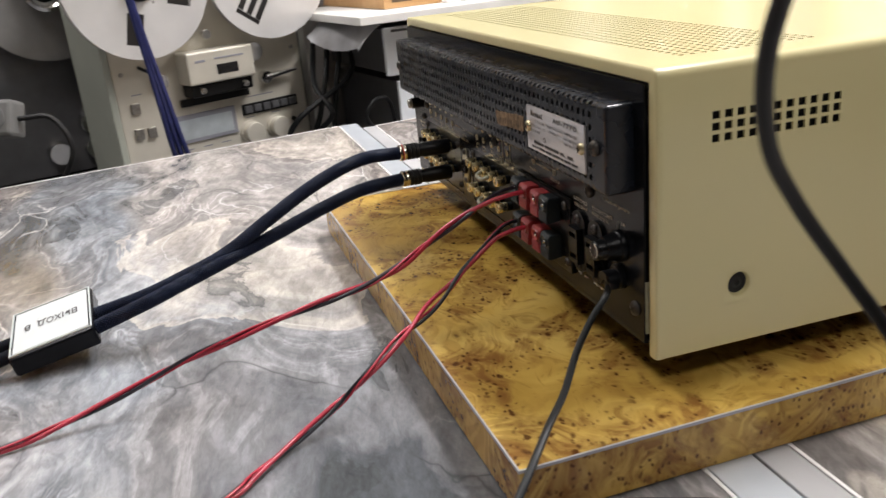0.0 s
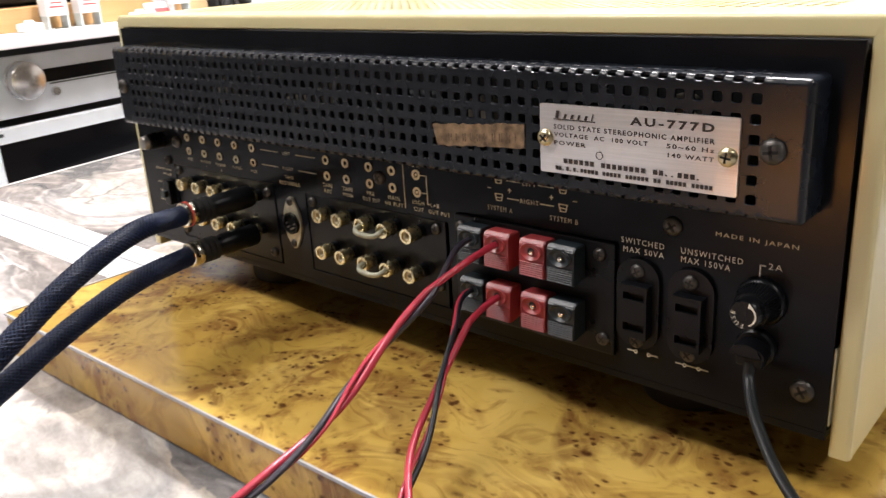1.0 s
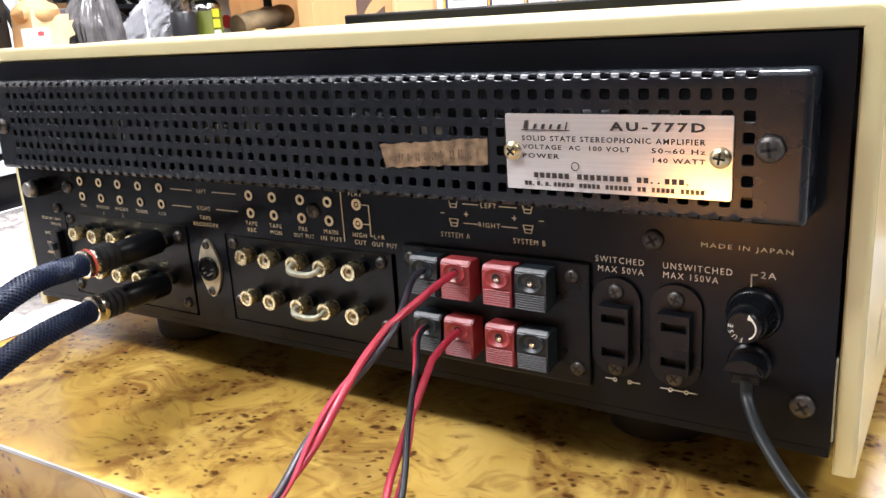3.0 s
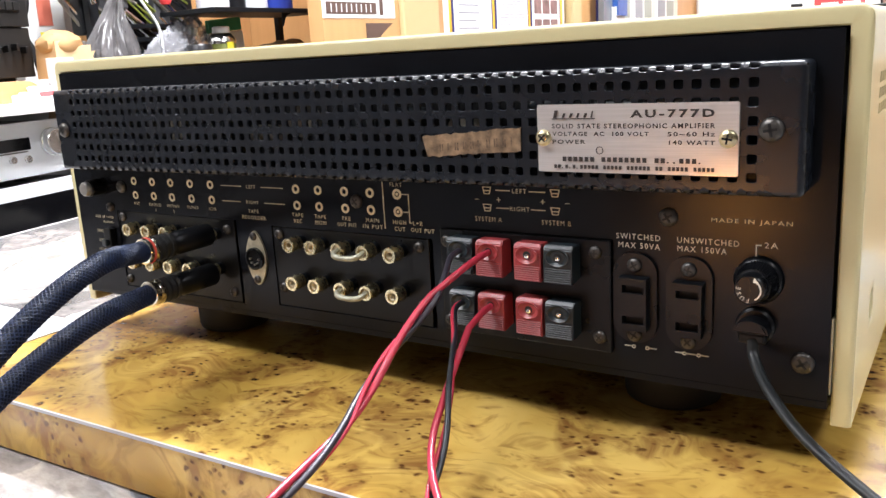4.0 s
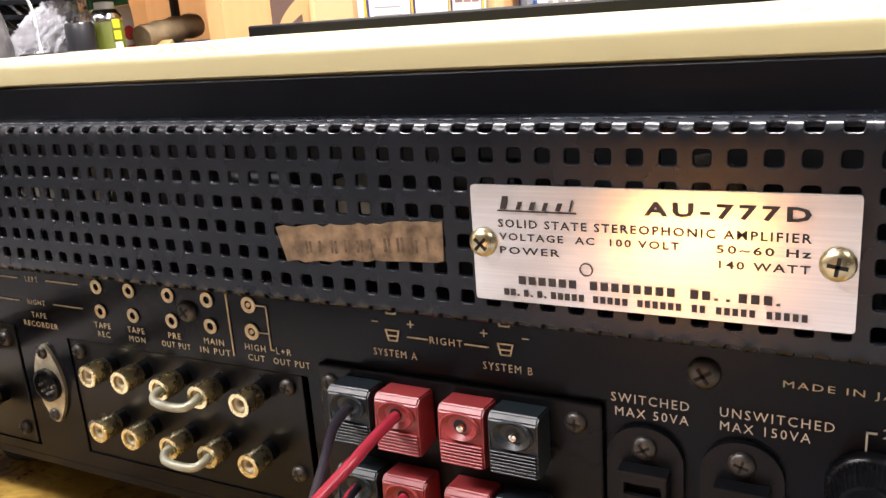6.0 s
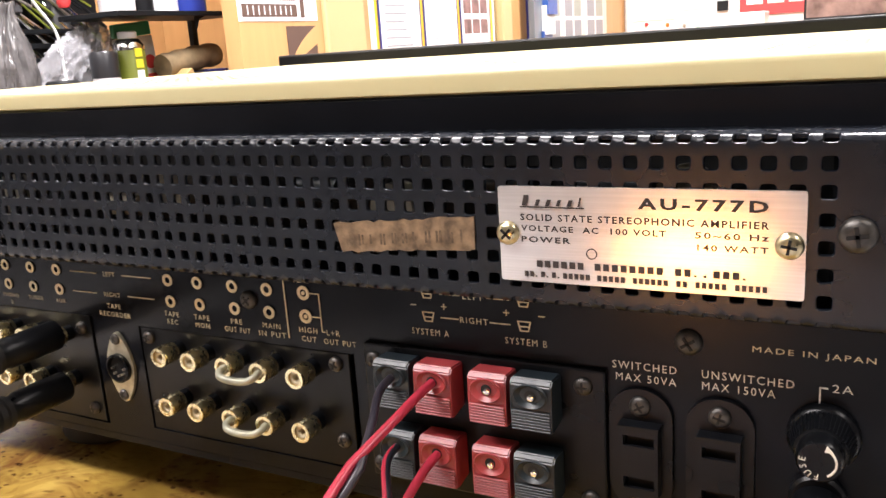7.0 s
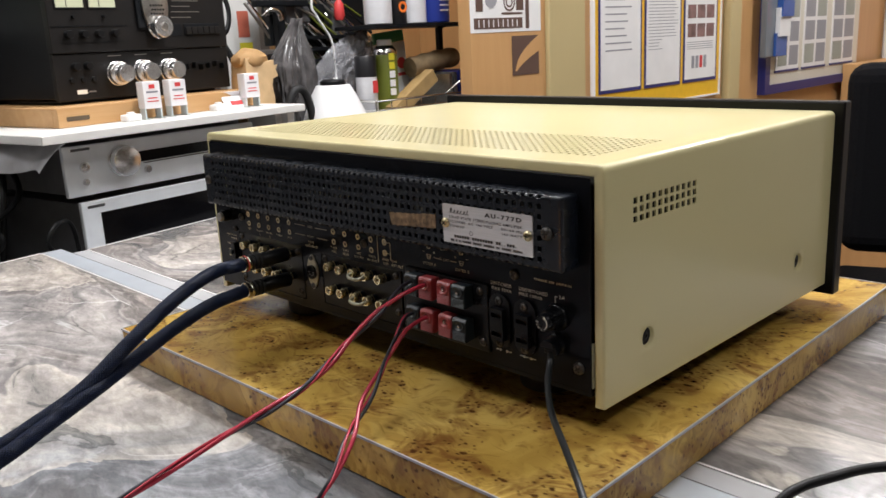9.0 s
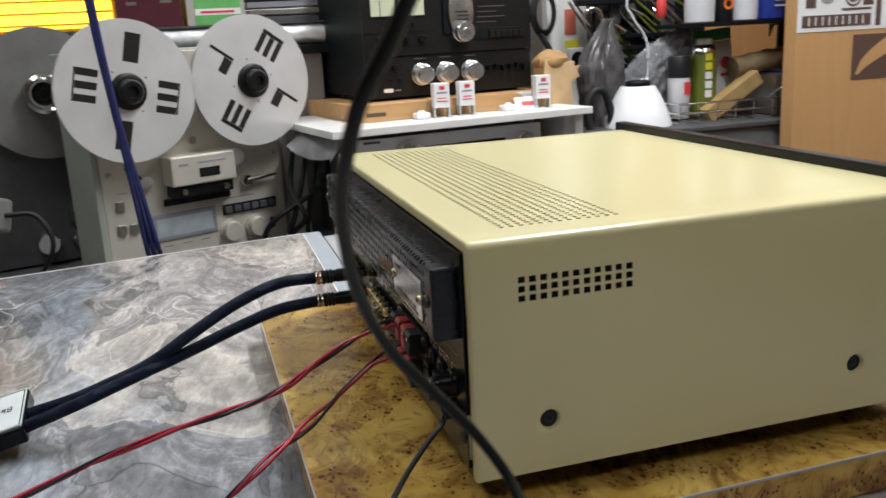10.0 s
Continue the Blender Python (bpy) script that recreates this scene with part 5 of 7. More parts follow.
part("brand_bar", front(0.0, 0.016, 0.080, 0.0006, 0.052, 0.0845), SILVERDARK, p1)
for u in (0.06, 0.37):
    part("foot", lathe([(0.018, 0), (0.020, -0.011), (0, -0.011)], 20, "Z", (-0.05, u, 0.0)), RUBBER, p1)

p2 = thing("disc_player", "silver disc player with a wide black glass window", "disc player", pose(-1.014, 0.176, 0, 0, 0, 10))
part("case", front(-0.34, 0.006, -0.150, -0.010, 0.429, -0.0145, 0.002), SILVERDARK, p2)
part("front_panel", front(-0.010, 0.0, -0.150, 0.0, 0.435, -0.011, 0.0025), SILVER, p2, "silver front panel")
part("glass_window", front(-0.002, 0.036, -0.128, 0.0010, 0.408, -0.034, 0.0006), GLASSK, p2, "black glass window")
part("brand_bar", front(0.0, 0.012, -0.0235, 0.0006, 0.046, -0.0185), SILVERDARK, p2)
cabs = thing("cable_bundle", "black cables hanging behind the players", "cables")
for k, (a, b) in enumerate(((0.10, 0.06), (0.075, 0.03), (0.12, -0.01), (0.05, 0.05))):
    part("cable", tube(spline([(-1.16 - 0.01 * k, a, 0.06), (-1.10, a - 0.02, 0.02 - 0.01 * k), (-1.08 + 0.01 * k, b, -0.06), (-1.09, b - 0.01 * k, -0.11), (-1.12, b + 0.05, BENCH_Z + 0.006)], 6), 0.0055, 8), CABLEK, cabs, smooth=True)
part("cable", tube(spline([(-1.03, 0.20, -0.146), (-1.0, 0.13, -0.10), (-0.995, 0.105, -0.065), (-1.0, 0.13, -0.035), (-1.02, 0.158, -0.05), (-1.03, 0.168, -0.12), (-1.03, 0.168, -0.147)], 6), 0.004, 8), CABLEK, cabs, smooth=True)

# -------- white shelf above, with a cloth hanging from its end
sh = thing("white_shelf", "white laminate shelf over the disc players", "shelf", pose(-1.034, 0.686, 0, 0, 0, 10))
part("board", front(-0.42, -0.595, 0.104, 0.0, 0.0, 0.119, 0.0015), WHITE, sh)
for u in (-0.03,):
    part("bracket", front(-0.30, u - 0.012, 0.012, -0.05, u + 0.012, 0.104), WHITE, sh)
part("post", front(-0.40, -0.585, -0.150, -0.36, -0.545, 0.104), WHITE, sh)
part("post", front(-0.07, -0.026, -0.150, -0.03, -0.006, 0.104), WHITE, sh)
bm = bmesh.new()
rows = 10
grid = []
for i in range(rows + 1):
    row = []
    for j in range(17):
        a, b = i / rows, j / 16
        row.append(bm.verts.new((-0.30 * b + 0.004 - 0.02 * a, -0.560 - 0.040 * a + 0.02 * a * math.sin(7 * b), 0.1035 - 0.026 * a * (0.5 + 0.7 * a) + 0.008 * a * math.sin(9 * b + 1) - 0.02 * a * (1 - b))))
    grid.append(row)
for i in range(rows):
    for j in range(16):
        bm.faces.new((grid[i][j], grid[i + 1][j], grid[i + 1][j + 1], grid[i][j + 1]))
bmesh.ops.solidify(bm, geom=bm.faces[:], thickness=0.0012)
tagged(part("paper_sheet", bm, mat("grey_film_sheet", (0.50, 0.50, 0.51), 0.35, var=0.2, scale=25, bump=0.4, bscale=40), None, smooth=True), "crumpled grey film sheet hanging under the shelf end", "paper")
bpy.data.objects["paper_sheet"].matrix_world = pose(-1.034, 0.686, 0, 0, 0, 10)

# -------- pine plinth and the charcoal tape deck on it
pl = thing("pine_plinth", "pale pine plinth box on the white shelf", "plinth", pose(-1.05, 0.17, 0, 0, 0, 10))
part("front_board", front(-0.016, 0.004, 0.1195, 0.0, 0.470, 0.154, 0.001), PINE, pl)
part("side_board", front(-0.34, 0.004, 0.1195, -0.0165, 0.020, 0.154, 0.001), PINE, pl)
part("side_board", front(-0.34, 0.454, 0.1195, -0.0165, 0.470, 0.154, 0.001), PINE, pl)
part("lid_board", front(-0.34, 0.0205, 0.146, -0.0165, 0.4535, 0.1535), PINE, pl)
part("badge", front(0.0, 0.020, 0.130, 0.0008, 0.064, 0.138), mat("dark_badge", (0.10, 0.07, 0.04), 0.5), pl)

td = thing("cassette_deck", "charcoal tape machine with chrome knobs and lit meters", "tape machine", pose(-1.160, 0.329, 0, 0, 0, 10))
U0, U1, TZ0, TZ1 = -0.118, 0.290, 0.160, 0.470
part("case", front(-0.33, U0 + 0.004, TZ0 + 0.004, -0.012, U1 - 0.004, TZ1, 0.003), CASEK, td, "black case")
part("lower_panel", front(-0.012, U0, TZ0, 0.0, U1, 0.246, 0.0015), DARKMETAL, td, "charcoal lower panel")
part("upper_panel", front(-0.012, U0, 0.2475, 0.004, U1, TZ1, 0.0015), DARKMETAL, td, "charcoal upper panel")
part("base", front(-0.22, U0 + 0.02, 0.1542, -0.03, U1 - 0.02, TZ0), RUBBER, td)
for u in (-0.100, -0.033):
    part("meter_frame", front(0.004, u - 0.003, 0.326, 0.006, u + 0.058, 0.375, 0.001), CASEK, td)
    part("meter", front(0.006, u, 0.3295, 0.0068, u + 0.055, 0.371), VU, td, "lit yellow-green level meter")
    part("needle", box((0.0068, u + 0.020, 0.3305), (0.0074, u + 0.0212, 0.362)), CASEK, td)
part("trim_line", front(0.004, U0 + 0.002, 0.2950, 0.0052, 0.045, 0.2965), CASEK, td)
part("trim_line", front(0.004, U0 + 0.002, 0.2655, 0.0052, 0.045, 0.2665), CASEK, td)
for u in (-0.084, -0.053, -0.021, 0.013):
    knob("small_knob", 0.004, u, 0.281, 0.0072, 0.012, HUB, td, seg=20)
for u in (-0.068, -0.005):
    knob("small_knob", 0.004, u, 0.3125, 0.0035, 0.006, HUB, td, seg=12)
for u in (-0.077, -0.051):
    knob("small_knob", 0.0, u, 0.2225, 0.0075, 0.012, HUB, td, seg=20)
for u in (-0.086, -0.063, -0.040):
    knob("socket", 0.0, u, 0.1975, 0.0052, 0.004, HUB, td, seg=16)
part("logo_badge", front(0.0, -0.079, 0.1715, 0.0008, -0.058, 0.1795), PRINT_W, td)
part("logo_bar", front(0.0, -0.055, 0.1735, 0.0008, -0.040, 0.1765), STEEL, td)
for u in (0.010, 0.069, 0.131):
    k1 = knob("level_knob", 0.0, u, 0.2055, 0.0225, 0.016, SPUN, td, label="stepped chrome knob")
    part("inner_knob", lathe([(0.0165, 0.016), (0.0172, 0.018), (0.0172, 0.034), (0.0160, 0.036), (0, 0.036)], 32, "X", (0.0, u, 0.2055)), SPUN, k1, smooth=True)
    part("scale_bar", front(0.0, u - 0.014, 0.2385, 0.0006, u + 0.014, 0.2400), STEEL, td)
for k in range(6):
    u = 0.172 + k * 0.0185
    part("lever", front(0.0, u, 0.2035 + 0.003 * math.sin(k * 2.1), 0.014, u + 0.005, 0.2155 + 0.003 * math.sin(k * 2.1), 0.0008), HUB, td)
    part("lever_bar", front(0.0, u - 0.006, 0.2125, 0.004, u + 0.012, 0.2155), HUB, td)
# loading dial above
bm = lathe([(0.030, 0.004), (0.030, 0.016), (0.027, 0.018), (0, 0.018)], 36, "X", (0, 0.107, 0.335))
bmesh.ops.scale(bm, vec=(1, 1, 1.75), space=Matrix.Translation((0, -0.107, -0.335)), verts=bm.verts)
esc = part("dial_plate", bm, STEEL, td, "tall silver dial plate with punched dots", smooth=True)
for i in range(5):
    for j in range(3):
        part("dot", lathe([(0.0022, 0), (0.0022, 0.0006), (0, 0.0006)], 10, "X", (0.018, 0.094 + 0.0065 * i + 0.003 * (j % 2), 0.3165 + 0.008 * j)), CASEK, esc)
part("dial_well", front(0.004, 0.066, 0.287, 0.010, 0.086, 0.40, 0.004), CASEK, td)
kk = knob("tuning_knob", 0.010, 0.108, 0.291, 0.0215, 0.026, SPUN, td, label="polished chrome knob")
part("cap", lathe([(0.0085, 0.036), (0.0070, 0.0385), (0, 0.0385)], 20, "X", (0.0, 0.108, 0.291)), STEEL, kk, smooth=True)
part("key_strip", front(0.004, 0.146, 0.272, 0.006, 0.172, 0.297, 0.0008), CASEK, td)
part("key_strip", front(0.004, 0.178, 0.272, 0.006, 0.272, 0.297, 0.0008), CASEK, td)
for k in range(6):
    part("key", front(0.006, 0.180 + k * 0.0152, 0.275, 0.010, 0.1935 + k * 0.0152, 0.290, 0.0008), DARKMETAL, td)
for k in range(4):
    part("scale_bar", front(0.004, 0.150 + 0.002 * k, 0.309 + 0.011 * k, 0.0045, 0.20 + 0.022 * (k % 2), 0.3105 + 0.011 * k), STEEL, td)

# -------- small white cartons, adapters and a card on the shelf
CARTON = mat("white_carton", (0.78, 0.77, 0.78), 0.5, var=0.03)
CREDR = mat("red_print", (0.62, 0.05, 0.05), 0.5)
CGREY = mat("grey_print", (0.25, 0.25, 0.28), 0.5)


def carton(u, z0=0.119):
    c = thing("carton", "small white carton with red print on clear legs", "carton", pose(-1.030, 0.17, 0, 0, 0, 10) @ pose(0.0, u, z0, 0, 0, -14), "cartons on the shelf")
    part("box", box((-0.016, -0.0165, 0.020), (0.016, 0.0165, 0.070), 0.001), CARTON, c)
    part("red_mark", box((0.016, -0.005, 0.057), (0.0166, 0.006, 0.0645), 0.0), CREDR, c)
    part("grey_bar", box((0.016, -0.011, 0.0490), (0.0166, 0.011, 0.0525)), CGREY, c)
    part("red_bar", box((0.016, -0.009, 0.0385), (0.0166, 0.009, 0.0405)), CREDR, c)
    part("red_bar", box((0.016, -0.011, 0.0325), (0.0166, 0.011, 0.0345)), CREDR, c)
    for s in (-1, 1):
        part("clear_leg", box((-0.014, s * 0.0150 - 0.0012, 0.0), (0.014, s * 0.0150 + 0.0012, 0.020)), CLEAR, c)
        part("clear_foot", box((-0.014, s * 0.0150 - 0.004, 0.0), (0.022, s * 0.0150 + 0.004, 0.002)), CLEAR, c)
    return c


carton(0.184)
carton(0.243)
carton(0.432, 0.1192)
for u in (0.138, 0.345):
    a = thing("plug_adapter", "small white plastic plug adapter", "adapter", pose(-1.030, 0.17, 0, 0, 0, 10) @ pose(0.004, u, 0.119), "plug adapters")
    part("body", box((-0.014, -0.016, 0.0), (0.010, 0.016, 0.013), 0.003), HOUSING, a)
    part("cap", lathe([(0.008, 0.013), (0.007, 0.017), (0, 0.017)], 16, "Z", (-0.002, 0, 0)), HOUSING, a)
card = thing("folded_card", "white folded card with red print", "card", pose(-1.030, 0.17, 0, 0, 0, 10) @ pose(0.0, 0.395, 0.119, 0, 0, -10))
part("front_leaf", box((0.0, -0.026, 0.0), (0.001, 0.026, 0.030), m=Matrix.Rotation(radians(-35), 4, "Y")), CARTON, card)
part("back_leaf", box((-0.028, -0.026, 0.0), (-0.027, 0.026, 0.028), m=Matrix.Rotation(radians(18), 4, "Y")), CARTON, card)
part("red_bar", box((0.001, -0.010, 0.008), (0.0016, 0.018, 0.018), m=Matrix.Rotation(radians(-35), 4, "Y")), CREDR, card)

# -------- reel-to-reel recorder
rd = thing("reel_recorder", "champagne reel-to-reel recorder with two metal reels", "tape recorder", pose(-1.05, -0.2576, 0, 0, 0, 25))
DX, DU0, DU1, DZ0, DZ1 = -0.050, -0.066, 0.338, BENCH_Z, 0.285
part("case", front(DX - 0.150, DU0 - 0.004, DZ0, DX - 0.006, DU1 + 0.004, DZ1 + 0.003, 0.003), GREYPAINT, rd, "grey-green painted case")
part("front_panel", front(DX - 0.006, DU0 + 0.008, DZ0 + 0.004, DX, DU1 - 0.002, DZ1 - 0.002, 0.0015), CHAMP, rd, "champagne front panel")
part("side_cheek", front(DX - 0.03, DU0 - 0.006, DZ0, DX + 0.004, DU0 + 0.007, DZ1, 0.002), GREYPAINT, rd)


def slots(kind):
    """Window outlines of one reel quarter, as rectangles (radius from, to, across from, to)."""
    if kind == "bars":
        return [(0.056, 0.096, d - 0.0068, d + 0.0068) for d in (-0.0235, 0.0, 0.0235)] + [(0.0962, 0.0995, -0.0303, 0.0303)]
    if kind == "comb":
        return [(0.056, 0.098, d - 0.0060, d + 0.0060) for d in (-0.0200, 0.0, 0.0200)] + [(0.0982, 0.1065, -0.0262, 0.0262)]
    if kind == "hook":
        return [(0.056, 0.076, -0.021, 0.0102), (0.056, 0.112, 0.0105, 0.0170)]
    return [(0.054, 0.108, -0.015, 0.015)]


def reel(name, u, z, start, tape_r, label, parent, hook=True, metal=REEL, windows=True):
    """A metal reel: two flanges with cut windows, tape between them and a black hub clamp."""
    r = 0.1314
    cu = bpy.data.curves.new(name, "CURVE")
    cu.dimensions, cu.fill_mode, cu.extrude = "2D", "BOTH", 0.0007

    def loop(pts):
        sp = cu.splines.new("POLY")
        sp.points.add(len(pts) - 1)
        for p, (a, b) in zip(sp.points, pts):
            p.co = (a, b, 0, 1)
        sp.use_cyclic_u = True

    for rr, n in ((r, 96), (0.030, 40)):
        loop([(rr * math.cos(2 * math.pi * k / n), rr * math.sin(2 * math.pi * k / n)) for k in range(n)])
    for q in range(4 if windows else 0):
        c, s_ = math.cos(radians(start + 90 * q)), math.sin(radians(start + 90 * q))
        kind = ("comb" if hook else "bars") if q % 2 == 0 else ("hook" if hook else "plain")
        for r0, r1, d0, d1 in slots(kind):
            if kind == "hook" and q == 1:
                d0, d1 = -d1, -d0
            loop([(a * c - b * s_, a * s_ + b * c) for a, b in ((r0, d0), (r1, d0), (r1, d1), (r0, d1))])
        for a in (45,):
            x, y = 0.044 * math.cos(radians(start + 90 * q + a)), 0.044 * math.sin(radians(start + 90 * q + a))
            loop([(x + 0.002 * math.cos(k), y + 0.002 * math.sin(k)) for k in np.linspace(0, 5.5, 8)])
    tmp = new(name, cu)
    bpy.context.view_layer.update()
    me = bpy.data.meshes.new_from_object(tmp)
    bpy.data.objects.remove(tmp)
    bm = bmesh.new()
    bm.from_mesh(me)
    bmesh.ops.remove_doubles(bm, verts=bm.verts[:], dist=0.00002)
    bmesh.ops.transform(bm, matrix=Matrix(((0, 0, 1, 0), (1, 0, 0, 0), (0, 1, 0, 0), (0, 0, 0, 1))), verts=bm.verts)
    fl = part(name, bm, metal, parent, label, m=pose(0.012, u, z))
    part("backing", lathe([(0.050, -0.0010), (0.115, -0.0010), (0.115, -0.0014), (0.050, -0.0014)], 48, "X"), TAPEW, fl)
    part("rear_flange", lathe([(0.03, -0.0085), (r, -0.0085), (r, -0.0098), (0.03, -0.0098)], 64, "X"), metal, fl)
    part("tape_pack", lathe([(0.03, -0.0015), (tape_r, -0.0015), (tape_r, -0.0078), (0.03, -0.0078)], 64, "X"), TAPEW, fl)
    hubm = lathe([(0.034, -0.002), (0.034, 0.006), (0.030, 0.009), (0.024, 0.009), (0.023, 0.020), (0.019, 0.026), (0.011, 0.026), (0.010, 0.020), (0, 0.020)], 36, "X")
    part("hub_clamp", hubm, HUB, fl, "black hub clamp", smooth=True)
    return fl


reel("supply_reel", -0.004, 0.213, -13, 0.112, "metal reel with dark lettered windows", rd, False)
reel("take_up_reel", 0.255, 0.215, 56, 0.060, "metal reel with dark lettered windows", rd)
# head cover, rollers, meters and controls
hd = part("head_cover", front(DX, 0.064, 0.020, DX + 0.050, 0.203, 0.080, 0.004), CHAMP, rd, "champagne head cover")
part("cover_window", front(DX + 0.050, 0.122, 0.034, DX + 0.0508, 0.166, 0.052), GLASSK, hd)
part("cover_bar", front(DX + 0.050, 0.080, 0.060, DX + 0.0508, 0.100, 0.064), CGREY, hd)
part("cover_bar", front(DX + 0.050, 0.120, 0.062, DX + 0.0508, 0.180, 0.065), CGREY, hd)
part("head_gate", front(DX, 0.070, -0.004, DX + 0.040, 0.198, 0.019, 0.003), HUB, rd, "black head gate")
for u in (0.088, 0.178):
    knob("guide_pin", DX + 0.040, u, 0.008, 0.006, 0.012, CHROME, rd, seg=16)
part("head_slot", front(DX, 0.060, -0.022, DX + 0.006, 0.205, -0.008, 0.001), HUB, rd)
for u, z, r, l in ((0.223, 0.060, 0.018, 0.020), (0.026, 0.034, 0.013, 0.018)):
    knob("roller", DX, u, z, r, l, CHROME, rd)
bm = tube([(DX + 0.012, 0.245, 0.006), (DX + 0.016, 0.28, 0.010), (DX + 0.016, 0.312, 0.012)], [0.007, 0.005, 0.003], 12)
part("tension_arm", bm, CHROME, rd, smooth=True)
knob("pivot", DX, 0.245, 0.006, 0.012, 0.016, CHROME, rd, seg=20)
bm = tube([(DX + 0.010, 0.026, 0.034), (DX + 0.012, 0.005, 0.055), (DX + 0.012, -0.012, 0.066)], 0.003, 10)
part("tension_arm", bm, HUB, rd, smooth=True)
knob("pause_knob", DX, 0.134, 0.105, 0.009, 0.010, CHROME, rd, seg=20)
part("meter_frame", front(DX, 0.030, -0.091, DX + 0.004, 0.168, -0.037, 0.001), CGREY, rd)
part("meter", front(DX + 0.004, 0.038, -0.084, DX + 0.0048, 0.160, -0.046), LCD, rd, "pale level meter")
part("key_strip", front(DX, 0.185, -0.062, DX + 0.004, 0.313, -0.040, 0.001), HUB, rd)
for k in range(6):
    part("key", front(DX + 0.004, 0.189 + k * 0.0205, -0.058, DX + 0.009, 0.205 + k * 0.0205, -0.044, 0.001), SILVERDARK, rd)
for u in (0.197, 0.258):
    knob("level_knob", DX, u, -0.097, 0.021, 0.022, CHAMP, rd, 1.1, "champagne level knob")
for u, z in ((-0.028, -0.006), (-0.030, -0.053), (-0.006, -0.054)):
    part("switch_button", front(DX, u - 0.008, z - 0.011, DX + 0.006, u + 0.008, z + 0.009, 0.001), STEEL, rd)
for u, z in ((0.300, -0.090), (0.300, -0.103)):
    knob("jack_socket", DX, u, z, 0.005, 0.004, HUB, rd, seg=16)
for u, z in ((-0.041, 0.056), (0.318, 0.056), (-0.035, 0.255)):
    knob("panel_screw", DX, u, z, 0.004, 0.003, STEEL, rd, seg=12)
for u, z, w in ((-0.03, 0.016, 0.02), (0.20, -0.028, 0.06), (0.19, -0.068, 0.02), (0.25, -0.068, 0.02), (0.05, -0.105, 0.02), (0.09, -0.105, 0.02), (0.13, -0.105, 0.02)):
    part("print_bar", front(DX, u, z, DX + 0.0004, u + w, z + 0.002), CGREY, rd)

# -------- another recorder beside it, partly seen
r2 = thing("reel_recorder", "dark reel-to-reel recorder with one grey reel", "tape recorder", pose(-1.275, -0.384, 0, 0, 0, 16))
part("case", front(-0.26, -0.30, BENCH_Z, -0.03, 0.02, 0.29, 0.004), CASEK, r2)
part("front_panel", front(-0.03, -0.295, BENCH_Z + 0.004, -0.024, 0.015, 0.286, 0.002), SILVERDARK, r2)
fl2 = reel("supply_reel", -0.055, 0.212, 80, 0.10, "plain dull grey reel", r2, metal=mat("grey_reel", (0.20, 0.195, 0.19), 0.34, 0.3, var=0.15, scale=18, rvar=0.1), windows=False)
part("hub_cap", lathe([(0.040, 0.006), (0.040, 0.030), (0.034, 0.034), (0.030, 0.030), (0.028, 0.012), (0, 0.012)], 32, "X"), CHROME, fl2, "chrome hub cap", smooth=True)
for u, z in ((-0.02, -0.10), (-0.09, -0.10), (-0.02, -0.05)):
    knob("level_knob", -0.024, u, z, 0.022, 0.03, CHROME, r2)
STRIPG = mat("grey_plastic", (0.17, 0.17, 0.165), 0.5, var=0.1)
ps = thing("power_strip", "white power strip with round sockets", "power strip", pose(-0.90, -0.545, 0.035, 70, 0, 62))
part("body", box((-0.10, -0.028, -0.018), (0.10, 0.028, 0.018), 0.006), STRIPG, ps)
for k in range(4):
    part("socket", lathe([(0.019, 0.018), (0.019, 0.0195), (0.016, 0.0195), (0.015, 0.0185), (0, 0.0185)], 24, "Z", (-0.07 + 0.047 * k, 0, 0)), STRIPG, ps)
    for s in (-1, 1):
        part("pin_hole", lathe([(0.0028, 0.0187), (0.0028, 0.0192), (0, 0.0192)], 10, "Z", (-0.07 + 0.047 * k + 0.007 * s, 0, 0)), HUB, ps)
part("lead", tube(spline([(0.10, 0, 0), (0.15, 0.0, -0.01), (0.17, -0.05, -0.03), (0.12, -0.12, -0.05)], 8), 0.004, 8), RUBBER, ps, smooth=True)

bl = thing("blue_cables", "two dark blue cables hanging down behind the worktable", "cables")
for k in range(3):
    o = 0.006 * k
    part("cable", tube(spline([(-0.80, -0.300 + o, 0.70), (-0.80, -0.284 + o * 0.6, 0.45), (-0.80, -0.272 + o * 0.4, 0.28), (-0.80, -0.260 + o * 0.4, 0.16), (-0.80, -0.250 + o, 0.05), (-0.80, -0.242 + o * 1.5, -0.04), (-0.81, -0.23 + o * 2, -0.12)], 8), 0.0042, 8), BLUEC, bl, smooth=True)

# -------- grey panel between the recorder and the tape machine
tagged(part("wall_panel", box((-1.412, -0.045, BENCH_Z), (-1.400, 0.160, 0.262), 0.002), mat("grey_wall_panel", (0.33, 0.305, 0.295), 0.55, var=0.12, scale=9, rvar=0.08)), "grey painted panel behind the recorders", "panel", kind="structure")

# -------- foil duct and boxes on a rear shelf
FOIL = mat("foil_duct", (0.90, 0.90, 0.91), 0.38, 0.45, var=0.15, scale=60, bump=0.6, bscale=60)
du = thing("foil_duct", "crinkled silver foil duct along the wall", "duct")
bm = bmesh.new()
path = [(-1.42 + 0.0 * k, -0.55 + k * 0.0105, 0.308 + 0.001 * math.sin(k)) for k in range(84)]
tube(path, [0.026 + 0.0012 * (k % 2) for k in range(84)], 20, bm)
part("duct", bm, FOIL, du, smooth=True)
rs = thing("wall_shelf", "dark shelf on the wall behind the recorders", "shelf")
part("board", box((-1.79, -1.2, 0.262), (-1.38, 0.32, 0.281)), CASEK, rs)
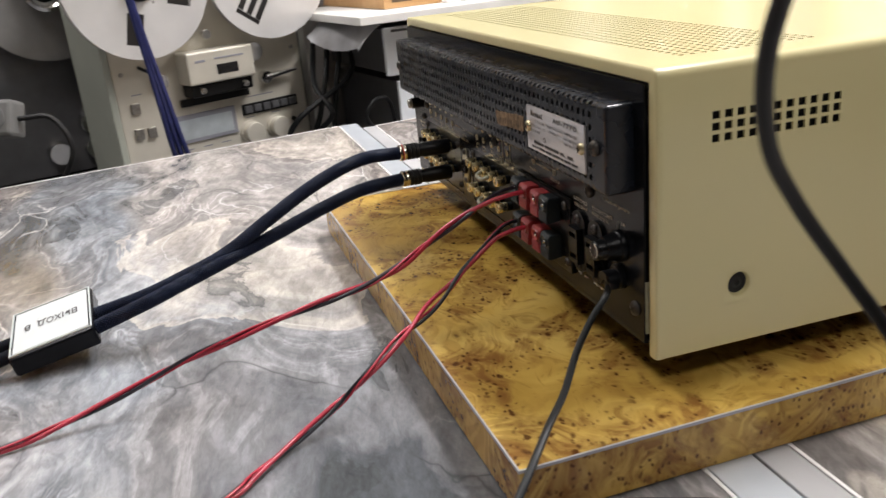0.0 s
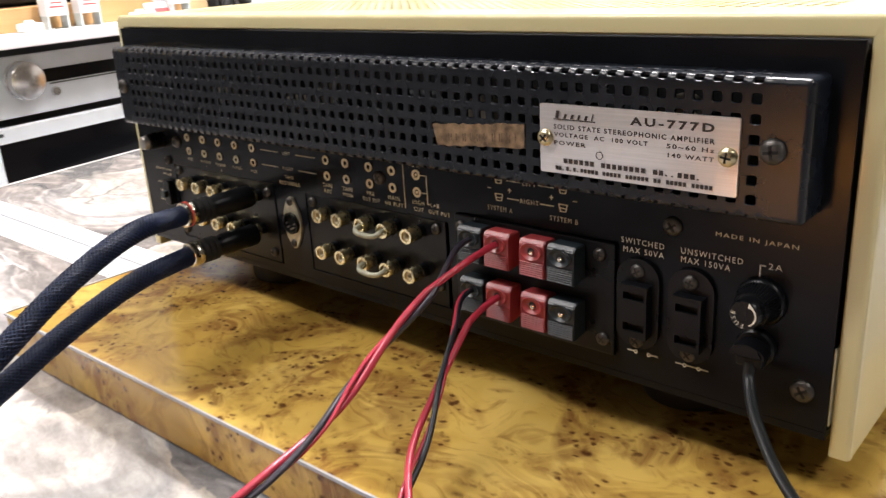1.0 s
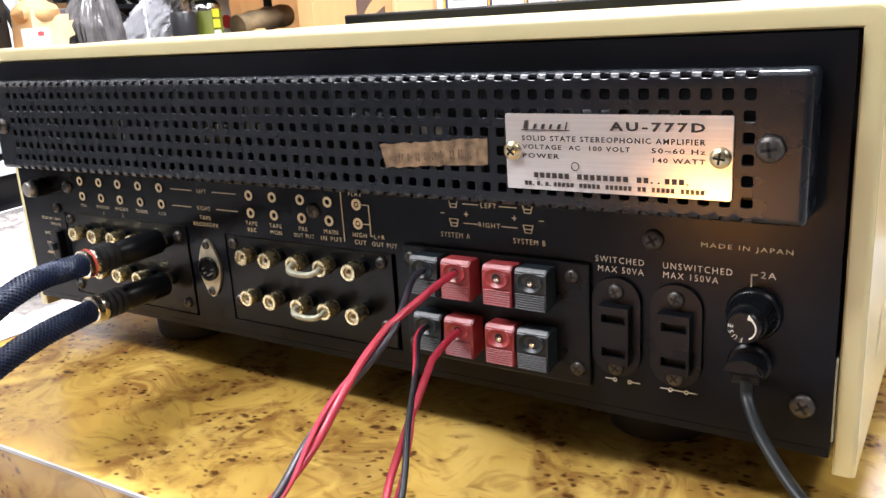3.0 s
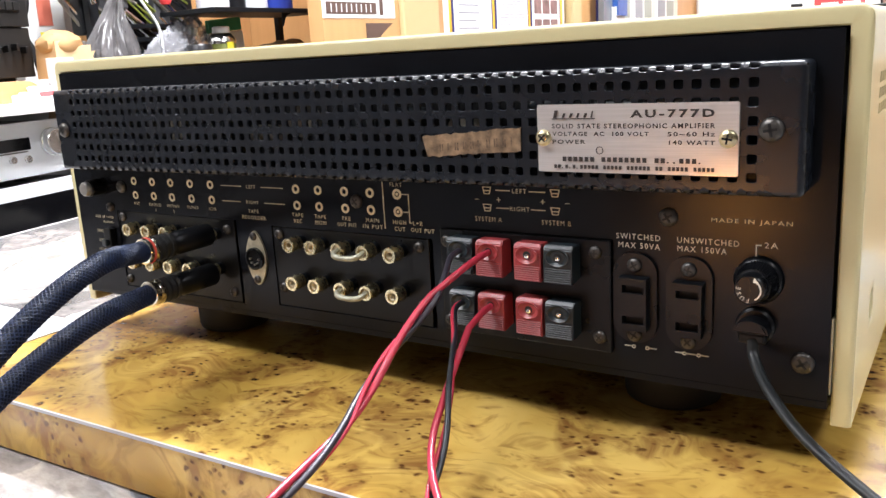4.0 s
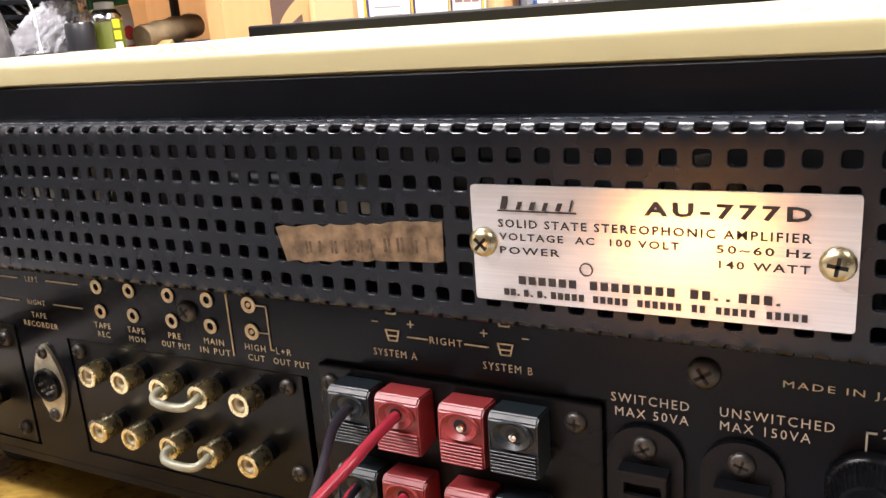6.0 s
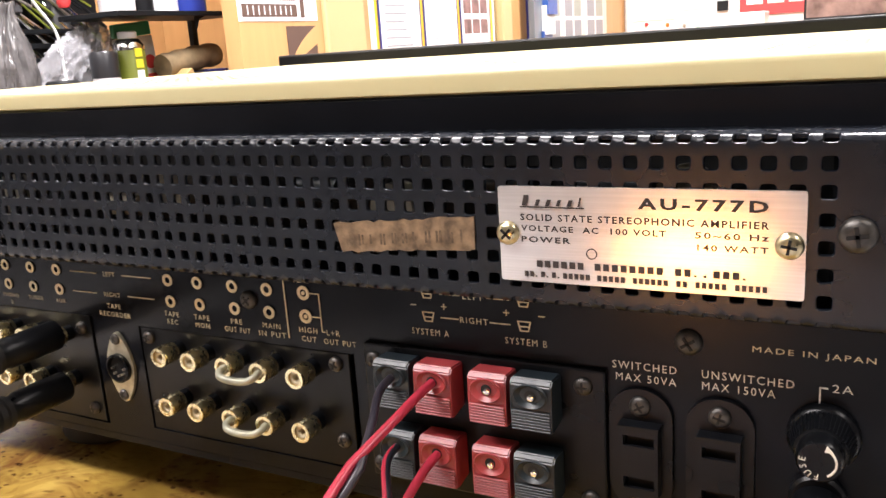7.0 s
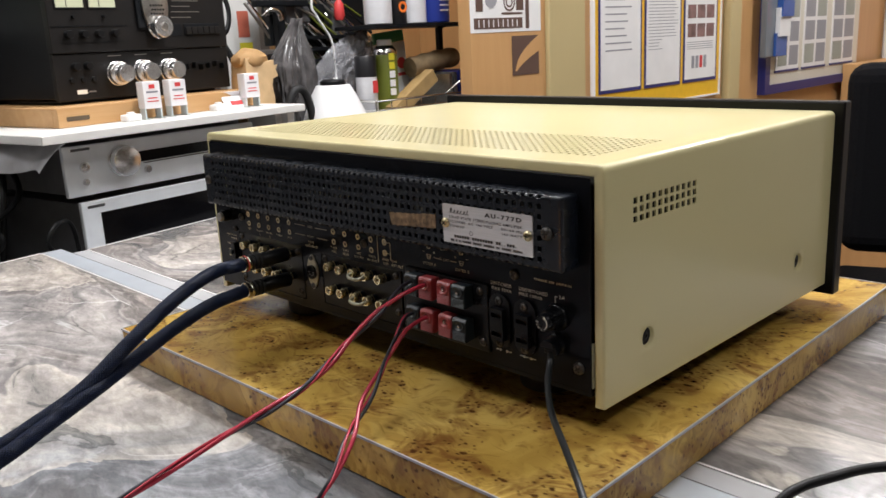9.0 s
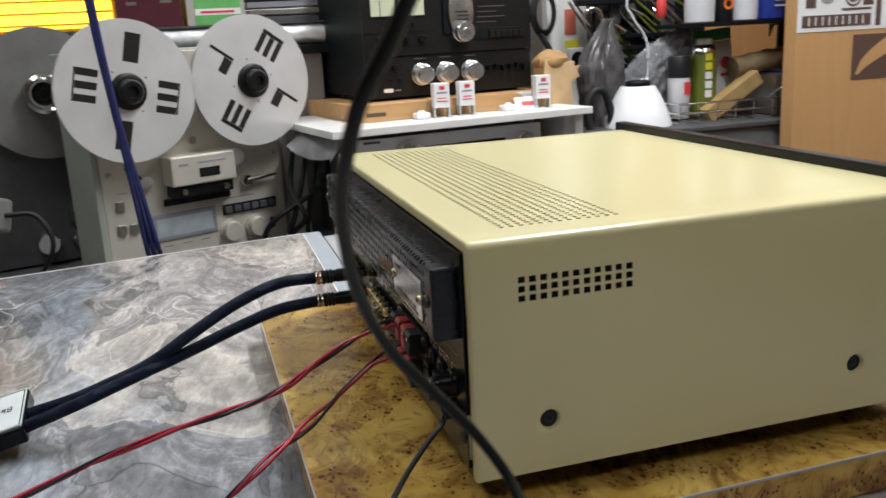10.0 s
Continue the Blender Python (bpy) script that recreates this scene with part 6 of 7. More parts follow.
part("upright", box((-1.79, 0.30, BENCH_Z), (-1.60, 0.319, 0.262)), CASEK, rs)
part("upright", box((-1.79, -1.199, BENCH_Z), (-1.60, -1.18, 0.262)), CASEK, rs)
YGLOW = emitter("yellow_lit_sign", (1.0, 0.62, 0.05), 3.2)
YFRAME = mat("yellow_plastic", (0.75, 0.42, 0.03), 0.35)
ys = thing("lit_sign", "glowing yellow light box", "light box")
part("body", box((-1.66, -0.80, 0.2815), (-1.502, -0.135, 0.43), 0.004), YFRAME, ys)
part("glowing_face", box((-1.502, -0.79, 0.345), (-1.498, -0.30, 0.42)), YGLOW, ys)
for z in (0.352, 0.378, 0.404):
    part("ridge", box((-1.498, -0.79, z), (-1.494, -0.30, z + 0.004)), YFRAME, ys)
MAROON = mat("maroon_carton", (0.075, 0.012, 0.022), 0.4, var=0.1)
GREENB = mat("green_carton", (0.14, 0.42, 0.12), 0.5, var=0.1)
b1 = thing("carton", "maroon carton with faint print", "carton")
part("box", box((-1.495, -0.285, 0.336), (-1.40, -0.145, 0.46), 0.001), MAROON, b1)
part("print_bar", box((-1.40, -0.262, 0.385), (-1.3994, -0.24, 0.392)), STEEL, b1)
part("print_bar", box((-1.40, -0.19, 0.388), (-1.3994, -0.165, 0.394)), STEEL, b1)
b2 = thing("carton", "green and white carton", "carton")
part("box", box((-1.495, -0.118, 0.336), (-1.41, -0.015, 0.46), 0.001), GREENB, b2)
part("white_band", box((-1.41, -0.117, 0.358), (-1.4094, -0.016, 0.372)), PAPERW, b2)
part("red_bar", box((-1.4094, -0.105, 0.362), (-1.4088, -0.03, 0.367)), CREDR, b2)
st = thing("binder_stack", "stack of grey and silver binders", "binders")
for k in range(5):
    part("binder", box((-1.52, 0.0, 0.336 + 0.017 * k), (-1.43 + 0.004 * (k % 2), 0.26, 0.350 + 0.017 * k), 0.002), (SILVERDARK, STEEL, CGREY)[k % 3], st)
# a slatted rest that carries the boxes over the duct
rest = thing("duct_cover", "thin grey rest over the foil duct", "shelf")
part("board", box((-1.52, -0.9, 0.3355 - 0.004), (-1.395, 0.29, 0.3355)), SILVERDARK, rest)
part("back_leg", box((-1.52, -0.9, 0.2815), (-1.51, 0.29, 0.331)), SILVERDARK, rest)

# ---------------------------------------------------------------- notices on the partition
NAVY = mat("navy_border", (0.015, 0.020, 0.14), 0.4)
YELLOWB = mat("yellow_board", (0.80, 0.47, 0.02), 0.4, var=0.04)
SEPIA = mat("sepia_print", (0.10, 0.055, 0.040), 0.6)
GREYINK = mat("pale_print", (0.30, 0.30, 0.32), 0.6)
PHOTO = mat("photo_print", (0.20, 0.11, 0.10), 0.4, var=0.5, scale=30)
BLUEP = mat("blue_plastic", (0.03, 0.09, 0.32), 0.35, var=0.1)
CREAMB = mat("cream_board", (0.66, 0.62, 0.52), 0.5)


def on_wall(y0, y1, z0, z1, d0, d1):
    """A flat piece on the partition, d0 to d1 proud of it."""
    return box((X_P + d0, y0, z0), (X_P + d1, y1, z1))


po = thing("poster", "white poster with brown band emblems as plain shapes", "poster")
part("sheet", on_wall(1.150, 1.420, 0.249, 0.56, 0.0, 0.0012), PAPERW, po)
for y0, y1, z0, z1 in ((1.162, 1.345, 0.258, 0.284), (1.358, 1.372, 0.256, 0.40), (1.265, 1.345, 0.292, 0.297), (1.170, 1.196, 0.30, 0.40), (1.362, 1.412, 0.42, 0.50)):
    part("emblem_bar", on_wall(y0, y1, z0, z1, 0.0012, 0.0018), SEPIA, po)
for k in range(9):
    part("gap_bar", on_wall(1.178 + k * 0.018, 1.181 + k * 0.018, 0.262, 0.280, 0.0018, 0.0022), PAPERW, po)
for r in (0.022, 0.013):
    part("emblem_ring", lathe([(r - 0.004, 0), (r, 0), (r, 0.0008), (r - 0.004, 0.0008), (r - 0.004, 0)], 24, "X", (X_P + 0.0012, 1.295, 0.322)), SEPIA, po)
part("emblem_ring", lathe([(0.0, 0), (0.022, 0), (0.022, 0.0008), (0, 0.0008)], 24, "X", (X_P + 0.0012, 1.226, 0.330)), GREYINK, po)
part("emblem_bar", on_wall(1.322, 1.350, 0.302, 0.335, 0.0012, 0.0018), SEPIA, po)

sg = thing("logo_sign", "brown square sign with a pale curved wedge", "sign")
part("square", on_wall(1.302, 1.410, 0.138, 0.238, 0.0, 0.0012), SEPIA, sg)
wedge = []
for k in range(9):
    t = k / 8
    wedge.append((1.312 + 0.098 * t, 0.150 + 0.088 * t ** 0.55))
for k in range(9):
    t = 1 - k / 8
    wedge.append((1.318 + 0.092 * t, 0.148 + 0.050 * t ** 0.75))
bm = bmesh.new()
A = [bm.verts.new((X_P + 0.0014, y, z)) for y, z in wedge]
B = [bm.verts.new((X_P + 0.0020, y, z)) for y, z in wedge]
bm.faces.new(A)
bm.faces.new(B[::-1])
for k in range(len(A)):
    j = (k + 1) % len(A)
    bm.faces.new((A[k], A[j], B[j], B[k]))
part("pale_wedge", bm, BEECH, sg)

nb = thing("notice_board", "yellow notice board with three framed sheets", "notice board")
part("backing", on_wall(1.648, 2.378, 0.012, 0.62, 0.0, 0.010), YELLOWB, nb)
part("rim", on_wall(1.642, 1.648, 0.006, 0.62, 0.0, 0.014), HOUSING, nb)
part("rim", on_wall(2.378, 2.384, 0.006, 0.62, 0.0, 0.014), HOUSING, nb)
part("rim", on_wall(1.648, 2.378, 0.006, 0.012, 0.0, 0.014), HOUSING, nb)
for n_, (y0, y1) in enumerate(((1.668, 1.890), (1.908, 2.120), (2.138, 2.356))):
    fr = part("sheet_frame", on_wall(y0, y1, 0.060, 0.50, 0.010, 0.0125), NAVY, nb, "navy framed sheet holder")
    part("sheet", on_wall(y0 + 0.008, y1 - 0.008, 0.070, 0.49, 0.0125, 0.0133), PAPERW, fr)
    rnd = random.Random(n_)
    if n_ == 0:
        for k in range(12):
            z = 0.180 + 0.0205 * k
            part("text_bar", on_wall(y0 + 0.03, y0 + 0.03 + rnd.uniform(0.08, 0.15), z, z + 0.0042, 0.0133, 0.0137), GREYINK, fr)
    elif n_ == 1:
        for k in range(30):
            z = 0.175 + 0.0095 * k
            part("text_bar", on_wall(y0 + 0.02, y1 - 0.02 - rnd.uniform(0, 0.03) - (0.09 if k < 4 else 0), z, z + 0.0022, 0.0133, 0.0137), GREYINK, fr)
    else:
        for i in range(3):
            for j in range(3):
                part("photo", on_wall(y0 + 0.022 + 0.060 * i, y0 + 0.074 + 0.060 * i, 0.205 + 0.060 * j, 0.248 + 0.060 * j, 0.0133, 0.0137), PHOTO, fr)
        for k in range(4):
            part("text_bar", on_wall(y0 + 0.02, y1 - 0.03, 0.188 - 0.007 * k, 0.190 - 0.007 * k, 0.0133, 0.0137), GREYINK, fr)
        for k in range(4):
            part("bar_block", on_wall(y0 + 0.05 + 0.026 * k, y0 + 0.068 + 0.026 * k, 0.105, 0.145, 0.0133, 0.0137), GREYINK if k != 2 else CREDR, fr)

bb = thing("notice_board", "cream notice board with a blue rim and leaflets", "notice board")
part("backing", on_wall(2.74, 3.62, 0.010, 0.60, 0.0, 0.02), CREAMB, bb)
part("rim", on_wall(2.70, 2.74, -0.024, 0.60, 0.0, 0.03), NAVY, bb)
part("rim", on_wall(2.74, 3.62, -0.024, 0.010, 0.0, 0.03), NAVY, bb)
for y0, y1 in ((2.80, 3.00), (3.04, 3.26), (3.32, 3.56)):
    fr = part("leaflet", on_wall(y0, y1, 0.060, 0.46, 0.02, 0.023), PAPERW, bb)
    part("border", on_wall(y0 - 0.006, y1 + 0.006, 0.052, 0.060, 0.02, 0.024), NAVY, fr)
    for i in range(2):
        for j in range(4):
            w = (y1 - y0) / 2
            part("panel_print", on_wall(y0 + 0.012 + w * i, y0 + w * (i + 1) - 0.008, 0.075 + 0.09 * j, 0.150 + 0.09 * j, 0.023, 0.0235), GREYINK if (i + j) % 3 else GREYPAINT, fr)
lh = thing("leaflet_rack", "clear wall rack holding blue leaflets", "leaflet rack")
part("rack", box((X_P + 0.031, 2.640, 0.115), (X_P + 0.055, 2.80, 0.50), 0.004), mat("smoked_acrylic", (0.16, 0.18, 0.20), 0.15), lh)
for k in range(3):
    part("leaflet", box((X_P + 0.056, 2.70 + 0.01 * k, 0.118 + 0.07 * k), (X_P + 0.066 + 0.006 * k, 2.79 + 0.012 * k, 0.20 + 0.09 * k), m=Matrix.Translation((0, 0, 0))), BLUEP if k != 1 else PAPERW, lh)

# ---------------------------------------------------------------- alcove with sprays and tools
CAB = mat("grey_cabinet", (0.18, 0.18, 0.185), 0.5, var=0.1)
al = thing("side_cabinet", "low grey cabinet in the alcove", "cabinet")
part("body", box((-1.60, 0.725, FLOOR_Z), (-1.06, 1.62, 0.040), 0.003), CAB, al)
part("top", box((-1.62, 0.722, 0.0405), (-1.05, 1.63, 0.052), 0.002), SILVERDARK, al)
part_b = thing("alcove_back", "beech veneer back panel of the alcove", "panel", kind="structure")
part("panel", box((-1.66, 1.02, FLOOR_Z), (-1.64, 1.64, CEILING_Z - 0.002)), BEECH, part_b)
part("side_panel", box((-1.638, 1.60, FLOOR_Z), (X_P - 0.042, 1.63, CEILING_Z - 0.002)), BEECH, part_b)

ws = thing("spray_shelf", "dark shelf holding spray cans", "shelf")
part("board", box((-1.30, 0.985, 0.272), (-1.13, 1.36, 0.282), 0.001), CASEK, ws)
part("rear_upright", box((-1.31, 1.355, 0.0525), (-1.295, 1.37, 0.50)), CASEK, ws)
part("bracket", plate([(0.0, 0.0), (0.0, -0.030), (0.012, -0.006), (0.030, 0.0)], 0.0, 0.004), CASEK, ws, m=Matrix.Translation((-1.14, 1.205, 0.2718)) @ Matrix.Rotation(radians(90), 4, "Z"))


def spray_can(x, y, z, r, h, body, cap, label, band=None):
    c = thing("spray_can", label, "spray can", pose(x, y, z), "spray cans")
    part("can", lathe([(0, 0), (r * 0.92, 0), (r, 0.003), (r, h * 0.84), (r * 0.94, h * 0.86), (r * 0.72, h * 0.91), (r * 0.70, h * 0.92), (0, h * 0.92)], 28, "Z"), body, c, smooth=True)
    part("cap", lathe([(r * 0.62, h * 0.90), (r * 0.62, h * 0.99), (r * 0.5, h), (0, h)], 24, "Z"), cap, c, smooth=True)
    if band:
        part("label_band", lathe([(r + 0.0004, h * band[1]), (r + 0.0004, h * band[2])], 28, "Z"), band[0], c, smooth=True)
    return c


CANW = mat("white_can", (0.72, 0.72, 0.74), 0.3, 0.2, var=0.06)
CANK = mat("black_can", (0.015, 0.015, 0.017), 0.3)
CANB = mat("blue_can", (0.02, 0.04, 0.26), 0.3)
OLIVE = mat("olive_can", (0.13, 0.15, 0.02), 0.35)
YELP = mat("yellow_print", (0.75, 0.66, 0.04), 0.5)
ORANGEP = mat("orange_print", (0.85, 0.20, 0.03), 0.5)
spray_can(-1.20, 1.050, 0.282, 0.036, 0.22, CANW, HOUSING, "white spray can on the dark shelf", (GREYINK, 0.35, 0.52))
s2 = spray_can(-1.20, 1.116, 0.282, 0.024, 0.20, CANK, CANK, "black spray can with an orange mark")
part("orange_mark", lathe([(0.014, 0.0), (0.014, 0.0015), (0.008, 0.0015), (0.008, 0.0)], 20, "X", (0.0235, -0.002, 0.042)), ORANGEP, s2)
spray_can(-1.20, 1.174, 0.282, 0.033, 0.22, CANW, CREDR, "white spray can with a red cap", (GREYINK, 0.30, 0.40))
s4 = spray_can(-1.20, 1.250, 0.282, 0.040, 0.20, CANB, CANB, "dark blue can with pale print")
for k in range(3):
    part("print_bar", box((0.0395, -0.018, 0.03 + 0.013 * k), (0.0405, 0.014, 0.034 + 0.013 * k)), PAPERW, s4)

# wire basket with its contents
BK = 0.052
wb = thing("wire_basket", "chrome wire basket full of odds and ends", "basket", pose(0, 0, 0))
for z in (0.100, 0.078):
    for a, b in (((-1.10, 0.94), (-1.10, 1.34)), ((-1.10, 1.34), (-1.34, 1.34)), ((-1.34, 1.34), (-1.34, 0.94)), ((-1.34, 0.94), (-1.10, 0.94))):
        part("rail", tube([(*a, z), (*b, z)], 0.0026, 8), CHROME, wb, smooth=True)
for k in range(9):
    y = 0.94 + 0.05 * k
    part("wire", tube([(-1.10, y, 0.100), (-1.10, y, BK + 0.003), (-1.34, y, BK + 0.003), (-1.34, y, 0.100)], 0.0014, 6), CHROME, wb)
part("hook", tube([(-1.10, 1.175, 0.10), (-1.07, 1.20, 0.130), (-1.07, 1.245, 0.132)], 0.0026, 8), CHROME, wb)
c1 = spray_can(-1.20, 0.997, BK + 0.006, 0.027, 0.150, CANW, CANK, "white and black can in the basket")
part("black_top", lathe([(0.0275, 0.098), (0.0275, 0.146), (0.025, 0.150), (0, 0.150)], 28, "Z"), CANK, c1, smooth=True)
part("red_mark", box((0.0262, -0.002, 0.058), (0.0278, 0.014, 0.088)), CREDR, c1)
c2 = spray_can(-1.20, 1.064, BK + 0.006, 0.031, 0.188, OLIVE, HOUSING, "olive spray can with yellow print")
for k in range(5):
    part("print_bar", box((0.0305, -0.014, 0.048 + 0.022 * k), (0.0318, 0.004, 0.065 + 0.022 * k)), YELP if k > 2 else PAPERW, c2)
part("silver_shoulder", lathe([(0.0315, 0.150), (0.031, 0.160), (0.022, 0.172), (0.0, 0.172)], 28, "Z"), CHROME, c2, smooth=True)


def peaked_bag(label, centre, size, material, seed):
    """A tall bag of soft film: straight foot, a slanting shoulder that runs up to one gathered peak, long uneven creases."""
    bm = bmesh.new()
    seg, rows, prev = 96, 44, None
    for i in range(rows + 1):
        v = i / rows
        t = max(0.0, (v - 0.50) / 0.50)
        w = 0.92 + 0.10 * math.sin(2.6 * v + 0.6) - 0.72 * t * t * (3 - 2 * t) * 0.92
        row = []
        for k in range(seg):
            a = 2 * math.pi * k / seg
            n = noise.noise(Vector((math.cos(a) * 1.7 + seed, math.sin(a) * 1.7, v * 1.6)))
            ridge = 1 - abs(noise.noise(Vector((math.cos(a) * 4.5, math.sin(a) * 4.5 + seed, v * 1.3 + n))))
            fine = noise.noise(Vector((math.cos(a) * 7, math.sin(a) * 7, v * 6 + seed)))
            f = w * (0.70 + 0.30 * ridge ** 3 + 0.26 * n + 0.06 * fine)
            row.append(bm.verts.new((size[0] * f * math.cos(a), size[1] * (f * math.sin(a) + 0.42 * t * t), size[2] * (v + 0.03 * n * v))))
        if prev:
            for k in range(seg):
                bm.faces.new((prev[k], prev[(k + 1) % seg], row[(k + 1) % seg], row[k]))
        prev = row
    bm.faces.new(prev)
    return tagged(part("plastic_bag", bm, material, None, smooth=True, m=pose(*centre)), label, "bag")


def film_heap(label, centre, size, lean, material, seed):
    """A loose heap of clear film: folds run up to one side, with sharp ridges between hollow faces."""
    bm = bmesh.new()
    bmesh.ops.create_icosphere(bm, subdivisions=6, radius=1.0)
    for v in bm.verts:
        c = v.co
        n = noise.noise(c * 1.3 + Vector((seed, 0, 0)))
        skew = Vector((c.x * 1.8, c.y * 2.6 - c.z * 1.5, c.z * 1.2 + c.y * 0.6))
        r1 = 1 - abs(noise.noise(skew * 1.5 + Vector((n * 1.5, seed, 0)))) * 1.7
        r2 = 1 - abs(noise.noise(skew * 3.6 + Vector((seed, n * 2.0, 5)))) * 1.7
        f = 0.76 + 0.22 * n + 0.20 * r1 ** 3 + 0.07 * r2 ** 3
        up = max(0.0, c.z)
        v.co = Vector((size[0] * c.x * f, size[1] * (c.y * f * (1 - 0.35 * up) + lean * up), size[2] * c.z * f))
    low = min(v.co.z for v in bm.verts)
    for v in bm.verts:
        v.co.z -= low
    return tagged(part("plastic_bag", bm, material, None, smooth=True, m=pose(*centre)), label, "bag")


GREYBAG = mat("grey_film", (0.085, 0.080, 0.080), 0.24, var=0.6, scale=22, rvar=0.12, bump=0.5, bscale=45)
CLEARBAG = mat("clear_film", (0.42, 0.42, 0.44), 0.12, var=0.4, scale=20, bump=0.3, bscale=60)
CLEARBAG.node_tree.nodes["Principled BSDF"].inputs["Alpha"].default_value = 0.42
peaked_bag("tall dusty grey plastic bag in the alcove", (-1.24, 0.806, 0.052), (0.046, 0.060, 0.250), GREYBAG, 3.1)
film_heap("crumpled clear plastic bag behind the white shade", (-1.275, 0.995, 0.062), (0.045, 0.115, 0.102), 0.42, CLEARBAG, 7.7)
film_heap("crumpled clear plastic bag in the basket", (-1.36, 1.030, 0.052), (0.04, 0.070, 0.100), 0.2, CLEARBAG, 1.7)
ho = thing("rubber_hose", "black rubber hose looped beside the grey bag", "hose")
part("hose", tube(spline([(-1.165, 0.742, 0.054), (-1.165, 0.735, 0.105), (-1.165, 0.752, 0.140), (-1.165, 0.778, 0.138), (-1.165, 0.792, 0.105), (-1.165, 0.800, 0.054)], 8), 0.0095, 12), RUBBER, ho, smooth=True)
WGBAG = mat("white_sack", (0.66, 0.66, 0.64), 0.45, var=0.05)
GREENP = mat("green_print", (0.03, 0.22, 0.09), 0.4)
gb = thing("sack", "white bag with a green top and red print", "bag", pose(-1.239, 1.125, 0.066, 5, 0, 0))
part("bag", box((-0.006, -0.050, 0.0), (0.006, 0.055, 0.170), 0.004, 3), WGBAG, gb)
part("green_top", box((-0.0055, -0.049, 0.171), (0.0055, 0.054, 0.200), 0.003, 3), GREENP, gb)
part("red_mark", lathe([(0.015, 0.0), (0.015, 0.001), (0, 0.001)], 20, "X", (0.006, 0.034, 0.115)), CREDR, gb)
part("print_bar", box((0.006, 0.018, 0.082), (0.0072, 0.048, 0.090)), CREDR, gb)
FOAM = mat("brown_foam", (0.21, 0.150, 0.080), 0.9, var=0.25, scale=40, bump=0.5, bscale=200)
fo = thing("foam_roll", "brown foam roll lying on folders", "foam")
bm = tube(spline([(-1.19, 1.140, 0.170), (-1.19, 1.19, 0.178), (-1.19, 1.25, 0.186), (-1.19, 1.305, 0.190)], 6), [0.026 + 0.0015 * math.sin(k * 1.3) for k in range(19)], 18)
part("roll", bm, FOAM, fo, smooth=True)
we = thing("cardboard_wedge", "folded brown cardboard in the basket", "cardboard")
part("cardboard", box((-0.020, -0.018, 0), (0.020, 0.018, 0.165), 0.002, m=pose(-1.16, 1.045, 0.062, -58, 0, 0)), mat("old_cardboard", (0.34, 0.22, 0.085), 0.8, var=0.15, scale=30), we)
fd = thing("folders", "clear and dark folders standing in the basket", "folders")
for k in range(7):
    y = 1.205 + 0.019 * k
    part("folder", box((-1.30, y, BK + 0.005), (-1.11, y + 0.010, 0.150 + 0.004 * (k % 3)), 0.001), (STEEL, GREYBAG, NAVY, CLEARBAG, SILVERDARK)[k % 5], fd)

SHADE = mat("white_shade", (0.84, 0.84, 0.84), 0.35)
ld = thing("white_funnel", "white conical plastic shade with a dark neck", "shade", pose(-1.17, 0.868, 0.052))
part("cone", lathe([(0.080, 0.0), (0.078, 0.012), (0.070, 0.036), (0.053, 0.072), (0.041, 0.0925), (0.037, 0.094), (0.037, 0.090)], 40, "Z"), SHADE, ld, smooth=True)
part("neck", lathe([(0.030, 0.088), (0.030, 0.102), (0.026, 0.106), (0, 0.106)], 28, "Z"), CASEK, ld, smooth=True)

# white electric panel, socket and dark frame at the back
ep = thing("wall_panel", "pale wall panel with a red notice and yellow sticker", "panel")
part("panel", box((-1.58, 0.800, BENCH_Z), (-1.545, 0.918, 0.62), 0.003), WHITEWALL, ep)
part("red_notice", box((-1.545, 0.852, 0.270), (-1.5435, 0.886, 0.338)), mat("faded_red", (0.52, 0.14, 0.09), 0.4), ep)
part("yellow_sticker", box((-1.545, 0.852, 0.232), (-1.5435, 0.892, 0.256)), YELP, ep)
so = thing("wall_socket", "white double socket with a black plug", "socket", pose(-1.545, 0.905, 0.205))
part("plate", box((0.0, -0.05, -0.03), (0.022, 0.05, 0.03), 0.006), HOUSING, so)
part("well", lathe([(0.020, 0.0222), (0.019, 0.0245), (0.015, 0.0230), (0, 0.0230)], 24, "X", (0, -0.024, 0)), HUB, so)
part("plug", lathe([(0.018, 0.0222), (0.018, 0.050), (0.010, 0.058), (0, 0.058)], 24, "X", (0, 0.024, 0)), RUBBER, so, smooth=True)
part("plug_lead", tube(spline([(0.056, 0.024, 0.0), (0.11, 0.03, 0.0), (0.17, 0.025, -0.02), (0.21, 0.02, -0.08), (0.215, 0.02, -0.153)], 8), 0.011, 10), RUBBER, so, smooth=True)
fr = thing("metal_frame", "black metal frame with tools hung on it", "rack")
part("post", box((-1.50, 0.935, 0.0525), (-1.48, 0.962, 0.62)), CASEK, fr)
part("bar", box((-1.50, 0.86, 0.352), (-1.475, 1.02, 0.366)), CASEK, fr)
for k, z in enumerate((0.165, 0.195, 0.225, 0.255)):
    part("bar", box((-1.43, 0.963, z), (-1.405, 1.17 - 0.02 * (k % 2), z + 0.010), 0.001), CASEK, fr)
part("back_plate", box((-1.512, 0.97, 0.14), (-1.503, 1.26, 0.40)), CASEK, fr)
tc_ = thing("bench_clamp", "black tee-shaped bench clamp in the alcove", "clamp")
part("bar", box((-1.428, 0.826, 0.341), (-1.402, 0.985, 0.357), 0.003), CASEK, tc_)
part("post", box((-1.426, 0.884, 0.0525), (-1.404, 0.908, 0.340), 0.002), CASEK, tc_)
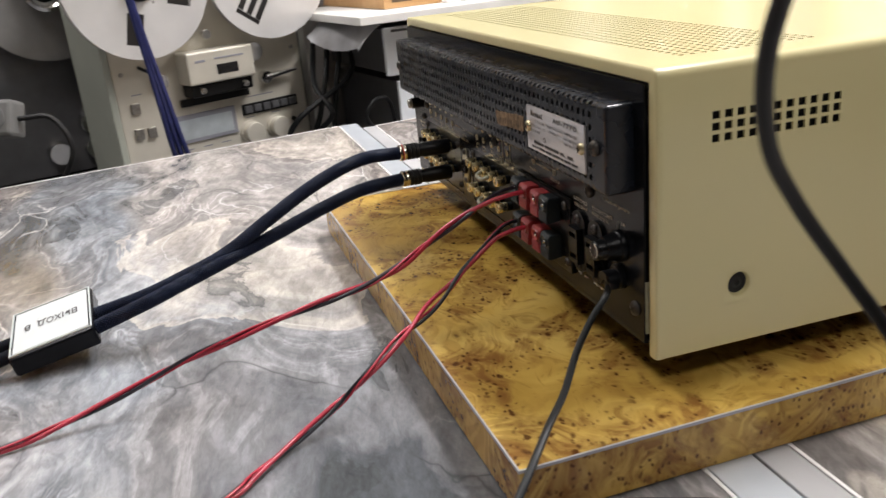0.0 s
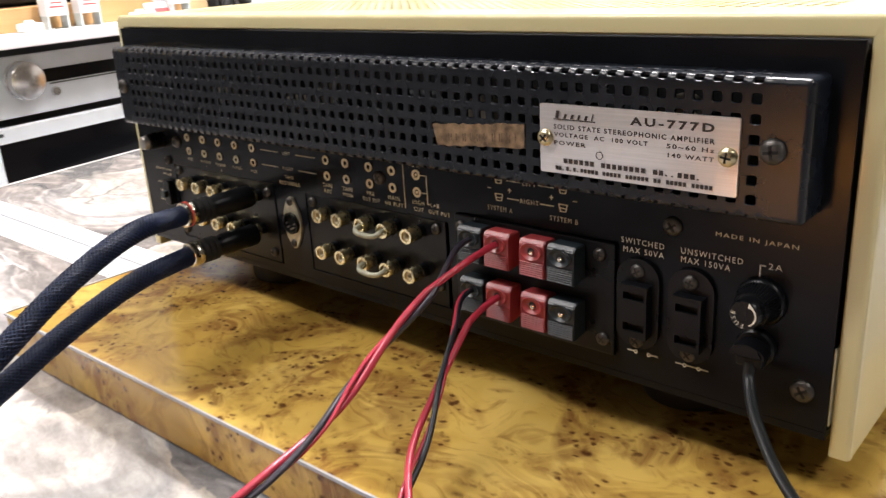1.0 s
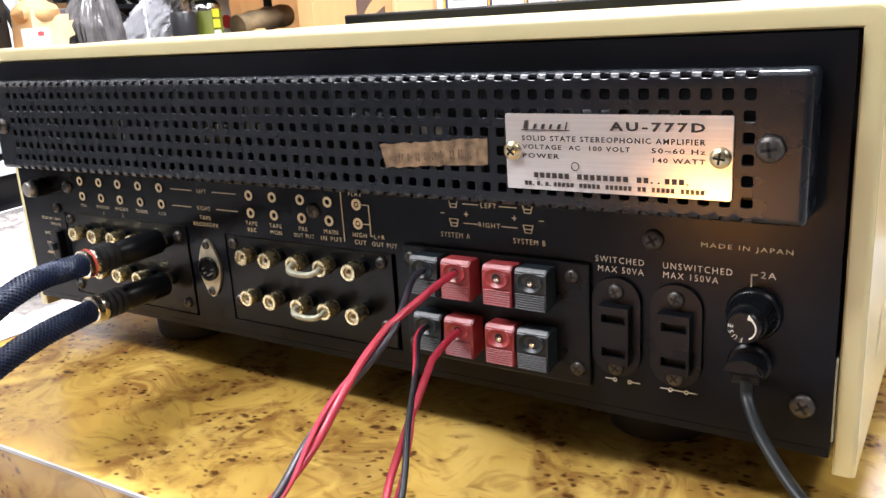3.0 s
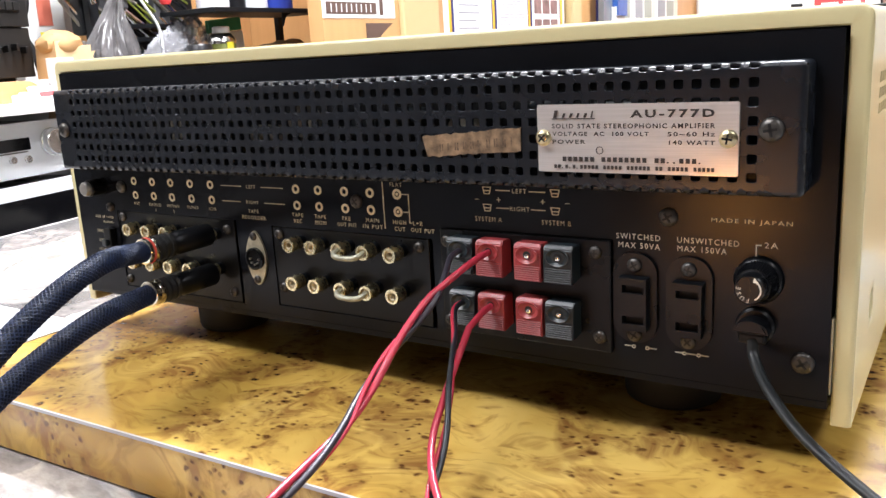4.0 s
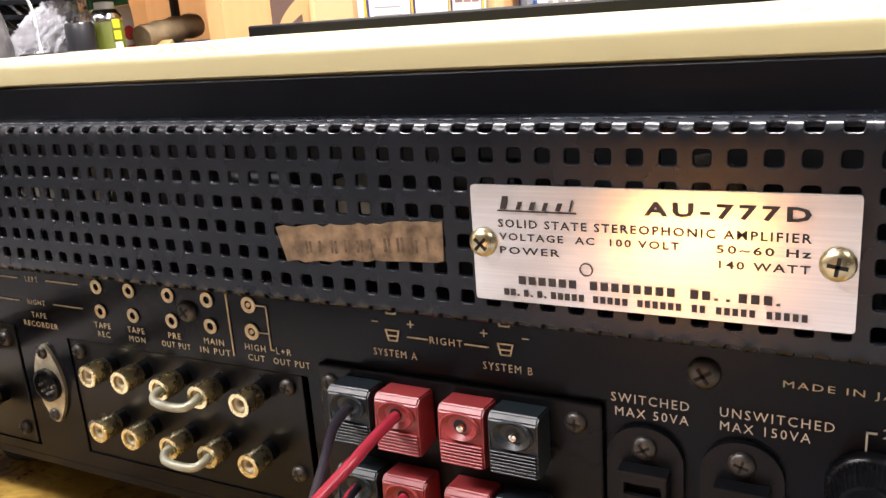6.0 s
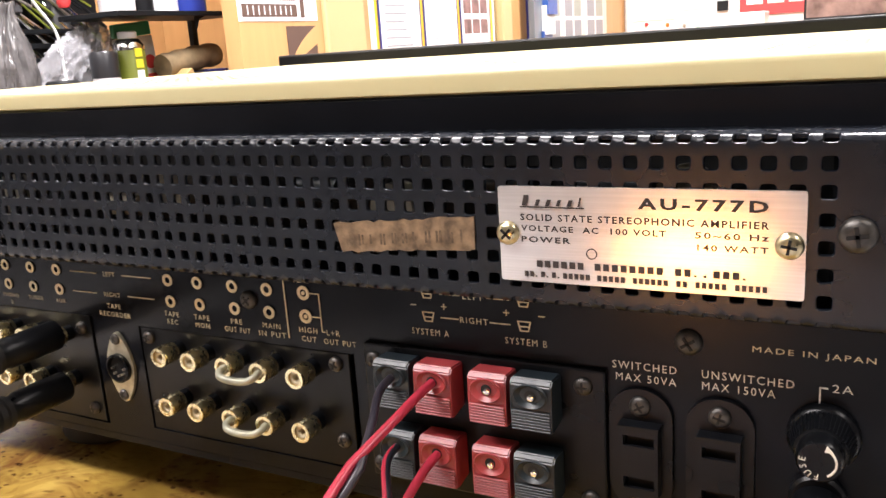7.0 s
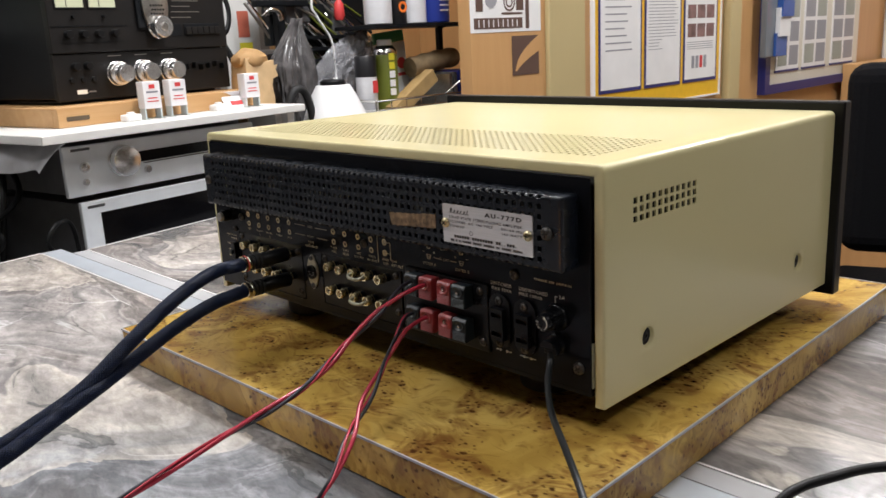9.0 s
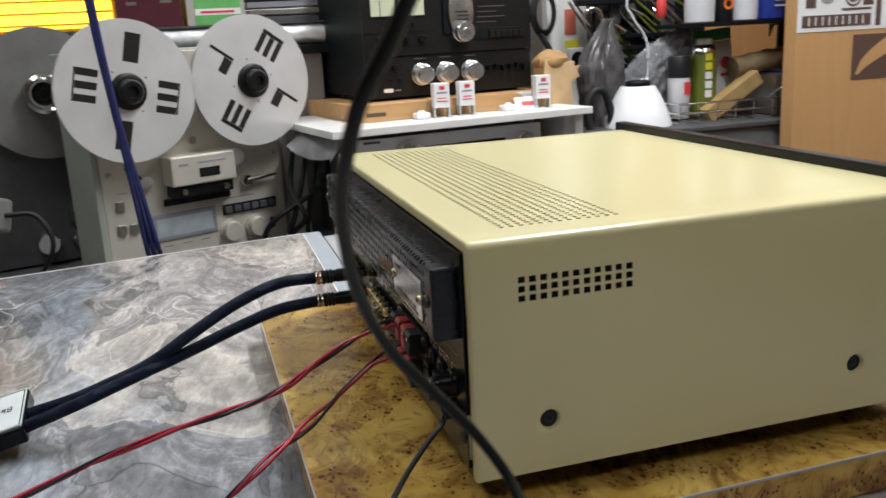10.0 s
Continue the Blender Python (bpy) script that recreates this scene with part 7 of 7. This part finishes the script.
part("collar", lathe([(0.018, 0.325), (0.020, 0.330), (0.020, 0.3405), (0, 0.3405)], 20, "Z", (-1.415, 0.896, 0)), CASEK, tc_, smooth=True)
part("hook", tube(spline([(-1.40, 0.842, 0.318), (-1.39, 0.856, 0.332), (-1.385, 0.876, 0.326), (-1.385, 0.884, 0.306)], 6), 0.006, 10), CHROME, tc_, "chrome hook", smooth=True)
tl = thing("tool_bundle", "bundle of steel tools and rods leaning in the alcove", "tools")
rnd = random.Random(5)
for k in range(30):
    y, z = 0.88 + 0.0085 * k, 0.30 + rnd.uniform(-0.05, 0.08)
    part("rod", tube([(-1.46 + rnd.uniform(-0.05, 0.05), y - 0.06, z + 0.10), (-1.44, y, z), (-1.42, y + 0.09, z - 0.07 + rnd.uniform(-0.03, 0.02))], rnd.uniform(0.002, 0.005), 6), rnd.choice([CHROME, STEEL, CASEK, OLIVE, CHROME]), tl)
for k in range(5):
    y = 0.88 + 0.05 * k
    part("clamp", box((-1.47, y, 0.20 + rnd.uniform(0, 0.12)), (-1.43, y + rnd.uniform(0.02, 0.05), 0.34 + rnd.uniform(0, 0.05)), 0.004), rnd.choice([CASEK, RUBBER, SILVERDARK, CASEK]), tl)
part("red_handle", lathe([(0.010, 0), (0.014, 0.01), (0.012, 0.04), (0.006, 0.05), (0, 0.05)], 14, "Z", (-1.30, 1.005, 0.30)), CREDR, tl, smooth=True)
wc = thing("hanging_flex", "white cord hanging in the alcove", "cord")
part("cord", tube(spline([(-1.25, 0.93, 0.62), (-1.25, 0.885, 0.36), (-1.25, 0.895, 0.31), (-1.25, 0.935, 0.25), (-1.25, 0.940, 0.18), (-1.23, 0.925, 0.150), (-1.20, 0.895, 0.158)], 8), 0.0028, 8), HOUSING, wc, smooth=True)
hp = thing("coiled_lead", "black coiled lead hanging on the wall", "cable")
for k in range(3):
    pts = [(-1.50 + 0.004 * k, 0.770 + (0.034 - 0.004 * k) * math.cos(a), 0.33 + (0.058 - 0.006 * k) * math.sin(a)) for a in np.linspace(0, 6.3, 22)]
    part("loop", tube(pts, 0.0045, 8), RUBBER, hp, smooth=True)
part("tail", tube(spline([(-1.50, 0.76, 0.28), (-1.49, 0.79, 0.22), (-1.48, 0.80, 0.16)], 6), 0.008, 8), RUBBER, hp, smooth=True)
KRAFT = mat("kraft_paper", (0.60, 0.41, 0.215), 0.7, var=0.12, scale=30, bump=0.3, bscale=60)
KRAFT_IN = mat("brown_paper_fold", (0.40, 0.235, 0.095), 0.7, var=0.15, scale=30, bump=0.3, bscale=60)
pbag = thing("paper_bag", "opened kraft paper bag with a folded brown top", "paper bag", pose(-1.19, 0.655, 0.052, 0, 0, 8))
bm = box((-0.026, -0.040, 0.0), (0.026, 0.040, 0.158))
bmesh.ops.subdivide_edges(bm, edges=bm.edges[:], cuts=5, use_grid_fill=True)
for v in bm.verts:
    k = v.co.z / 0.158
    n1 = noise.noise(v.co * 26)
    v.co += Vector((0.006 * n1, 0.008 * noise.noise(v.co * 19 + Vector((3, 0, 0))) + 0.010 * k * k, 0.004 * n1 * k + 0.012 * k * (v.co.y / 0.04 < -0.2)))
part("body", bm, KRAFT, pbag, smooth=True)
bm = bmesh.new()
bmesh.ops.create_uvsphere(bm, u_segments=24, v_segments=12, radius=1.0)
for v in bm.verts:
    q = 1 + 0.18 * noise.noise(v.co * 2.4)
    v.co = Vector((0.030 * v.co.x * q, 0.044 * v.co.y * q + 0.002, 0.162 + 0.026 * max(v.co.z, -0.5) * q))
part("folded_top", bm, KRAFT_IN, pbag, "brown folded top", smooth=True)
bm = plate([(0.036, 0.112), (0.072, 0.124), (0.066, 0.140), (0.074, 0.150), (0.040, 0.146)], -0.001, 0.001)
part("torn_flap", bm, KRAFT, pbag, m=Matrix.Translation((0.01, 0, 0)) @ Matrix.Rotation(radians(90), 4, "Z"))

# ---------------------------------------------------------------- far end of the room
pb = thing("pin_board", "white board with pinned sheets and coloured pins", "notice board")
part("board", box((-0.96, 3.97, -0.10), (0.4, 3.998, 0.75), 0.002), WHITE, pb)
for x0, x1, z0, z1 in ((-0.93, -0.72, 0.225, 0.60), (-0.70, -0.57, 0.262, 0.60), (-0.93, -0.62, 0.02, 0.185)):
    part("sheet", box((x0, 3.966, z0), (x1, 3.969, z1)), PAPERW, pb)
for x, z, mtl in ((-0.86, 0.208, CREDR), (-0.76, 0.199, ORANGEP), (-0.68, 0.19, STEEL), (-0.615, 0.175, GREENP)):
    part("pin", lathe([(0.009, 0), (0.009, 0.006), (0.004, 0.012), (0, 0.012)], 12, "-Y", (x, 3.969, z)), mtl, pb)
rb = thing("banner", "red banner with white print bars", "banner")
part("cloth", box((-0.43, 3.960, 0.215), (-0.13, 3.964, 0.36)), CREDR, rb)
for k in range(3):
    part("print_bar", box((-0.40 + 0.09 * k, 3.957, 0.262), (-0.33 + 0.09 * k, 3.960, 0.285)), PAPERW, rb)
fc = thing("low_cabinet", "beech cabinet at the end of the room", "cabinet")
part("body", box((-0.95, 3.45, FLOOR_Z), (0.9, 3.94, 0.05), 0.004), BEECH, fc)
wbx = thing("white_box", "white box standing on the far cabinet", "box")
part("box", box((-0.50, 3.55, 0.05), (-0.27, 3.70, 0.225), 0.004), WHITE, wbx)
kb = thing("black_clip", "small black clip on the far wall", "clip")
part("clip", box((-0.53, 3.955, 0.245), (-0.48, 3.968, 0.29), 0.002), CASEK, kb)
tv = thing("monitor", "dark flat screen on a grey stand", "monitor", pose(0.02, 3.65, 0.05))
part("screen", box((-0.15, -0.02, 0.12), (0.20, 0.02, 0.38), 0.004), CASEK, tv)
part("image", box((-0.14, -0.021, 0.135), (0.19, -0.0202, 0.37)), mat("screen_picture", (0.20, 0.13, 0.11), 0.2, var=0.6, scale=12), tv)
part("stand", box((-0.22, -0.05, 0.085), (0.24, 0.05, 0.118), 0.004), STEEL, tv)
part("foot", box((-0.05, -0.04, 0.0), (0.0, 0.04, 0.085)), CASEK, tv)

CLOTHK = mat("black_fabric", (0.005, 0.005, 0.006), 0.9, spec=0.1, var=0.3, scale=200, bump=0.4, bscale=600)
ch = thing("office_chair", "black fabric office chair with armrests", "office chair", pose(-0.10, 1.86, 0.03, 0, 0, 20))
part("backrest", box((-0.225, -0.06, -0.36), (0.225, 0.035, 0.105), 0.045, 4), CLOTHK, ch)
part("seat", box((-0.24, -0.52, -0.48), (0.24, -0.02, -0.39), 0.035, 4), CLOTHK, ch)
part("column", lathe([(0.03, -0.80), (0.03, -0.48), (0, -0.48)], 20, "Z", (0, -0.25, 0)), STEEL, ch)
for k in range(5):
    a = 2 * math.pi * k / 5
    part("star_arm", tube([(0, -0.25, -0.80), (0.28 * math.cos(a), -0.25 + 0.28 * math.sin(a), -0.84)], 0.018, 8), CASEK, ch)
    part("castor", lathe([(0.0, 0), (0.025, 0), (0.028, 0.025), (0.02, 0.05), (0, 0.05)], 14, "Z", (0.28 * math.cos(a), -0.25 + 0.28 * math.sin(a), FLOOR_Z - 0.03)), CASEK, ch)
for s in (-1, 1):
    part("armrest", box((s * 0.27 - 0.03, -0.40, -0.25), (s * 0.27 + 0.03, -0.10, -0.22), 0.01), CASEK, ch)
    part("arm_post", box((s * 0.27 - 0.015, -0.27, -0.45), (s * 0.27 + 0.015, -0.23, -0.25)), CASEK, ch)
